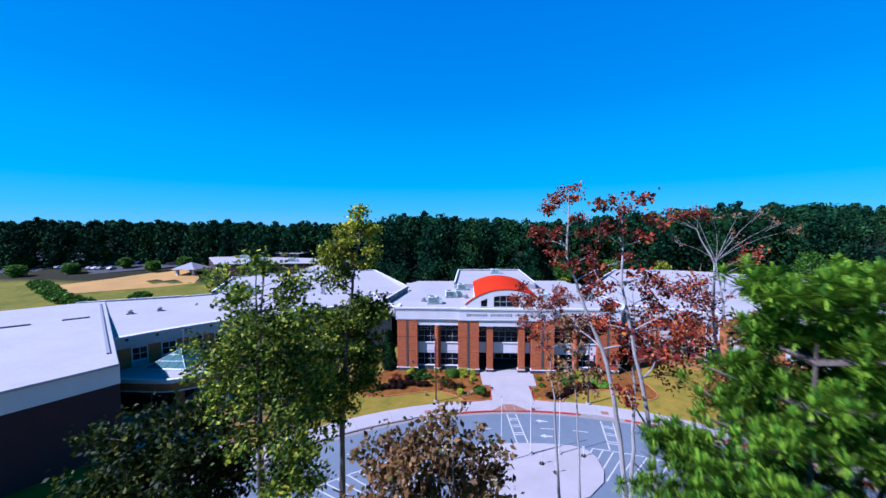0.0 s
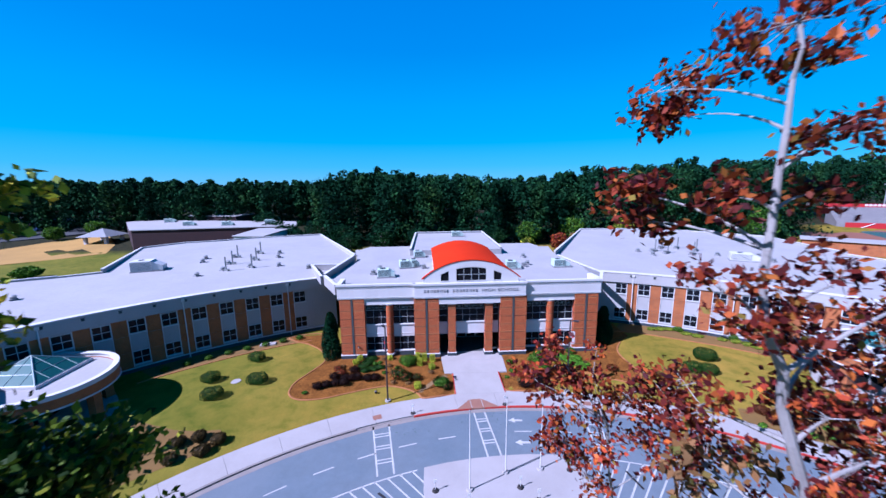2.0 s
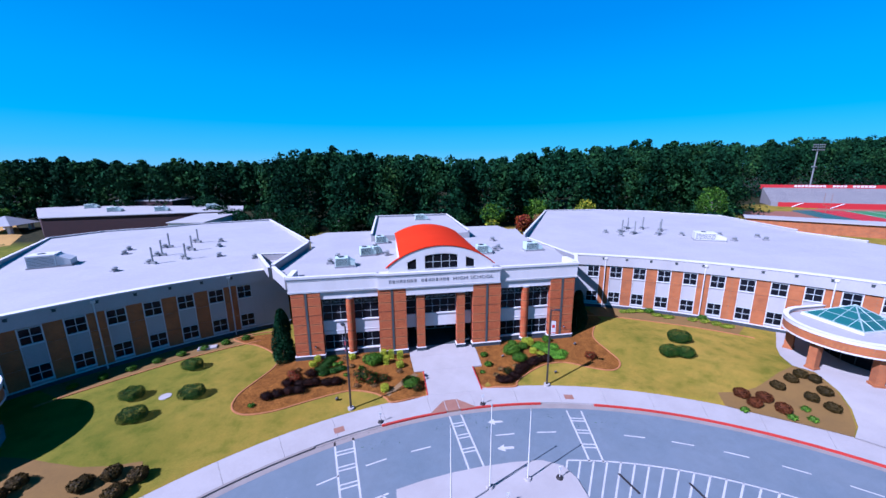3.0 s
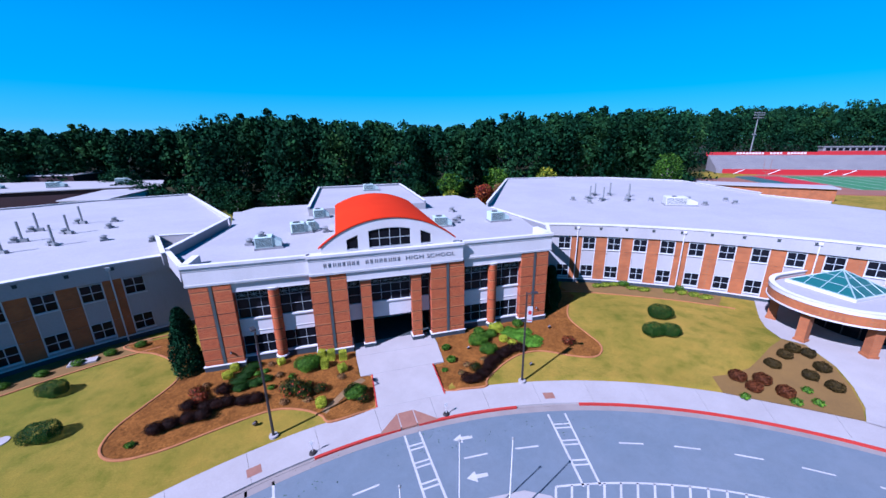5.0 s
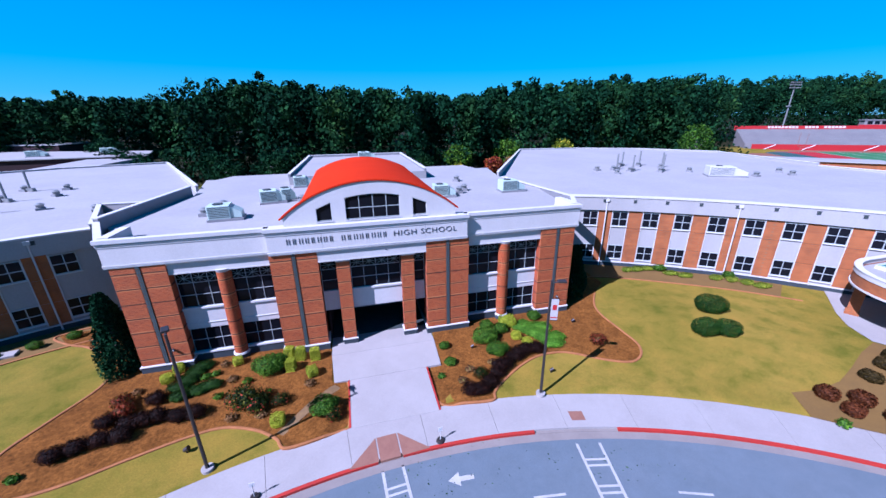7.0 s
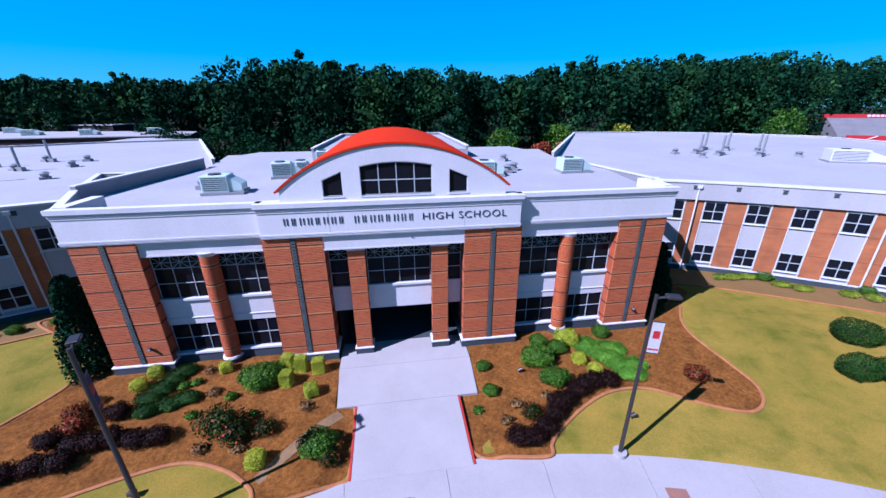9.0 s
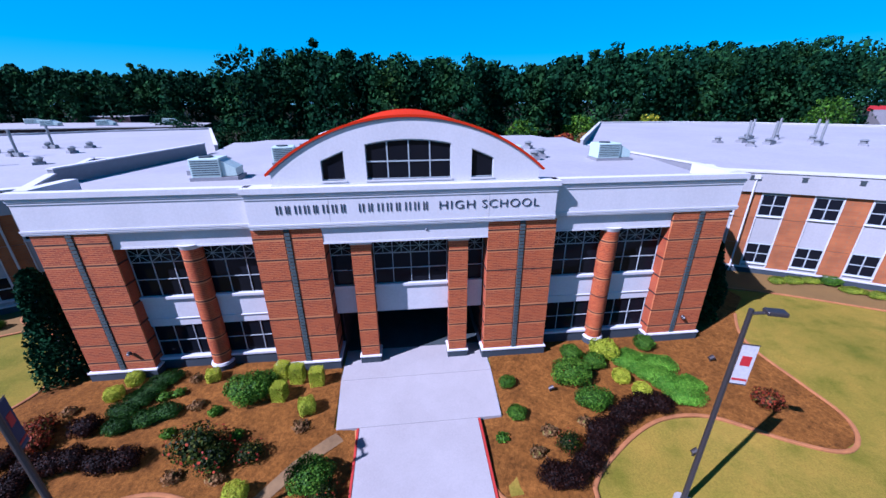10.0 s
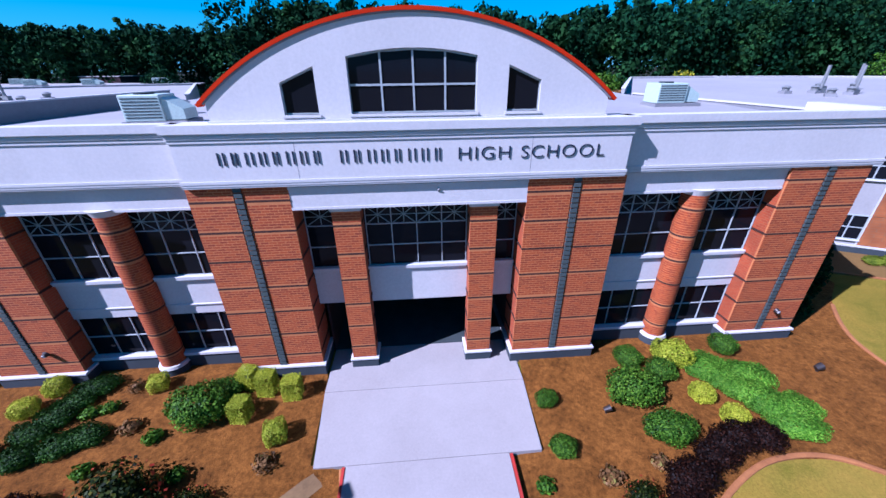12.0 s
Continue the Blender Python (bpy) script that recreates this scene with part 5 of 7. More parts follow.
# ---- round canopies with glazed pyramids ----
def rotunda(cx, cy, base, letters):
    """A canopy with a round end, carried back to the wing, three columns and a glazed pyramid; it faces the lawn."""
    root = thing("round_canopy", "round-ended brick-faced entrance canopy with a teal glass pyramid", "canopy", at=pose(cx, cy, base))
    R, BACK = 5.55, 9.0
    sg = 1 if cx > 0 else -1

    def outline(r, n=36):
        pts = [(-r * math.sin(math.pi * k / n), r * math.cos(math.pi * k / n)) for k in range(n + 1)]
        pts = [(BACK, r)] + pts + [(BACK, -r)]
        return [(sg * x, y) for x, y in pts]

    def ring(r0, r1, z0, z1, material, name, label=""):
        bm = bmesh.new()
        rows = [[bm.verts.new((*p, z)) for p, z in ((p0, z0), (p1, z0), (p1, z1), (p0, z1))] for p0, p1 in zip(outline(r0), outline(r1))]
        for p, q in zip(rows, rows[1:]):
            for i in range(4):
                j = (i + 1) % 4
                bm.faces.new((p[i], q[i], q[j], p[j]))
        bm.faces.new(rows[0])
        bm.faces.new(rows[-1][::-1])
        bmesh.ops.recalc_face_normals(bm, faces=bm.faces[:])
        return part(name, bm, material, root, label)

    def deck(r, z0, z1, material, name, label=""):
        bm = bmesh.new()
        prism(bm, outline(r), z0, z1)
        bmesh.ops.recalc_face_normals(bm, faces=bm.faces[:])
        return part(name, bm, material, root, label)

    ring(R - 0.35, R, 3.78, 4.72, M_TANBRICK, "brick_band", "orange brick band")
    ring(R - 0.4, R + 0.08, 3.64, 3.78, M_TRIM, "lower_trim", "white lower trim")
    ring(R - 0.3, R + 0.05, 4.72, 5.12, M_TRIM, "rim", "white rim above the brick band")
    ring(R - 0.42, R + 0.09, 5.12, 5.2, M_TRIM, "rim_cap", "thin white coping")
    deck(R - 0.3, 4.5, 4.64, M_ROOF, "deck", "white canopy roof")
    deck(R - 0.35, 3.68, 3.74, M_WHITE, "soffit", "white soffit")
    # skylight: a four-sided pyramid on a low kerb
    px, py, half, z0, top = sg * 2.4, 1.4, 2.95, 4.98, 6.8
    cs = [Vector((px + half * u, py + half * v, z0)) for u, v in ((-1, -1), (1, -1), (1, 1), (-1, 1))]
    tip = Vector((px, py, top))
    bm = bmesh.new()
    for i in range(4):
        p, q = cs[i], cs[(i + 1) % 4]
        tube(bm, p, q, 0.07, sides=4)
        tube(bm, p, tip, 0.075, sides=4)
        for f in (0.25, 0.5, 0.75):
            foot = p.lerp(q, f)
            tube(bm, foot, p.lerp(tip, 2 * f) if f < 0.5 else (q.lerp(tip, 2 * (1 - f)) if f > 0.5 else tip), 0.045, sides=4)
        for f in (0.36, 0.68):
            tube(bm, p.lerp(tip, f), q.lerp(tip, f), 0.04, sides=4)
    skylight = part("skylight", bm, M_TEALFRAME, root, "pale teal skylight frame")
    for i in range(4):
        bm = bmesh.new()
        low = Vector((0, 0, 0.05))
        f = [bm.verts.new(p - d) for d in (Vector(), low) for p in (cs[i], cs[(i + 1) % 4], tip)]
        for k in ((0, 1, 2), (5, 4, 3), (0, 3, 4, 1), (1, 4, 5, 2), (2, 5, 3, 0)):
            bm.faces.new([f[j] for j in k])
        part("pane", bm, M_TEAL, skylight, "teal glass slope")
    bm = bmesh.new()
    box(bm, px - half - 0.15, px + half + 0.15, py - half - 0.15, py + half + 0.15, 4.6, 4.96)
    part("skylight_kerb", bm, M_TRIM, root, "white kerb under the skylight")
    for a in (115.5, 184, 246):
        x, y = 4.6 * math.cos(radians(a)), 4.6 * math.sin(radians(a))
        bm = bmesh.new()
        box(bm, -0.4, 0.4, -0.4, 0.4, 0.62, 3.68)
        col = part("column", bm, M_TANBRICK, root, "square orange brick column", at=pose(sg * x, y, 0, 0, 0, sg * a))
        bm = bmesh.new()
        box(bm, -0.48, 0.48, -0.48, 0.48, -0.5, 0.62)
        part("plinth", bm, M_TANBRICK, col)
    # raised letters too small to read: plain bars round the band
    if letters:
        for i in range(12):
            a = radians(196 + i * 4.6 + (5 if i > 5 else 0))
            bm = bmesh.new()
            box(bm, -0.1, 0.1, -0.02, 0.02, -0.16, 0.16)
            part("bar", bm, M_EDGING, root, at=pose((R + 0.01) * math.cos(a), (R + 0.01) * math.sin(a), 4.15, 0, 0, math.degrees(a) + 90))
    # rounded glazed lobby behind the columns: panes between slim posts
    posts = [(sg * (3.4 - 2.6 * math.cos(radians(t))), 3.9 * math.sin(radians(t))) for t in range(-90, 91, 20)]
    bm = bmesh.new()
    for x, y in posts:
        tube(bm, (x, y, 0), (x, y, 3.7), 0.06, sides=6)
    for p, q in zip(posts, posts[1:]):
        for z in (0.06, 2.3, 3.6):
            tube(bm, (*p, z), (*q, z), 0.05, sides=4)
    lobby = part("lobby_front", bm, M_DARK, root, "dark metal framed lobby front")
    for p, q in zip(posts, posts[1:]):
        n = Vector((q[1] - p[1], p[0] - q[0])).normalized() * 0.015
        bm = bmesh.new()
        prism(bm, [(p[0] - n.x, p[1] - n.y), (q[0] - n.x, q[1] - n.y), (q[0] + n.x, q[1] + n.y), (p[0] + n.x, p[1] + n.y)], 0.05, 3.65)
        part("pane", bm, M_GLASS, lobby)
    # near-black block, the lobby's shade given as colour
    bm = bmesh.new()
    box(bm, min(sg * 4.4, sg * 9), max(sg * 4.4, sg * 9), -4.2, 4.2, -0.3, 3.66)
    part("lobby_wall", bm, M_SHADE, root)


rotunda(44.9, -12.1, 0.0, True)
rotunda(-44.6, -11.6, 0.0, False)

# link roofs between canopies and wings, end pavilion, far buildings
def plain_block(name, label, outline, z0, z1, wall):
    root = thing(name, label, "building")
    bm = bmesh.new()
    prism(bm, outline, z0, z1 - 0.25)
    part("wall", bm, wall, root)
    bm = bmesh.new()
    cx = sum(p[0] for p in outline) / len(outline)
    cy = sum(p[1] for p in outline) / len(outline)
    prism(bm, [(p[0] + (0.35 if p[0] > cx else -0.35), p[1] + (0.35 if p[1] > cy else -0.35)) for p in outline], z1 - 0.25, z1)
    part("roof", bm, M_ROOF, root, "white membrane roof")
    return root


pav = plain_block("end_pavilion", "white-roofed pavilion at the end of the wing", [(-42.9, -23.4), (-77.0, 7.5), (-97.0, -14.0), (-62.0, -46.0), (-47.2, -30.4)], -0.5, 9.8, M_MAROON)
bm = bmesh.new()
prism(bm, [(-42.8, -23.4), (-77.0, 7.6), (-97.2, -14.0), (-62.0, -46.2), (-47.1, -30.5)], 7.6, 9.55)
part("fascia", bm, M_WHITE, pav, "white stucco fascia")
for a, b in (((-45.0, -22.4), (-76.0, 5.6)),):
    bm = bmesh.new()
    L = math.hypot(b[0] - a[0], b[1] - a[1])
    box(bm, 2, L - 2, -0.15, 0.15, 9.75, 9.95)
    part("roof_joint", bm, M_PARAPET, pav, at=pose(a[0], a[1], 0, 0, 0, math.degrees(math.atan2(b[1] - a[1], b[0] - a[0]))))
for x, y in ((-71.4, -10.9), (-67.2, -6.3)):
    bm = bmesh.new()
    box(bm, -1.5, 1.5, -0.3, 0.3, 9.7, 9.95)
    part("roof_slot", bm, M_GROOVE, pav, "dark slot skylight", at=pose(x, y, 0, 0, 0, 42))
far = plain_block("rear_classroom_building", "long low white-roofed building with a dark wall", [(-112, 88), (-56, 95), (-62, 112), (-137, 132), (-140, 122)], 0.0, 9.0, M_MAROON)
plain_block("rear_classroom_building", "long low white-roofed building with a dark wall", [(-116, 128), (-92, 122), (-90, 140), (-120, 150)], 0.0, 11.0, M_MAROON)
link = plain_block("rear_link", "small white-roofed link building", [(-68, 72), (-58, 70), (-57, 94), (-69, 93)], 0.0, 8.4, M_WHITE)
for x, y in ((-100, 102), (-84, 100), (-70, 106), (-118, 118)):
    condenser(x, y, 9.0, 10, 4.0, 2.4, 1.4)
pv = thing("pavilion_shelter", "small hipped-roof open shelter on the hill", "shelter", at=pose(-137, 106, 0.5) @ Matrix.Diagonal((1.3, 1.3, 1.15, 1)))
for dx in (-3, 3):
    for dy in (-3, 3):
        bm = bmesh.new()
        box(bm, dx - 0.4, dx + 0.4, dy - 0.4, dy + 0.4, 0, 4)
        part("pillar", bm, M_WHITE, pv)
bm = bmesh.new()
vs = [bm.verts.new(p) for p in ((-4.5, -4.5, 4), (4.5, -4.5, 4), (4.5, 4.5, 4), (-4.5, 4.5, 4), (0, 0, 6.6))]
for f in ((0, 1, 4), (1, 2, 4), (2, 3, 4), (3, 0, 4), (3, 2, 1, 0)):
    bm.faces.new([vs[i] for i in f])
part("roof", bm, M_PARAPET, pv)


# ---- stadium beyond the wing ----
STAND = pose(198.2, 121.6, 0, 0, 0, -32.5)
stand = thing("stadium_grandstand", "grey stepped grandstand with red fascia panels", "grandstand", at=STAND)
for i in range(22):
    bm = bmesh.new()
    box(bm, 0, 130, 0.68 * i, 0.68 * (i + 1) - 0.004, 0.6, 3.6 + 0.32 * i)
    part("bench", bm, M_SEATING, stand, "grey aluminium bench tier")
bm = bmesh.new()
box(bm, 3, 130, -0.5, -0.1, 0.5, 3.5)
part("front_panel", bm, M_STADRED, stand, "red front wall")
bm = bmesh.new()
box(bm, -1, 130, 15.1, 15.4, 9.8, 12.0)
part("back_panel", bm, M_STADRED, stand, "red back rail panel")
for x0, n in ((14, 9), (30, 4), (38, 6)):
    for i in range(n):
        bm = bmesh.new()
        box(bm, x0 + i * 1.5, x0 + i * 1.5 + 1.1, 15.0, 15.1, 10.8, 11.8)
        part("bar", bm, M_TRIM, stand)
for x in (8, 24, 48, 56, 78, 88):
    bm = bmesh.new()
    tube(bm, (x, -0.6, 0.8), (x + 5, -0.6, 3.3), 0.22, sides=4)
    part("ramp_rail", bm, M_TRIM, stand)
bm = bmesh.new()
box(bm, 54, 80, 16.0, 20, 9.6, 14.4)
pb = part("press_box", bm, M_SEATING, stand, "grey press box with a row of windows")
bm = bmesh.new()
box(bm, 53.5, 80.5, 15.6, 20.4, 14.4, 14.8)
part("press_roof", bm, M_SEATING, pb)
for i in range(9):
    bm = bmesh.new()
    box(bm, 55.2 + i * 2.75, 57.1 + i * 2.75, 15.92, 16.0, 12.6, 14.0)
    part("pane", bm, M_GLASS, pb)
bm = bmesh.new()
box(bm, 52, 82, 15.8, 15.95, 11.2, 12.4)
part("sign_panel", bm, M_STADRED, pb)
field = thing("sports_field", "green artificial turf inside an orange running track", "sports field", kind="structure", at=STAND)
bm = bmesh.new()
box(bm, -24, 150, -78, -0.5, -0.4, 0.75)
part("track", bm, M_TARTAN, field)
bm = bmesh.new()
box(bm, 24, 150, -64, -10, 0.7, 0.82)
part("turf", bm, M_TURF, field)
bm = bmesh.new()
box(bm, 12, 23.9, -50, -12, 0.7, 0.82)
part("end_zone", bm, M_STADRED, field)
bm = bmesh.new()
box(bm, 2, 11.9, -54, -14, 0.7, 0.815)
part("blue_zone", bm, M_TEAL, field)
for i in range(14):
    bm = bmesh.new()
    box(bm, 25 + i * 8, 25.4 + i * 8, -64, -10, 0.82, 0.84)
    part("yard_line", bm, M_PAINT, field)
goal = thing("goal_post", "yellow football goal post at the end zone", "goal post", at=STAND @ pose(14, -20, 0.8))
bm = bmesh.new()
tube(bm, (0, 0, 0), (0, 0, 3), 0.12)
tube(bm, (0, -3, 3), (0, 3, 3), 0.1)
tube(bm, (0, -3, 3), (0, -3, 9), 0.08)
tube(bm, (0, 3, 3), (0, 3, 9), 0.08)
part("frame", bm, M_RAMP, goal)
mast = thing("floodlight_mast", "tall steel floodlight mast over the stadium", "floodlight", at=STAND @ pose(22, 19, 1.0, 0, 0, 32.5))
bm = bmesh.new()
tube(bm, (0, 0, 0), (0.4, 0, 32), 0.45, 0.22, 8)
part("pole", bm, M_STEEL, mast)
bm = bmesh.new()
box(bm, -1.2, 1.6, -0.4, 0.4, 20.4, 21.0)
part("platform", bm, M_STEEL, mast)
for zz in (29.6, 31.0, 32.2):
    bm = bmesh.new()
    box(bm, -3.4, 4.2, -0.1, 0.1, zz - 0.06, zz + 0.06)
    bar = part("crossarm", bm, M_STEEL, mast)
    for i in range(6):
        bm = bmesh.new()
        tube(bm, (-3.0 + i * 1.4, -0.5, zz - 0.1), (-3.0 + i * 1.4, -0.05, zz + 0.2), 0.45, 0.2, 8)
        part("lamp", bm, M_STEEL, bar)
fh = thing("field_house", "low tan-brick field house beside the track", "building", at=pose(137, 57.5, 0.3, 0, 0, -46.5))
bm = bmesh.new()
box(bm, -18, 18, -4, 4, -0.8, 4.0)
part("wall", bm, M_TANBRICK, fh)
bm = bmesh.new()
box(bm, -18.6, 18.6, -4.6, 4.6, 4.0, 4.4)
part("roof", bm, M_ROOF, fh)


# ---- hill and car park beyond the wing ----
def slab_on_ground(name, label, category, outline, thick, material, grow=0.05):
    bm = bmesh.new()
    prism(bm, outline, lambda x, y: lawn_z(x, y) - thick, lambda x, y: lawn_z(x, y) + grow)
    tagged(part(name, bm, material), label, category, kind="structure")


slab_on_ground("car_park", "dark asphalt car park on the hill", "car park", [(-290, 112), (-190, 102), (-166, 116), (-150, 126), (-175, 155), (-300, 175)], 0.6, M_DARKASPHALT, 0.5)
slab_on_ground("dry_field", "sunlit straw-yellow field of dry grass", "field", [(-177, 75), (-150, 62), (-129, 79), (-121, 87), (-129, 101), (-144, 117), (-158, 110), (-168, 95)], 0.5, M_STRAW, 0.3)


def car_meshes(paint):
    """Body, cabin glass and wheel of a parked saloon, nose along +x."""
    side = ((-2.25, 0.35), (2.2, 0.35), (2.28, 0.7), (1.9, 0.88), (0.95, 0.98), (0.35, 1.42), (-0.95, 1.44), (-1.65, 1.02), (-2.2, 0.96), (-2.3, 0.65))
    bm = bmesh.new()
    a = [bm.verts.new((x, -0.86 if z < 1.1 else -0.7, z)) for x, z in side]
    b = [bm.verts.new((x, 0.86 if z < 1.1 else 0.7, z)) for x, z in side]
    bm.faces.new(a)
    bm.faces.new(b[::-1])
    for i in range(len(side)):
        j = (i + 1) % len(side)
        bm.faces.new((a[j], a[i], b[i], b[j]))
    body = finish(bm, "body", paint, 0.05)
    bm = bmesh.new()
    box(bm, -1.35, 0.62, -0.8, 0.8, 1.02, 1.36)
    glass = finish(bm, "window_band", M_GLASS, 0.03)
    bm = bmesh.new()
    tube(bm, (0, -0.11, 0), (0, 0.11, 0), 0.33, sides=14)
    return body, glass, finish(bm, "wheel", M_SHADE)


CAR_PAINTS = {"white": plain("white_car_paint", (0.6, 0.6, 0.62), 0.3), "silver": plain("silver_car_paint", (0.36, 0.38, 0.4), 0.3, 0.5), "black": plain("black_car_paint", (0.02, 0.02, 0.022), 0.25), "red": plain("red_car_paint", (0.3, 0.02, 0.02), 0.3), "blue": plain("blue_car_paint", (0.03, 0.07, 0.2), 0.3)}
car_kinds = {k: car_meshes(m) for k, m in CAR_PAINTS.items()}
cr = random.Random(4)
for row in range(2):
    for i in range(14):
        if cr.random() < 0.25:
            continue
        colour = cr.choice(("white", "white", "silver", "black", "red", "blue", "silver"))
        x, y = -180 - i * 3.1 - row * 4, 114 + row * 14 + i * 0.2
        car = thing("parked_car", colour + " saloon car parked on the hill", "car", at=pose(x, y, lawn_z(x, y) + 0.5, 0, 0, 98 + cr.uniform(-3, 3)), group="parked cars")
        body, glass, wheel = car_kinds[colour]
        part("body", body, None, car)
        part("window_band", glass, None, car)
        for wx in (-1.4, 1.4):
            for wy in (-0.76, 0.76):
                part("wheel", wheel, None, car, at=pose(wx, wy, 0.33))


# ---- vegetation ----
L_YELLOW = leaf_material("yellow_green_leaves", [(0.0, (0.0135, 0.0394, 0.0045)), (0.4, (0.0788, 0.135, 0.00788)), (0.75, (0.248, 0.281, 0.0135)), (1.0, (0.517, 0.405, 0.0225))], through=0.2)
L_GREEN = leaf_material("green_leaves", [(0.0, (0.00864, 0.0302, 0.00518)), (0.45, (0.0562, 0.121, 0.00778)), (0.8, (0.207, 0.276, 0.0121)), (1.0, (0.415, 0.398, 0.0259))], through=0.22)
L_RED = leaf_material("red_autumn_leaves", [(0.0, (0.0315, 0.0054, 0.0108)), (0.4, (0.125, 0.017, 0.0126)), (0.75, (0.3, 0.05, 0.0162)), (0.93, (0.38, 0.11, 0.0225)), (1.0, (0.18, 0.144, 0.027))], through=0.22)
L_BROWN = leaf_material("brown_autumn_leaves", [(0.0, (0.0768, 0.0384, 0.0128)), (0.5, (0.218, 0.115, 0.048)), (0.8, (0.269, 0.154, 0.0704)), (1.0, (0.166, 0.166, 0.032))])
L_PINE = leaf_material("pine_needles", [(0.0, (0.0117, 0.0541, 0.00499)), (0.5, (0.0666, 0.183, 0.01)), (1.0, (0.216, 0.366, 0.0166))], through=0.25)
L_LIME = leaf_material("lime_clipped_leaves", [(0.0, (0.176, 0.248, 0.008)), (0.6, (0.384, 0.448, 0.0176)), (1.0, (0.512, 0.544, 0.048))])
L_BUSH = leaf_material("bush_leaves", [(0.0, (0.0141, 0.0528, 0.0044)), (0.6, (0.0572, 0.158, 0.0114)), (1.0, (0.141, 0.282, 0.0194))])
L_BRIGHT = leaf_material("bright_ground_cover", [(0.0, (0.048, 0.163, 0.0096)), (0.6, (0.115, 0.317, 0.0192)), (1.0, (0.23, 0.432, 0.0432))])
# near-black red: the shrubs' own shadows are painted into the leaves
L_DARKRED = leaf_material("dark_red_leaves", [(0.0, (0.0036, 0.0018, 0.0018)), (0.65, (0.0117, 0.00405, 0.00315)), (1.0, (0.054, 0.0158, 0.0081))])
L_RUST = leaf_material("rust_clipped_leaves", [(0.0, (0.036, 0.0108, 0.0048)), (0.6, (0.132, 0.0372, 0.012)), (1.0, (0.192, 0.06, 0.018))])
# darkened copy of the green leaves, with shade put into the colour
L_SHADEDGREEN = leaf_material("shaded_green_leaves", [(0.0, (0.00192, 0.00864, 0.00144)), (0.5, (0.00864, 0.023, 0.0024)), (0.85, (0.0288, 0.048, 0.0048)), (1.0, (0.106, 0.106, 0.0096))])
L_OLIVESHRUB = leaf_material("brown_green_clipped_leaves", [(0.0, (0.015, 0.0108, 0.0036)), (0.6, (0.051, 0.036, 0.0096)), (1.0, (0.102, 0.066, 0.018))])
L_LIMECOVER = leaf_material("lime_ground_cover", [(0.0, (0.08, 0.136, 0.008)), (0.6, (0.192, 0.264, 0.016)), (1.0, (0.32, 0.352, 0.04))])
L_HOLLY = leaf_material("dark_holly_leaves", [(0.0, (0.0045, 0.0234, 0.0036)), (0.6, (0.0162, 0.063, 0.0072)), (1.0, (0.045, 0.117, 0.0117))])
L_MIDGREEN = leaf_material("mid_green_leaves", [(0.0, (0.009, 0.036, 0.004)), (0.6, (0.034, 0.11, 0.008)), (1.0, (0.08, 0.19, 0.013))])
L_REDBUSH = leaf_material("red_tinged_leaves", [(0.0, (0.02, 0.03, 0.008)), (0.45, (0.14, 0.028, 0.012)), (0.8, (0.34, 0.05, 0.02)), (1.0, (0.10, 0.14, 0.02))])
L_BLOOM = leaf_material("red_blossom", [(0.0, (0.28, 0.024, 0.016)), (1.0, (0.48, 0.08, 0.032))])


def woodland_material():
    """Dark woodland leaves: tone drifts from tree to tree, with a few lighter crowns."""
    m = Nodes("woodland_leaves", 0.9, 0.0, 0.03)
    isl = m.n("ShaderNodeNewGeometry").outputs["Random Per Island"]
    fine = m.ramp(isl, [(0.0, (0.4, 0.4, 0.4)), (0.6, (0.85, 0.85, 0.85)), (1.0, (1.4, 1.4, 1.2))])
    tree = m.ramp(m.noise(0.11, 2.0, 0.5, stretch=(1, 1, 0.35)), [(0.28, (0.0024, 0.0152, 0.008)), (0.5, (0.0056, 0.0304, 0.0128)), (0.66, (0.0144, 0.0496, 0.0144)), (0.8, (0.034, 0.07, 0.0144))])
    m.color(m.mix(1.0, tree, fine, "MULTIPLY"))
    return m.mat


L_WOOD = woodland_material()


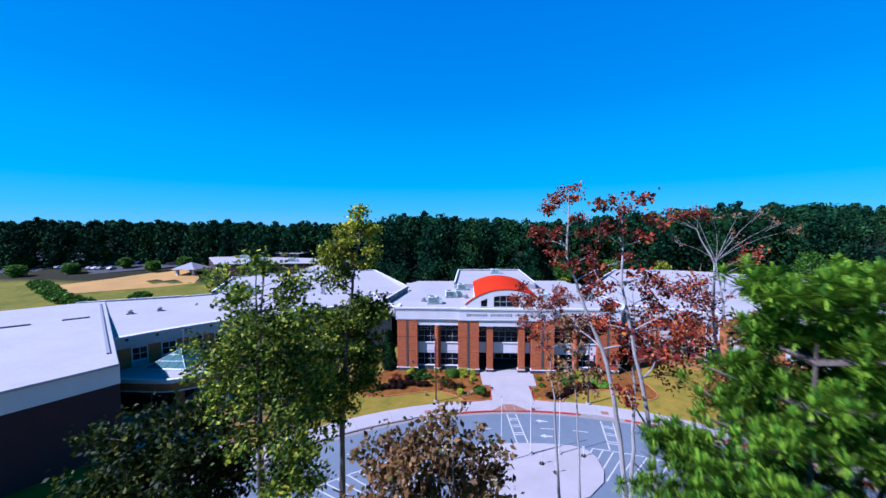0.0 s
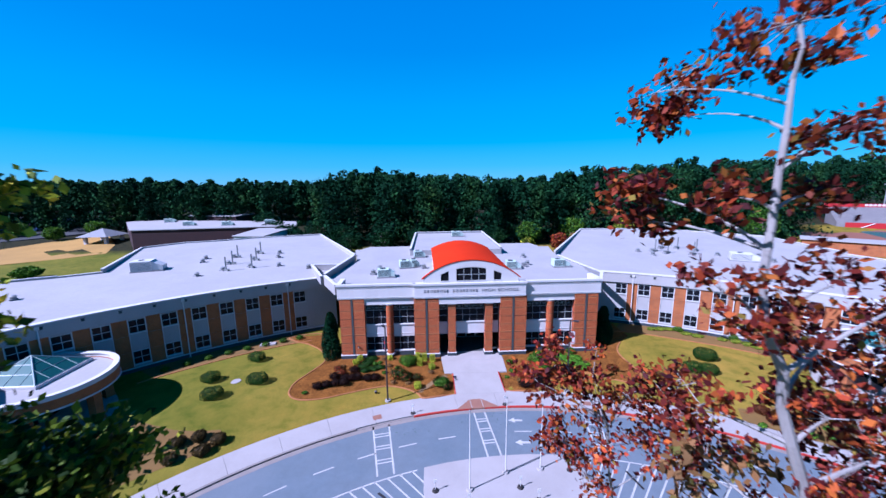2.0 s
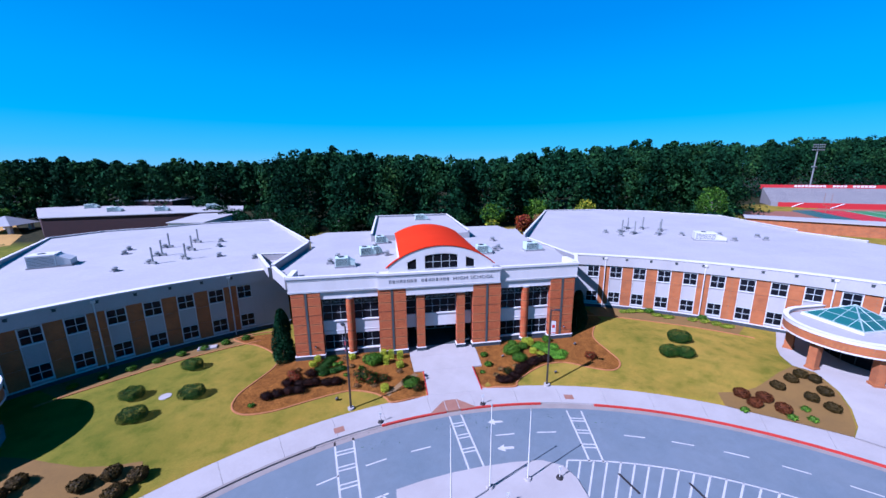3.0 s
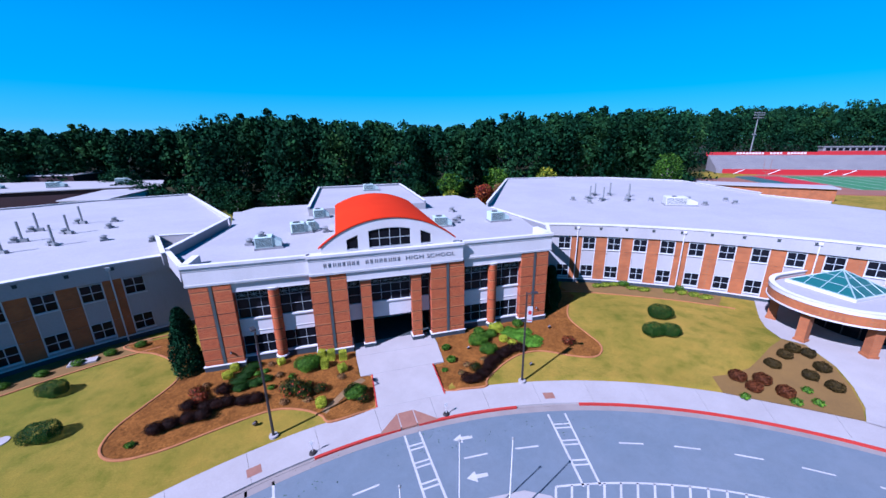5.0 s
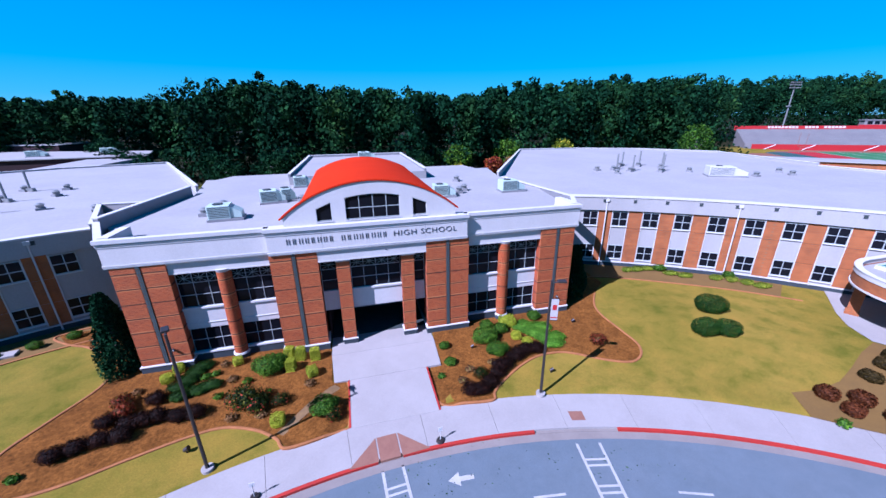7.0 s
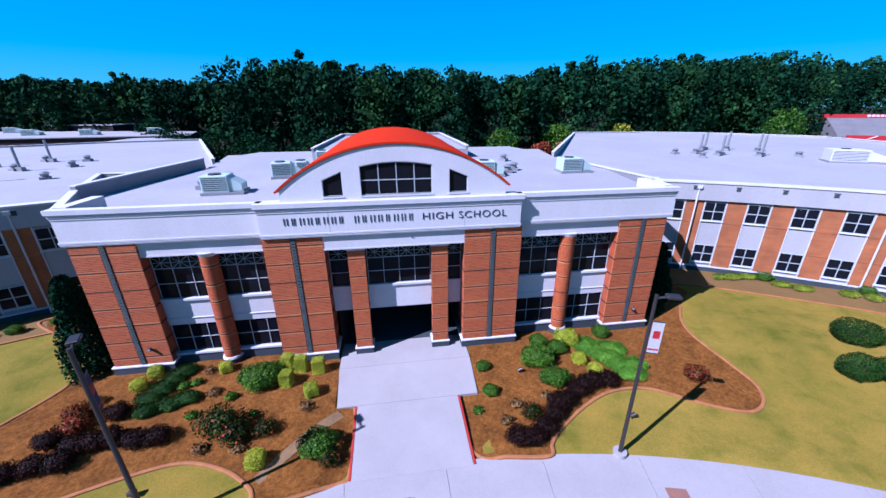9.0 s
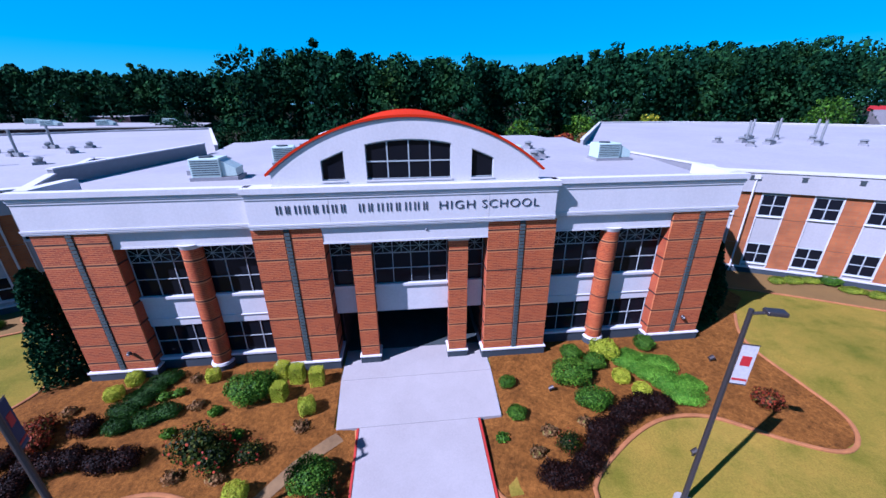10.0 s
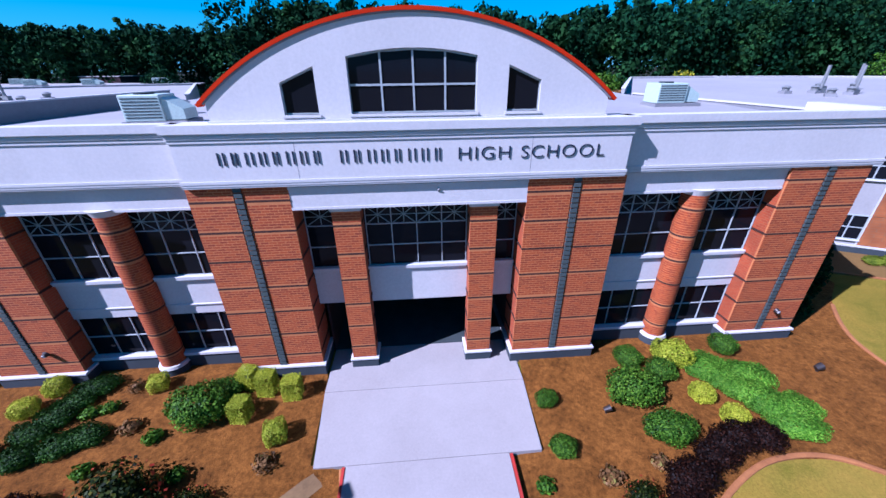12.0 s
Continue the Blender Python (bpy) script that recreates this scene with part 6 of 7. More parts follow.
def clump_tree(name, label, trunk, clumps, leaf_mat, bark, leaf=0.13, per=90, r0=0.26, seed=1, loose=0.14):
    """A tapered trunk along the given points; each clump (x, y, z, radius) hangs on a limb of its own, split into twigs with leaves."""
    rg = random.Random(seed)
    rng = np.random.default_rng(seed)
    base = Vector(trunk[0])
    root = thing(name, label, "tree", at=pose(*base))
    bm = bmesh.new()
    pts = [Vector(p) - base for p in trunk]
    n = len(pts)
    fine, rad = [], []
    for i in range(n - 1):
        for k in range(4):
            f = k / 4
            fine.append(pts[i].lerp(pts[i + 1], f) + Vector((rg.uniform(-1, 1), rg.uniform(-1, 1), 0)) * 0.05)
            rad.append(r0 * (1 - 0.9 * ((i + f) / (n - 1)) ** 0.75))
    fine.append(pts[-1])
    rad.append(0.02)
    for i in range(len(fine) - 1):
        tube(bm, fine[i], fine[i + 1], rad[i], rad[i + 1], 8, caps=False)
    cs = []
    for cx, cy, cz, r in clumps:
        tip = Vector((cx, cy, cz)) - base
        best = min(range(len(fine)), key=lambda i: (fine[i] - tip).length + (3.0 if fine[i].z > tip.z - 0.15 * (fine[i] - tip).length else 0))
        p = fine[best]
        mid = p.lerp(tip, 0.5) + Vector((rg.uniform(-0.15, 0.15), rg.uniform(-0.15, 0.15), 0.12 * (tip - p).length))
        ra = min(rad[best] * 0.6, 0.02 + 0.022 * (tip - p).length)
        prev = p
        for k in range(1, 6):
            t = k / 5
            q = p * (1 - t) ** 2 + mid * 2 * t * (1 - t) + tip * t * t
            tube(bm, prev, q, ra * (1 - 0.75 * (k - 1) / 5), ra * (1 - 0.75 * k / 5), 6, caps=False)
            prev = q
        for _ in range(max(5, int(9 * r / 0.5))):
            d = Vector((rg.gauss(0, 1), rg.gauss(0, 1), rg.gauss(0.15, 0.75)))
            e = tip + d.normalized() * r * rg.uniform(0.5, 1.45)
            s0 = p.lerp(tip, rg.uniform(0.75, 1.0)) if rg.random() < 0.35 else tip
            tube(bm, s0, e, max(0.006, ra * 0.25), 0.003, 4, caps=False)
            k = int(per * rg.uniform(0.06, 0.16))
            f = rng.uniform(0.62, 1.12, k)[:, None]
            cs.append(np.array(s0) * (1 - f) + np.array(e) * f + rng.normal(size=(k, 3)) * loose * np.array([1, 1, 0.75]))
    part("trunk", bm, bark, root, "forked trunk and bare limbs")
    part("crown", quad_mesh("crown", leaf_quads(rng, np.concatenate(cs), leaf), leaf_mat), leaf_mat, root, "loose leaf clumps with gaps")
    return root


def heap(seed, n, centre, size, r):
    """Clumps spread through a rounded crown."""
    rg = random.Random(seed)
    out = []
    for _ in range(n):
        d = Vector((rg.gauss(0, 1), rg.gauss(0, 1), rg.gauss(0, 1))).normalized() * rg.uniform(0.45, 1.0)
        out.append((centre[0] + d.x * size[0], centre[1] + d.y * size[1], centre[2] + d.z * size[2], r * rg.uniform(0.7, 1.25)))
    return out


# tall yellowing trees that the flight passes first
top = [(-10.9, -43.6, 24.3, 0.32), (-11.0, -43.7, 23.8, 0.42), (-11.6, -43.5, 23.6, 0.5), (-12.0, -43.8, 23.1, 0.45), (-10.6, -43.4, 23.5, 0.45), (-11.9, -43.4, 22.5, 0.35), (-10.5, -43.9, 22.7, 0.3), (-12.6, -43.8, 22.3, 0.3)]
Y_TRUNK = [(-12.4, -43.2, -0.6), (-12.2, -43.4, 9), (-12.0, -43.5, 16), (-11.7, -43.6, 19.6), (-11.4, -43.6, 21.6), (-11.15, -43.6, 23.0), (-10.9, -43.6, 24.3)]
clump_tree("yellowing_oak", "tall oak, yellow-green at the top of its ragged crown", Y_TRUNK, top + heap(61, 12, (-11.7, -43.6, 22.4), (0.9, 0.6, 1.4), 0.34), L_YELLOW, M_DARKBARK, 0.115, 380, 0.16, 3, 0.13)
clump_tree("green_oak", "broad dark green oak crown below the yellow top", [(-12.6, -42.4, -0.6), (-12.5, -42.6, 9), (-12.2, -43.0, 15), (-11.9, -43.2, 19), (-11.7, -43.3, 20.6)],
           heap(5, 54, (-12.6, -43.2, 18.0), (2.2, 2.0, 3.2), 0.52) + heap(6, 16, (-10.9, -43.2, 19.9), (1.05, 0.9, 1.0), 0.42), L_GREEN, M_DARKBARK, 0.125, 330, 0.19, 5, 0.15)
clump_tree("yellowing_oak", "ragged green oak with a few yellowing leaves", [(-12.9, -48.6, -0.6), (-12.7, -48.8, 9), (-12.5, -49.0, 16), (-12.3, -49.1, 20), (-12.0, -49.2, 22.9)],
           [(-12.0, -49.2, 22.7, 0.35), (-11.5, -49.1, 22.0, 0.45), (-12.7, -49.3, 21.9, 0.45), (-10.9, -49.1, 21.2, 0.5), (-12.2, -49.3, 21.2, 0.5)] + heap(7, 34, (-11.8, -48.9, 18.6), (1.5, 1.3, 3.2), 0.44), L_GREEN, M_DARKBARK, 0.11, 360, 0.15, 7, 0.16)
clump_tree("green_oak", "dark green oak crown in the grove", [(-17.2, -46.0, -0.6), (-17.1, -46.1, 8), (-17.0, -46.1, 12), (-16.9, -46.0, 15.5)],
           heap(29, 44, (-17.6, -46.0, 14.6), (3.0, 2.4, 2.6), 0.75), L_SHADEDGREEN, M_DARKBARK, 0.17, 200, 0.2, 29, 0.18)
clump_tree("yellowing_oak", "green oak with a low ragged crown in the grove", [(-14.6, -45.2, -0.6), (-14.5, -45.4, 8), (-14.4, -45.6, 15), (-14.3, -45.8, 19.5), (-14.2, -45.9, 22.2)],
           [(-14.2, -45.9, 22.3, 0.4), (-15.6, -46.0, 21.9, 0.4), (-12.9, -45.9, 21.8, 0.45), (-11.6, -46.0, 21.9, 0.4), (-14.9, -46.1, 21.2, 0.5), (-13.4, -45.7, 21.0, 0.5)] + heap(33, 36, (-13.9, -45.8, 19.0), (2.9, 1.6, 2.4), 0.5), L_GREEN, M_DARKBARK, 0.12, 290, 0.17, 33, 0.16)
# red trees
clump_tree("red_oak", "slender pale-barked oak with sparse red leaves", [(0.99, -43.23, -0.60), (0.35, -43.44, 8.11), (-0.39, -43.66, 15.00), (-1.02, -43.76, 18.18), (-1.98, -43.76, 20.62), (-2.72, -43.76, 22.53), (-2.61, -43.76, 24.12), (-2.67, -43.76, 25.07)],
           [(-2.72, -43.76, 25.07, 0.45), (-2.30, -43.66, 24.75, 0.27), (-3.35, -42.75, 24.7, 0.5), (-2.9, -42.6, 24.45, 0.42), (-3.6, -42.85, 23.5, 0.36), (-3.4, -42.9, 23.15, 0.27), (-3.04, -43.55, 23.48, 0.25), (-2.30, -43.87, 24.12, 0.28), (-1.98, -43.55, 23.48, 0.17),
            (-1.55, -43.44, 21.57, 0.53), (-0.81, -43.66, 20.30, 0.58), (-2.72, -43.23, 20.83, 0.42), (-0.39, -43.55, 22.32, 0.37), (-1.98, -42.60, 19.35, 0.53), (-0.07, -43.97, 19.03, 0.64), (-1.77, -43.87, 21.04, 0.37), (-1.24, -43.76, 19.67, 0.48), (-2.51, -43.87, 22.21, 0.30), (-3.14, -43.87, 22.53, 0.32), (-1.66, -43.66, 22.53, 0.32)],
           L_RED, M_PALEBARK, 0.095, 330, 0.15, 3, 0.1)
clump_tree("red_oak", "red-brown oak standing below the flight", [(-1.6, -40.2, -0.6), (-1.8, -40.4, 8), (-2.2, -40.9, 13), (-2.6, -41.4, 16.5), (-3.1, -41.8, 19.5)],
           [(-4.1, -41.66, 20.95, 0.32), (-4.4, -41.67, 20.35, 0.38), (-3.45, -41.84, 20.45, 0.4), (-2.95, -42.04, 20.25, 0.45), (-2.55, -42.02, 20.5, 0.38), (-2.15, -42.15, 20.55, 0.4), (-3.9, -41.77, 20.05, 0.45),
            (-4.0, -41.8, 19.3, 0.45), (-3.2, -41.9, 19.2, 0.5), (-2.2, -42.0, 19.4, 0.5), (-1.2, -41.6, 18.6, 0.5), (-3.3, -41.4, 18.2, 0.5)],
           L_RED, M_PALEBARK, 0.09, 330, 0.13, 12, 0.1)
clump_tree("red_oak", "pale-barked oak with a long red-leaved limb", [(6.97, -40.82, -0.60), (6.47, -41.20, 5.30), (5.85, -41.57, 12.17), (5.10, -41.82, 15.80), (4.35, -41.82, 19.05), (4.22, -41.82, 22.05), (3.47, -41.82, 23.55)],
           [(1.60, -41.82, 24.05, 0.44), (0.47, -41.82, 24.49, 0.31), (2.60, -41.69, 24.30, 0.44), (3.47, -41.95, 24.17, 0.50), (2.22, -41.57, 20.80, 0.69), (3.22, -41.95, 21.05, 0.62), (4.22, -41.57, 20.30, 0.69), (2.72, -41.82, 19.42, 0.75), (0.6, -43.6, 18.9, 0.6), (2.0, -43.3, 18.7, 0.6), (3.2, -43.4, 19.8, 0.6), (5.72, -41.69, 22.05, 0.62)] + heap(37, 8, (1.6, -42.6, 19.8), (2.2, 1.2, 2.0), 0.5),
           L_RED, M_PALEBARK, 0.11, 260, 0.2, 19, 0.12)
clump_tree("red_oak", "thin oak with dark red leaf tufts", [(-0.6, -50.0, -0.6), (-1.2, -50.2, 9), (-2.2, -50.5, 16), (-3.0, -50.7, 20.5), (-3.5, -50.8, 22.5), (-3.55, -50.8, 24.1)],
           [(-3.6, -50.8, 24.15, 0.22), (-3.95, -50.8, 24.1, 0.16), (-3.2, -50.8, 24.25, 0.14), (-4.0, -50.8, 23.65, 0.26), (-3.7, -50.7, 23.7, 0.22), (-3.2, -50.9, 23.4, 0.2), (-4.1, -50.9, 22.8, 0.22), (-3.0, -50.6, 22.6, 0.3), (-2.5, -50.7, 21.9, 0.35), (-3.6, -50.6, 21.6, 0.3), (-2.6, -50.4, 20.8, 0.4), (-3.4, -50.9, 20.3, 0.35)],
           L_RED, M_PALEBARK, 0.085, 170, 0.1, 11, 0.07)
clump_tree("bare_tree", "nearly bare pale tree with forked limbs", [(6.4, -41.2, -0.6), (6.0, -41.4, 8), (5.4, -41.7, 14), (5.0, -41.9, 18), (4.6, -42.0, 20.4), (4.2, -42.0, 22.2)],
           [(3.2, -42.0, 24.4, 0.3), (3.9, -42.1, 24.1, 0.35), (5.2, -41.9, 24.3, 0.35), (5.9, -42.0, 24.2, 0.4), (6.6, -42.1, 23.8, 0.4), (7.3, -42.0, 23.5, 0.45), (4.6, -42.2, 23.2, 0.3), (2.6, -41.9, 23.0, 0.4), (6.2, -41.8, 22.4, 0.45), (3.4, -42.2, 21.6, 0.4), (6.8, -42.1, 21.2, 0.5), (2.9, -41.8, 19.8, 0.5)],
           L_BROWN, M_PALEBARK, 0.09, 40, 0.2, 17, 0.12)
clump_tree("brown_oak", "smaller oak with dry brown leaves", [(-6.6, -49.4, -0.6), (-6.7, -49.6, 8), (-6.9, -49.8, 13), (-7.0, -50.0, 16.5), (-7.0, -50.0, 18.4)],
           [(-7.0, -50.0, 19.0, 0.5), (-8.2, -49.9, 18.4, 0.5), (-6.1, -50.0, 18.2, 0.45), (-7.2, -49.7, 17.6, 0.6), (-8.8, -50.0, 17.4, 0.5), (-6.0, -49.8, 17.0, 0.5), (-7.8, -50.1, 16.6, 0.6)] + heap(51, 26, (-7.6, -49.9, 17.6), (1.9, 0.9, 1.6), 0.45),
           L_BROWN, M_DARKBARK, 0.14, 180, 0.15, 23, 0.13)


clump_tree("red_oak", "wide loose oak with red and olive leaves", [(1.2, -41.6, -0.6), (1.0, -41.8, 7), (0.8, -42.1, 12), (0.7, -42.4, 15.5), (0.6, -42.5, 18.4), (0.5, -42.6, 20.4)],
           [(-0.66, -42.6, 21.2, 0.45), (0.52, -42.6, 21.2, 0.5), (1.3, -42.5, 20.7, 0.5), (2.3, -42.7, 21.2, 0.5), (3.1, -42.6, 20.7, 0.5), (-0.4, -42.4, 20.1, 0.5), (0.45, -42.6, 19.7, 0.55), (1.4, -42.7, 20.0, 0.5), (2.2, -42.6, 19.4, 0.55), (3.3, -42.5, 19.5, 0.5),
            (1.1, -42.4, 18.3, 0.6), (2.1, -42.6, 17.3, 0.6), (2.8, -42.5, 18.1, 0.6), (3.4, -42.6, 18.6, 0.5), (-0.1, -42.6, 17.7, 0.55)], L_RED, M_PALEBARK, 0.13, 150, 0.17, 47, 0.13)
clump_tree("brown_oak", "low oak with olive-brown leaves", [(-1.2, -42.2, -0.6), (-1.4, -42.3, 7), (-1.6, -42.5, 12), (-1.8, -42.6, 15.5), (-2.0, -42.6, 18.0)],
           [(-2.0, -42.6, 18.4, 0.5), (-2.2, -42.5, 17.6, 0.55), (-2.5, -42.6, 19.4, 0.35), (-1.5, -42.6, 19.4, 0.4), (-1.0, -42.7, 17.6, 0.5), (-1.4, -42.4, 16.8, 0.6), (-2.7, -42.5, 16.9, 0.5)], L_BROWN, M_PALEBARK, 0.15, 140, 0.12, 49, 0.12)


L_OLIVE = leaf_material("olive_and_rust_leaves", [(0.0, (0.024, 0.04, 0.008)), (0.35, (0.08, 0.104, 0.016)), (0.6, (0.192, 0.096, 0.024)), (0.85, (0.24, 0.056, 0.016)), (1.0, (0.32, 0.24, 0.04))], through=0.3)
clump_tree("mixed_oak", "oak with olive and rust leaves on pale forked limbs", [(4.6, -45.2, -0.6), (4.4, -45.4, 8), (3.9, -45.7, 14), (3.5, -45.9, 17.5), (3.2, -46.0, 20.2)],
           [(3.2, -46.0, 20.6, 0.4), (2.2, -46.0, 20.4, 0.35), (4.2, -46.1, 20.2, 0.4)] + heap(71, 30, (3.1, -46.0, 18.5), (1.9, 1.0, 1.9), 0.42), L_OLIVE, M_PALEBARK, 0.17, 110, 0.15, 71, 0.13)


def pine(name, label, base, height, crown_from, reach, seed):
    rg = random.Random(seed)
    rng = np.random.default_rng(seed)
    root = thing(name, label, "tree", at=pose(*base))
    bm = bmesh.new()
    tube(bm, (0, 0, 0), (0, 0, height - 0.8), 0.2, 0.012, 8)
    cs = []
    z = crown_from
    while z < height - 0.3:
        f = (z - crown_from) / (height - crown_from)
        for _ in range(8):
            a = rg.uniform(0, 6.28)
            l = reach * (1 - 0.85 * f) * rg.uniform(0.6, 1.1)
            tip = Vector((l * math.cos(a), l * math.sin(a), z + l * 0.35))
            tube(bm, (0, 0, z), tip, 0.03, 0.01, 5, caps=False)
            for k in range(12):
                p = Vector((0, 0, z)).lerp(tip, 0.3 + 0.7 * k / 11)
                m = rng.normal(size=(70, 3)) + np.array([0, 0, 0.4])
                m /= np.linalg.norm(m, axis=1)[:, None]
                cs.append((np.array(p + Vector((rg.uniform(-.2, .2), rg.uniform(-.2, .2), rg.uniform(-.05, .2)))), m))
        z += 0.42
    part("trunk", bm, M_DARKBARK, root)
    verts = []
    for c, m in cs:
        t = np.cross(m, [0.3, 0.5, 0.8])
        t /= np.linalg.norm(t, axis=1)[:, None] + 1e-9
        tip = c + m * rng.uniform(0.07, 0.13, len(m))[:, None]
        verts.append(np.stack([c + m * 0.02 - t * 0.006, c + m * 0.02 + t * 0.006, tip + t * 0.005, tip - t * 0.005], 1).reshape(-1, 3))
    part("crown", quad_mesh("crown", np.concatenate(verts), L_PINE), L_PINE, root, "tufts of long green needles")


pine("loblolly_pine", "bushy green pine with long needle tufts", (-3.75, -55.2, -0.6), 24.1, 18.5, 2.3, 41)
pine("loblolly_pine", "young green pine with long needle tufts", (-4.5, -54.8, -0.6), 22.4, 18.5, 1.3, 45)
pine("loblolly_pine", "bushy green pine with long needle tufts", (-2.6, -54.7, -0.6), 24.0, 18.5, 2.2, 43)


# ---- shrubs ----
def shrub_mesh(seed, size, leaf_mat, n, leaf, square=0.0, shell=0.8):
    """Leaves over a rounded or clipped body; size is half widths and height."""
    rng = np.random.default_rng(seed)
    v = rng.normal(size=(n, 3))
    v /= np.linalg.norm(v, axis=1)[:, None]
    facing = v.copy()
    if square:
        m = np.abs(v).max(axis=1)[:, None]
        facing = v * (1 - square) + np.where(np.abs(v) >= m, np.sign(v), 0.0) * square
        v = v * (1 - square) + v / m * square
    lump = 1 + 0.14 * (1 - square) * np.sin(v[:, :1] * 5 + seed) * np.cos(v[:, 1:2] * 4 + seed * 2)
    r = rng.uniform(shell, 1.0, n)[:, None] * lump
    c = v * r * np.array([size[0], size[1], size[2] / 2]) + np.array([0, 0, size[2] / 2])
    c[:, 2] = np.maximum(c[:, 2], 0.02)
    return quad_mesh("shrub", leaf_quads(rng, c, leaf, 0.4, normals=facing, tilt=0.4), leaf_mat)


KINDS = {}


def kind_of(name, label, size, mat, n, leaf, square=0.0, shell=0.75, blooms=0, seed=1):
    KINDS[name] = [shrub_mesh(seed + k, size, mat, n, leaf, square, shell) for k in range(3)] + [label, size]
    if blooms:
        KINDS[name + "_bloom"] = shrub_mesh(seed + 9, tuple(s * 1.05 for s in size), L_BLOOM, blooms, leaf * 1.1, 0, 0.95)


kind_of("clipped_boxwood", "lime-yellow clipped shrub beside the entrance wall", (0.36, 0.36, 1.0), L_LIME, 4600, 0.042, 0.92, 0.9, seed=51)
kind_of("lime_ball", "round lime-yellow shrub in the bed", (0.42, 0.42, 0.7), L_LIME, 3600, 0.042, 0.45, 0.85, seed=54)
kind_of("green_shrub", "rounded dark green evergreen shrub", (0.68, 0.6, 0.75), L_BUSH, 4800, 0.048, 0.1, 0.7, seed=57)
kind_of("ground_cover", "low bright green spreading ground cover", (1.0, 0.8, 0.5), L_BRIGHT, 6500, 0.05, 0.1, 0.6, seed=61)
kind_of("juniper", "low dark green spreading juniper in the bed", (0.8, 0.62, 0.5), L_HOLLY, 4200, 0.055, 0.0, 0.55, seed=87)
kind_of("wall_cover", "low lime-green ground cover along the wall", (0.95, 0.6, 0.4), L_LIMECOVER, 3600, 0.06, 0.1, 0.5, seed=90)
kind_of("barberry", "dark red-leaved shrub in the bed", (0.75, 0.65, 0.8), L_DARKRED, 3600, 0.056, 0.0, 0.5, seed=64)
kind_of("rose_bush", "loose green rose bush with red flowers", (0.62, 0.58, 0.8), L_SHADEDGREEN, 2400, 0.056, 0.0, 0.3, 60, seed=67)
kind_of("red_shrub", "loose shrub with red autumn leaves in the bed", (0.75, 0.7, 0.85), L_REDBUSH, 1500, 0.09, 0.0, 0.35, seed=94)
kind_of("clipped_holly", "clipped dark green holly mound on the lawn", (1.1, 0.85, 1.2), L_HOLLY, 7500, 0.055, 0.4, 0.9, seed=71)
kind_of("rust_shrub", "clipped rust-brown shrub in the bare bed", (0.66, 0.64, 0.85), L_RUST, 2000, 0.09, 0.2, 0.8, seed=74)
kind_of("olive_shrub", "clipped brown-green shrub in the bare bed", (0.6, 0.6, 0.75), L_OLIVESHRUB, 1800, 0.09, 0.2, 0.8, seed=77)
kind_of("tuft", "small green tuft in the pine straw", (0.4, 0.35, 0.35), L_BUSH, 380, 0.1, 0.0, 0.3, seed=81)
kind_of("dry_tuft", "small dry brown plant in the pine straw", (0.4, 0.4, 0.4), L_BROWN, 420, 0.1, 0.0, 0.05, seed=84)
sr = random.Random(12)


def plant(kind, x, y, scale=1.0, sx=1.0):
    *meshes, label, size = KINDS[kind]
    me = sr.choice(meshes)
    ob = new(kind, me)
    ob.matrix_basis = pose(x, y, lawn_z(x, y) + 0.0, 0, 0, sr.uniform(-25, 25)) @ Matrix.Diagonal((scale * sx * sr.uniform(0.92, 1.1), scale * sr.uniform(0.92, 1.1), scale * sr.uniform(0.9, 1.1), 1))
    tagged(ob, label, "shrub", group=kind.replace("_", " ") + "s")
    if kind + "_bloom" in KINDS:
        part("blossom", KINDS[kind + "_bloom"], L_BLOOM, ob, "red blossoms")
    return ob


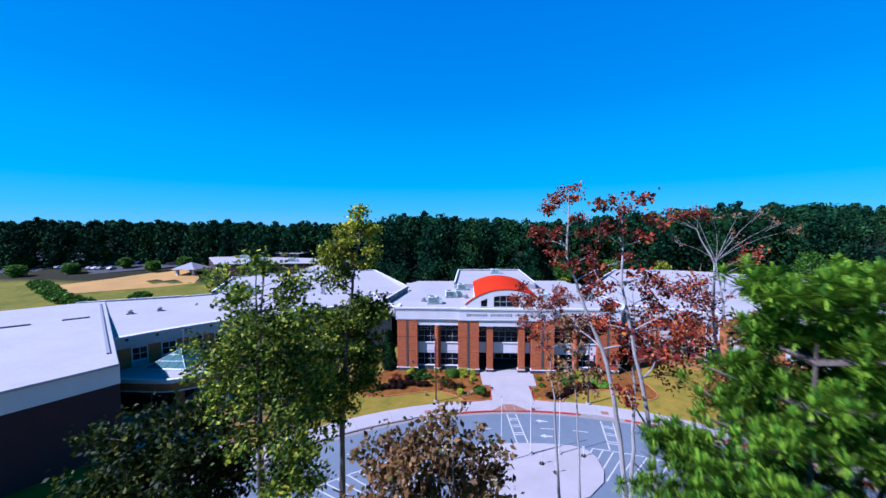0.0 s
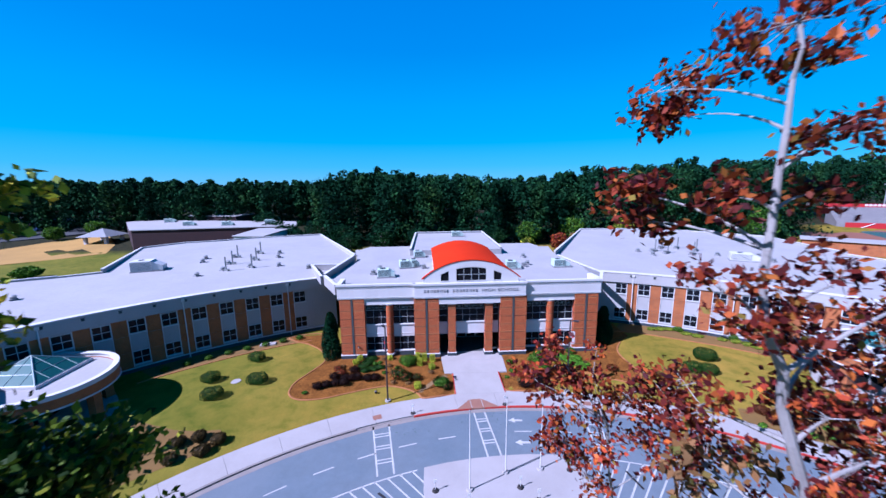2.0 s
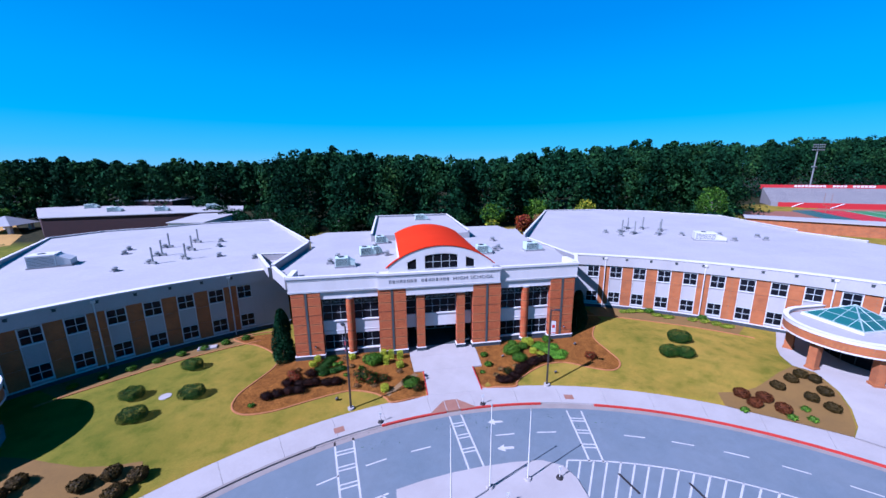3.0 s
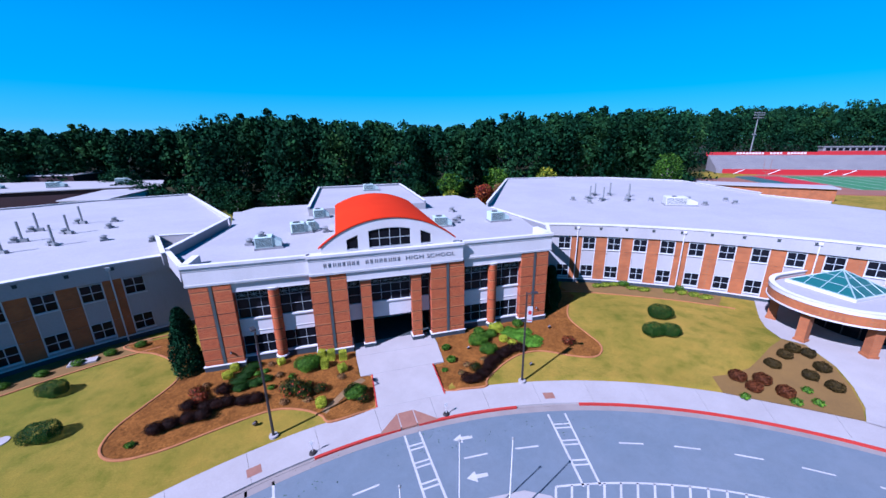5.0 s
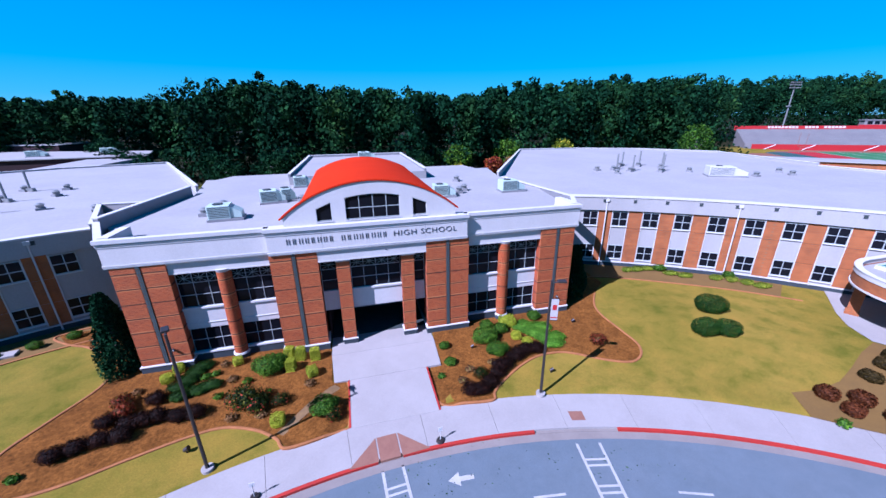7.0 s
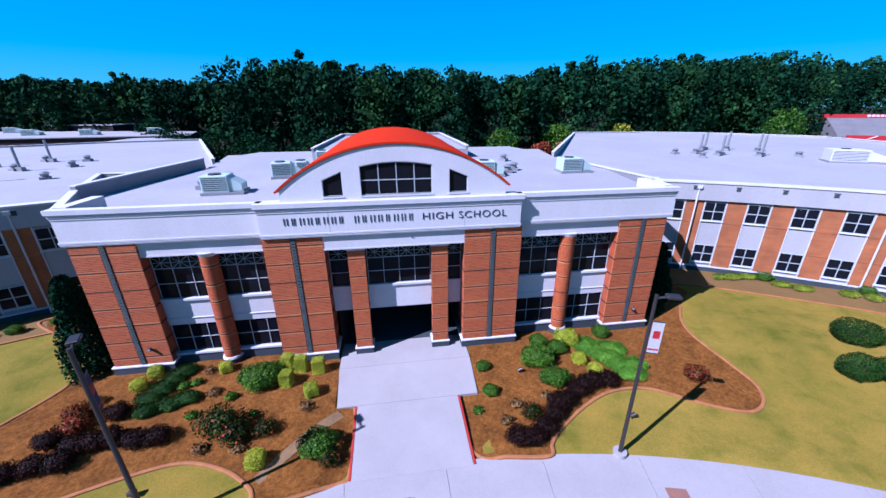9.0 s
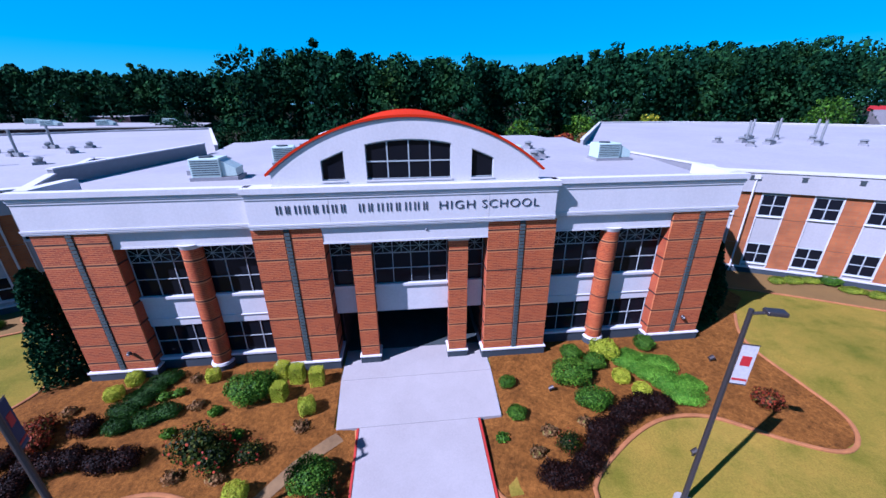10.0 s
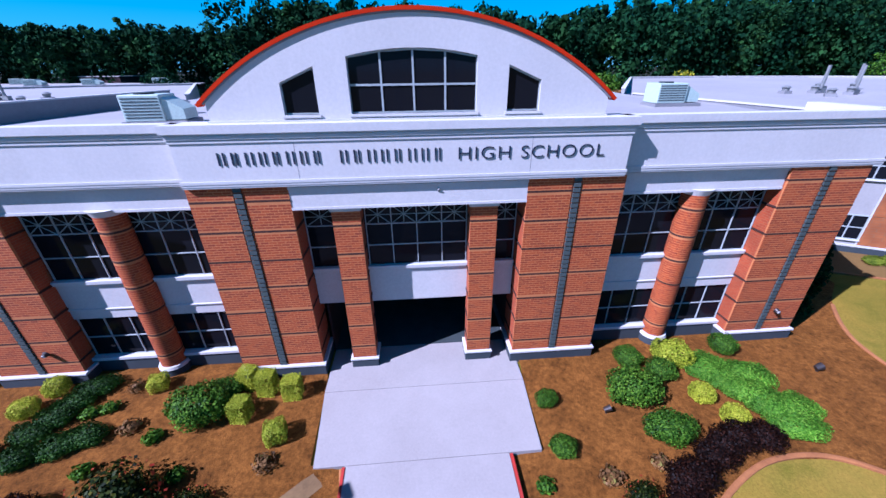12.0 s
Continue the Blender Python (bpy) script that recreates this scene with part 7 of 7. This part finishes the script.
for k, pts in {
    "clipped_boxwood": ((-7.5, -0.6), (-6.6, -1.0), (-5.5, -1.3), (-7.2, -2.2)),
    "lime_ball": ((-15.4, -0.3), (-15.8, -1.3), (-11.3, -0.4), (-5.6, -3.2), (11.1, -2.9), (11.6, -4.0)),
    "juniper": ((-13.8, -0.3), (-14.1, -1.0), (-14.3, -1.7), (-14.7, -2.4), (-13.2, -3.0), (-14.3, -3.4), (-12.5, -2.7)),
    "green_shrub": ((10.2, -1.6), (9.2, -0.7), (14.1, -0.3), (-8.3, -1.0)),
    "ground_cover": ((12.4, -1.4), (12.8, -2.2), (13.1, -2.8), (13.4, -3.5), (13.7, -4.4), (14.3, -3.8), (13.9, -2.0)),
    "barberry": ((12.0, -4.9), (11.1, -4.8), (10.4, -5.0), (9.8, -5.3), (8.8, -5.9), (7.9, -6.6), (7.0, -7.4), (6.1, -7.9), (5.4, -7.8), (8.3, -6.0), (-15.6, -3.4), (-17.8, -4.9), (-16.4, -5.3), (-15.6, -5.3), (-14.9, -5.1), (-13.6, -5.4), (-12.7, -5.3), (-17.4, -6.3), (-16.4, -6.2), (-18.4, -6.6), (-19.3, -7.0)),
    "red_shrub": ((17.5, -5.3), (-17.6, -3.3), (-17.2, -4.2)),
    "rose_bush": ((-7.5, -5.5), (-4.0, -7.6), (6.6, -6.4)),
    "tuft": ((4.7, -4.3), (3.8, -5.6), (-10.1, -2.9), (-11.7, -4.0), (-13.2, -1.6), (-20.5, -8.0), (-12.6, -1.4), (-8.5, -4.4)),
    "dry_tuft": ((6.0, -5.6), (5.1, -6.6), (7.9, -5.3), (11.9, -0.6), (-5.7, -4.2), (-11.2, -2.4), (-8.6, -6.4), (-17.3, -2.2), (-10.4, -6.2), (-12.2, -0.4)),
    "rust_shrub": ((28.7, -14.6), (30.3, -15.6), (28.6, -16.1), (30.3, -17.4)),
    "olive_shrub": ((33.3, -14.4), (35.6, -13.9), (37.3, -13.5), (37.8, -14.5), (36.6, -16.3), (34.6, -16.6), (34.9, -18.2)),
    "clipped_holly": ((-29.4, 0.1), (-32.7, -4.9), (-30.5, -8.6), (-26.8, -5.7)),
}.items():
    for x, y in pts:
        plant(k, x, y)
# larger specimens: the clipped mounds by the doors, the flowering shrubs, hollies on the lawn
plant("green_shrub", -8.8, -2.0, 1.7)
plant("green_shrub", 8.4, -2.5, 1.5, 1.1)
plant("green_shrub", 8.8, -4.3, 1.25, 1.2)
plant("lime_ball", 11.2, -0.8, 1.5, 1.15)
plant("lime_ball", -7.4, -7.3, 1.15)
plant("green_shrub", -4.6, -6.9, 1.45)
plant("rose_bush", -9.7, -5.2, 1.9)
plant("rose_bush", -8.8, -5.7, 1.4)
plant("green_shrub", 4.8, -2.5, 0.7)
plant("green_shrub", 4.8, -4.5, 0.75)
for x, y, k in ((30.9, -3.9, 1.25), (27.1, -6.8, 1.0), (28.7, -7.4, 1.0)):
    plant("clipped_holly", x, y, k)
for x, y in ((-29.7, -15.8), (-28.2, -15.0), (-26.2, -15.4), (-26.9, -16.8), (-29.2, -17.7), (-34.6, -16.5), (-34.2, -15.2), (-37.0, -14.5)):
    plant("olive_shrub", x, y, 1.15)
for x, y in ((30.0, 6.2), (31.2, 6.0), (32.6, 5.8), (34.2, 4.0), (35.2, 3.0), (38.0, 1.5), (39.2, 0.6), (40.1, -0.4), (40.8, -1.5)):
    plant("wall_cover", x, y)
for x, y in ((33.8, 5.3), (39.6, 1.4)):
    plant("green_shrub", x, y, 1.1)
for i in range(8):
    x, y = arc(62.6, [24.5 + i * 2.2])[0]
    plant("green_shrub", -x, y, 0.8)
for x, y in ((26.9, -16.6), (31.7, -18.9), (32.6, -17.6), (30.2, -18.3)):
    plant("tuft", x, y, 1.2)

# tall dark evergreen at the corner of the block
def corner_evergreen(x, y, h, seed):
    rng = np.random.default_rng(seed)
    root = thing("holly_tree", "tall dark holly growing against the corner wall", "tree", at=pose(x, y, lawn_z(x, y)))
    bm = bmesh.new()
    tube(bm, (0, 0, 0), (0, 0, h * 0.9), 0.16, 0.03, 7)
    part("trunk", bm, M_BARK, root)
    n = 9000
    t = rng.uniform(0.03, 1, n)
    a = rng.uniform(0, 2 * np.pi, n)
    r = (1.25 * (1 - t) ** 0.5 + 0.12) * rng.uniform(0.55, 1.05, n) * (1 + 0.2 * np.sin(a * 3 + t * 9))
    c = np.stack([r * np.cos(a), r * np.sin(a), t * h], 1)
    part("crown", quad_mesh("crown", leaf_quads(rng, c, 0.19), L_WOOD), L_WOOD, root)


corner_evergreen(-19.5, 1.0, 6.6, 91)
corner_evergreen(20.2, 2.9, 5.6, 92)


# ---- woods on the rising ground behind ----
CREST_X = (-400, -180, -140, -112, -98, -72, -58, -26, 5, 26, 36, 50, 82, 118, 145, 200, 260, 320, 400, 650)
CREST_Z = (29, 28, 27.5, 26, 26, 26.5, 26.8, 30.4, 28, 25.6, 25.6, 27.8, 30.2, 32, 33.5, 36, 38, 39, 40, 41)


def woods():
    """Crowns of many leaf tufts on lobed bodies, in five rows up the slope, the front row leafy to the ground."""
    rng = np.random.default_rng(77)
    verts = []
    rows = ((96, 320), (108, 280), (124, 240), (146, 200), (176, 180))
    for row, (y0, count) in enumerate(rows):
        for i in range(count):
            x = -400 + 1050 * (i + rng.uniform(-0.5, 0.5)) / count
            y = y0 + rng.uniform(-7, 7)
            y += 64 * smooth01((x - 140) / 50) - 0.45 * max(0.0, x - 200)
            if -155 < x < -44:
                y += 36
            elif x <= -155:
                y -= 0.2 * (-155 - x) - 40
            z0 = lawn_z(x, y)
            crest = float(np.interp(x, CREST_X, CREST_Z)) + 0.6 + 0.8 * math.sin(x * 0.11)
            tall = rng.random() < 0.07
            h = crest * (rng.uniform(0.82, 1.0) if row == 0 else rng.uniform(0.9, 1.05)) + (2.0 if tall else 0.0) - z0
            w = h * (rng.uniform(0.13, 0.17) if tall else rng.uniform(0.20, 0.29))
            lobes = int(rng.integers(13, 18)) if row < 2 else int(rng.integers(8, 12))
            n = 52
            lo = 0.02 if row == 0 else (0.3 if row == 1 else 0.5)
            for k in range(lobes):
                t = lo + (1 - lo) * (k + 0.5) / lobes
                dome = math.sqrt(max(0.05, 1 - max(0.0, (t - 0.45) / 0.55) ** 2))
                rr = w * dome * rng.uniform(0.2, 0.8)
                a = rng.uniform(0, 2 * np.pi)
                size = w * rng.uniform(0.38, 0.72) * (0.5 + 0.5 * dome)
                c0 = np.array([x + rr * math.cos(a), y + rr * math.sin(a), z0 + t * (h - 0.6 * size)])
                v = rng.normal(size=(n, 3))
                v /= np.linalg.norm(v, axis=1)[:, None]
                c = c0 + v * size * rng.uniform(0.62, 1.12, n)[:, None] * np.array([1, 1, 0.72])
                verts.append(leaf_quads(rng, c, 0.85 if row < 2 else 1.2, 0.55, normals=v, tilt=0.4))
    return quad_mesh("woods", np.concatenate(verts), L_WOOD)


tagged(new("woodland", woods()), "dense dark green mixed woodland on rising ground", "woods", kind="stuff")


def field_tree(x, y, h, w, mat, label, seed, name="field_tree"):
    rng = np.random.default_rng(seed)
    root = thing(name, label, "tree", at=pose(x, y, lawn_z(x, y)))
    bm = bmesh.new()
    tube(bm, (0, 0, 0), (0, 0, h * 0.7), 0.25, 0.08, 7)
    for k in range(5):
        tube(bm, (0, 0, h * (0.25 + 0.08 * k)), (w * 0.6 * math.cos(k * 2.4), w * 0.6 * math.sin(k * 2.4), h * (0.5 + 0.07 * k)), 0.1, 0.03, 5)
    part("trunk", bm, M_BARK, root)
    n = 2400
    v = rng.normal(size=(n, 3))
    v /= np.linalg.norm(v, axis=1)[:, None]
    lob = 1 + 0.18 * np.sin(v[:, :1] * 6 + seed) * np.cos(v[:, 2:] * 5)
    c = v * rng.uniform(0.6, 1.0, n)[:, None] * lob * np.array([w, w, h * 0.45]) + np.array([0, 0, h * 0.56])
    part("crown", quad_mesh("crown", leaf_quads(rng, c, 0.55, 0.4), mat), mat, root)


for i, (x, y, h, w, m, lab) in enumerate(((114, 75, 15.0, 5.2, L_MIDGREEN, "round green tree beyond the roof"), (73, 66, 7.5, 3.2, L_YELLOW, "small yellowing tree by the field"), (80, 64, 6.0, 2.6, L_RED, "small red tree by the field"),
                                          (47, 74, 7.0, 3.5, L_BROWN, "rust-brown thicket behind the roof"), (41, 76, 6.5, 3.0, L_RED, "rust-red thicket behind the roof"), (29, 74, 5.5, 2.6, L_YELLOW, "yellow-green tree behind the roof"), (66, 80, 11, 4, L_YELLOW, "tall yellow-green tree at the wood's edge"),
                                          (-32, 78, 8, 4.5, L_WOOD, "dark green thicket behind the roof"), (-22, 84, 9, 5, L_WOOD, "dark green thicket behind the roof"), (-45, 72, 7, 4, L_WOOD, "dark green thicket behind the roof"), (8, 86, 8, 5, L_WOOD, "dark green thicket behind the roof"), (20, 88, 8, 5, L_WOOD, "dark green thicket behind the roof"), (-8, 86, 8.5, 5, L_WOOD, "dark green thicket behind the roof"), (34, 90, 9, 5, L_BUSH, "green thicket at the wood's edge"), (52, 92, 10, 5, L_BUSH, "green thicket at the wood's edge"))):
    field_tree(x, y, h, w, m, lab, 200 + i)

for i, (x, y, h, w) in enumerate(((-150, 58, 3.4, 3.0), (-143, 53, 3.0, 2.8), (-136, 49, 3.2, 3.0), (-158, 63, 3.6, 3.2), (-166, 68, 3.6, 3.2), (-129, 46, 3.0, 2.8), (-122, 43, 3.0, 2.8), (-112, 52, 3.2, 3.0), (-175, 74, 3.8, 3.4),
                                  (-196, 104, 6.0, 3.6), (-214, 96, 6.5, 3.8), (-236, 118, 6.5, 4.0), (-182, 118, 6.0, 3.6), (-262, 130, 7.0, 4.2), (-160, 110, 6.0, 3.4), (-150, 118, 6.5, 3.6), (-204, 132, 7.0, 4.0), (-226, 142, 7.0, 4.0))):
    field_tree(x, y, h, w, L_BUSH, "low dark hedge bush behind the roof" if i < 9 else "round dark green tree in the car park", 300 + i, "hedge_bush" if i < 9 else "car_park_tree")

for i, (x, y, h, w) in enumerate(((-52, 84, 8.0, 4.5), (-58, 92, 9.0, 5.0), (-66, 100, 9.0, 5.0), (-48, 96, 10.0, 5.5), (-76, 116, 10.0, 5.5), (-38, 90, 9.0, 5.0), (122, 78, 7.0, 4.0), (130, 88, 8.0, 4.5), (112, 72, 6.0, 3.6))):
    field_tree(x, y, h, w, L_WOOD, "dark green tree at the wood's edge", 340 + i)

for i, (x, y, h, w) in enumerate(((150, 118, 8.0, 4.5), (158, 127, 9.0, 5.0), (166, 136, 9.0, 5.0), (174, 145, 10.0, 5.5), (183, 152, 10.0, 5.5), (191, 158, 10.0, 5.5), (144, 108, 7.0, 4.0))):
    field_tree(x, y, h, w, L_BUSH, "green thicket beside the grandstand", 360 + i, "thicket")


# ---- lamp posts, flagpoles, bollards, small things ----
def lamp_post(x, y, turn, cloth_mat, cloth_label):
    z = lawn_z(x, y)
    root = thing("lamp_post", "dark bronze lamp post with a banner on a concrete foot", "lamp post", at=pose(x, y, z, 0, 0, turn), group="lamp posts")
    bm = bmesh.new()
    tube(bm, (0, 0, -0.3), (0, 0, 0.18), 0.32, 0.32, 16)
    part("foot", bm, M_CONC, root, "round concrete foot")
    bm = bmesh.new()
    tube(bm, (0, 0, 0.18), (0, 0, 8.8), 0.10, 0.07, 10)
    part("pole", bm, M_DARK, root)
    bm = bmesh.new()
    tube(bm, (0, 0, 8.65), (0.55, 0, 8.76), 0.05, 0.05, 6)
    arm = part("arm", bm, M_DARK, root)
    bm = bmesh.new()
    box(bm, 0.35, 0.9, -0.17, 0.17, 8.7, 8.84)
    part("lamp_head", bm, M_DARK, root, "flat shoebox lamp head", bevel=0.03)
    if cloth_mat:
        for zz in (7.55, 6.0):
            bm = bmesh.new()
            tube(bm, (0, 0, zz), (0.58, 0, zz), 0.02, sides=6)
            part("banner_arm", bm, M_DARK, root)
        bm = bmesh.new()
        box(bm, 0.1, 0.56, -0.008, 0.008, 6.03, 7.52)
        cloth = part("banner", bm, cloth_mat, root, cloth_label)
        bm = bmesh.new()
        box(bm, 0.2, 0.47, -0.016, 0.016, 6.75, 7.12)
        part("emblem", bm, M_STADRED, cloth)
        bm = bmesh.new()
        box(bm, 0.12, 0.54, -0.015, 0.015, 6.16, 6.24)
        part("bar", bm, M_STADRED, cloth)
    return root


lamp_post(10.04, -9.2, -20, M_BANNER, "white cloth banner with a red emblem")
# this banner's navy is its shaded side, put into the cloth colour
lamp_post(-10.74, -9.62, 114, M_BANNERSHADE, "navy cloth banner with a red emblem")


def flagpole(x, y, h):
    root = thing("flagpole", "slim white flagpole on a round concrete base", "flagpole", at=pose(x, y, -0.42), group="flagpoles")
    bm = bmesh.new()
    tube(bm, (0, 0, 0), (0, 0, 0.16), 0.3, 0.24, 14)
    part("base", bm, M_CONC, root)
    bm = bmesh.new()
    tube(bm, (0, 0, 0.1), (0, 0, h), 0.055, 0.03, 10)
    part("pole", bm, M_TRIM, root)
    bm = bmesh.new()
    bmesh.ops.create_uvsphere(bm, u_segments=10, v_segments=8, radius=0.08, matrix=Matrix.Translation((0, 0, h + 0.06)))
    part("finial", bm, M_STEEL, root)


flagpole(-3.0, -22.2, 6.9)
flagpole(0.25, -20.6, 6.9)
flagpole(3.3, -20.4, 6.0)


def path_light(x, y, z):
    root = thing("path_sign", "slim white post on a black rubber base", "sign post", at=pose(x, y, z), group="sign posts")
    bm = bmesh.new()
    tube(bm, (0, 0, 0), (0, 0, 0.14), 0.27, 0.2, 14)
    part("base", bm, M_DARK, root)
    bm = bmesh.new()
    tube(bm, (0, 0, 0.1), (0, 0, 0.95), 0.03, sides=8)
    part("post", bm, M_TRIM, root)
    bm = bmesh.new()
    box(bm, -0.13, 0.13, -0.012, 0.012, 0.75, 1.05)
    part("plate", bm, M_TRIM, root)


for x, y, z in ((2.3, -11.1, -0.385), (-7.85, -12.0, -0.385), (-5.75, -22.1, -0.42), (1.1, -22.2, -0.42), (-3.2, -23.6, -0.42), (2.2, -23.5, -0.42), (5.75, -20.7, -0.42)):
    path_light(x, y, z)
for x, y, t in ((-30.0, 5.1, 12),):
    u = thing("utility_slab", "pale concrete utility slab on the lawn", "slab", at=pose(x, y, lawn_z(x, y), 0, 0, t))
    bm = bmesh.new()
    box(bm, -1.1, 1.1, -0.45, 0.45, -0.1, 0.22)
    part("slab", bm, M_CONC, u, bevel=0.03)
u = thing("manhole", "round pale manhole rim in the lawn", "manhole", at=pose(-29.6, -5.2, lawn_z(-29.6, -5.2)))
bm = bmesh.new()
tube(bm, (0, 0, -0.1), (0, 0, 0.06), 0.6, 0.55, 18)
part("rim", bm, M_CONC, u)
for x, y, w in ((17.2, -2.0, 0.2), (11.9, -7.4, 0.16), (7.0, -3.2, 0.15), (-12.3, -8.1, 0.2)):
    u = thing("ground_spotlight", "small dark ground spotlight", "spotlight", at=pose(x, y, lawn_z(x, y)))
    bm = bmesh.new()
    tube(bm, (0, 0, -0.05), (0, 0, 0.2), 0.05, sides=8)
    tube(bm, (-0.1, 0, 0.2), (0.15, 0, 0.32), w * 0.6, w * 0.8, 10)
    part("head", bm, M_DARK, u)
# wall lamps on the outer pilasters and a camera over the doors
for x in (-16.15, 16.15):
    u = thing("wall_lamp", "small round wall lamp on the brick pilaster", "wall lamp", at=pose(x + 0.55, 0.22, 1.75))
    bm = bmesh.new()
    tube(bm, (0, -0.02, 0), (0, -0.16, -0.02), 0.13, 0.09, 12)
    part("housing", bm, M_DARK, u)
    bm = bmesh.new()
    tube(bm, (0, -0.16, -0.02), (0, -0.19, -0.03), 0.08, 0.07, 12)
    part("lens", bm, M_BANNER, u)
u = thing("security_camera", "small camera hung under the name panel", "camera", at=pose(0.75, 0.02, 8.25))
bm = bmesh.new()
tube(bm, (0, 0.1, 0.1), (0, 0, 0.1), 0.03, sides=8)
tube(bm, (0, 0, 0.1), (0, -0.14, 0.02), 0.07, 0.06, 10)
part("housing", bm, M_PARAPET, u)

# fallen leaves on the drive and walks
rng = np.random.default_rng(9)
pts = []
drifts = [(rng.normal(5, 11), rng.normal(39.9, 0.7)) for _ in range(14)]
for k in range(170):
    a0, r0 = drifts[k % len(drifts)]
    a, r = a0 + rng.normal(0, 1.3), r0 + rng.normal(0, 0.35)
    if R_ISLAND < r < R_KERB:
        x, y = polar(r, a)
        pts.append((x, y, -0.53))
tagged(new("fallen_leaves", quad_mesh("fallen_leaves", leaf_quads(rng, np.array(pts), 0.1, 0.5, 0.0) * np.array([1, 1, 0]) + np.array([0, 0, -0.541]), L_HOLLY)), "scattered dark dry leaves on the asphalt", "leaves", kind="stuff")
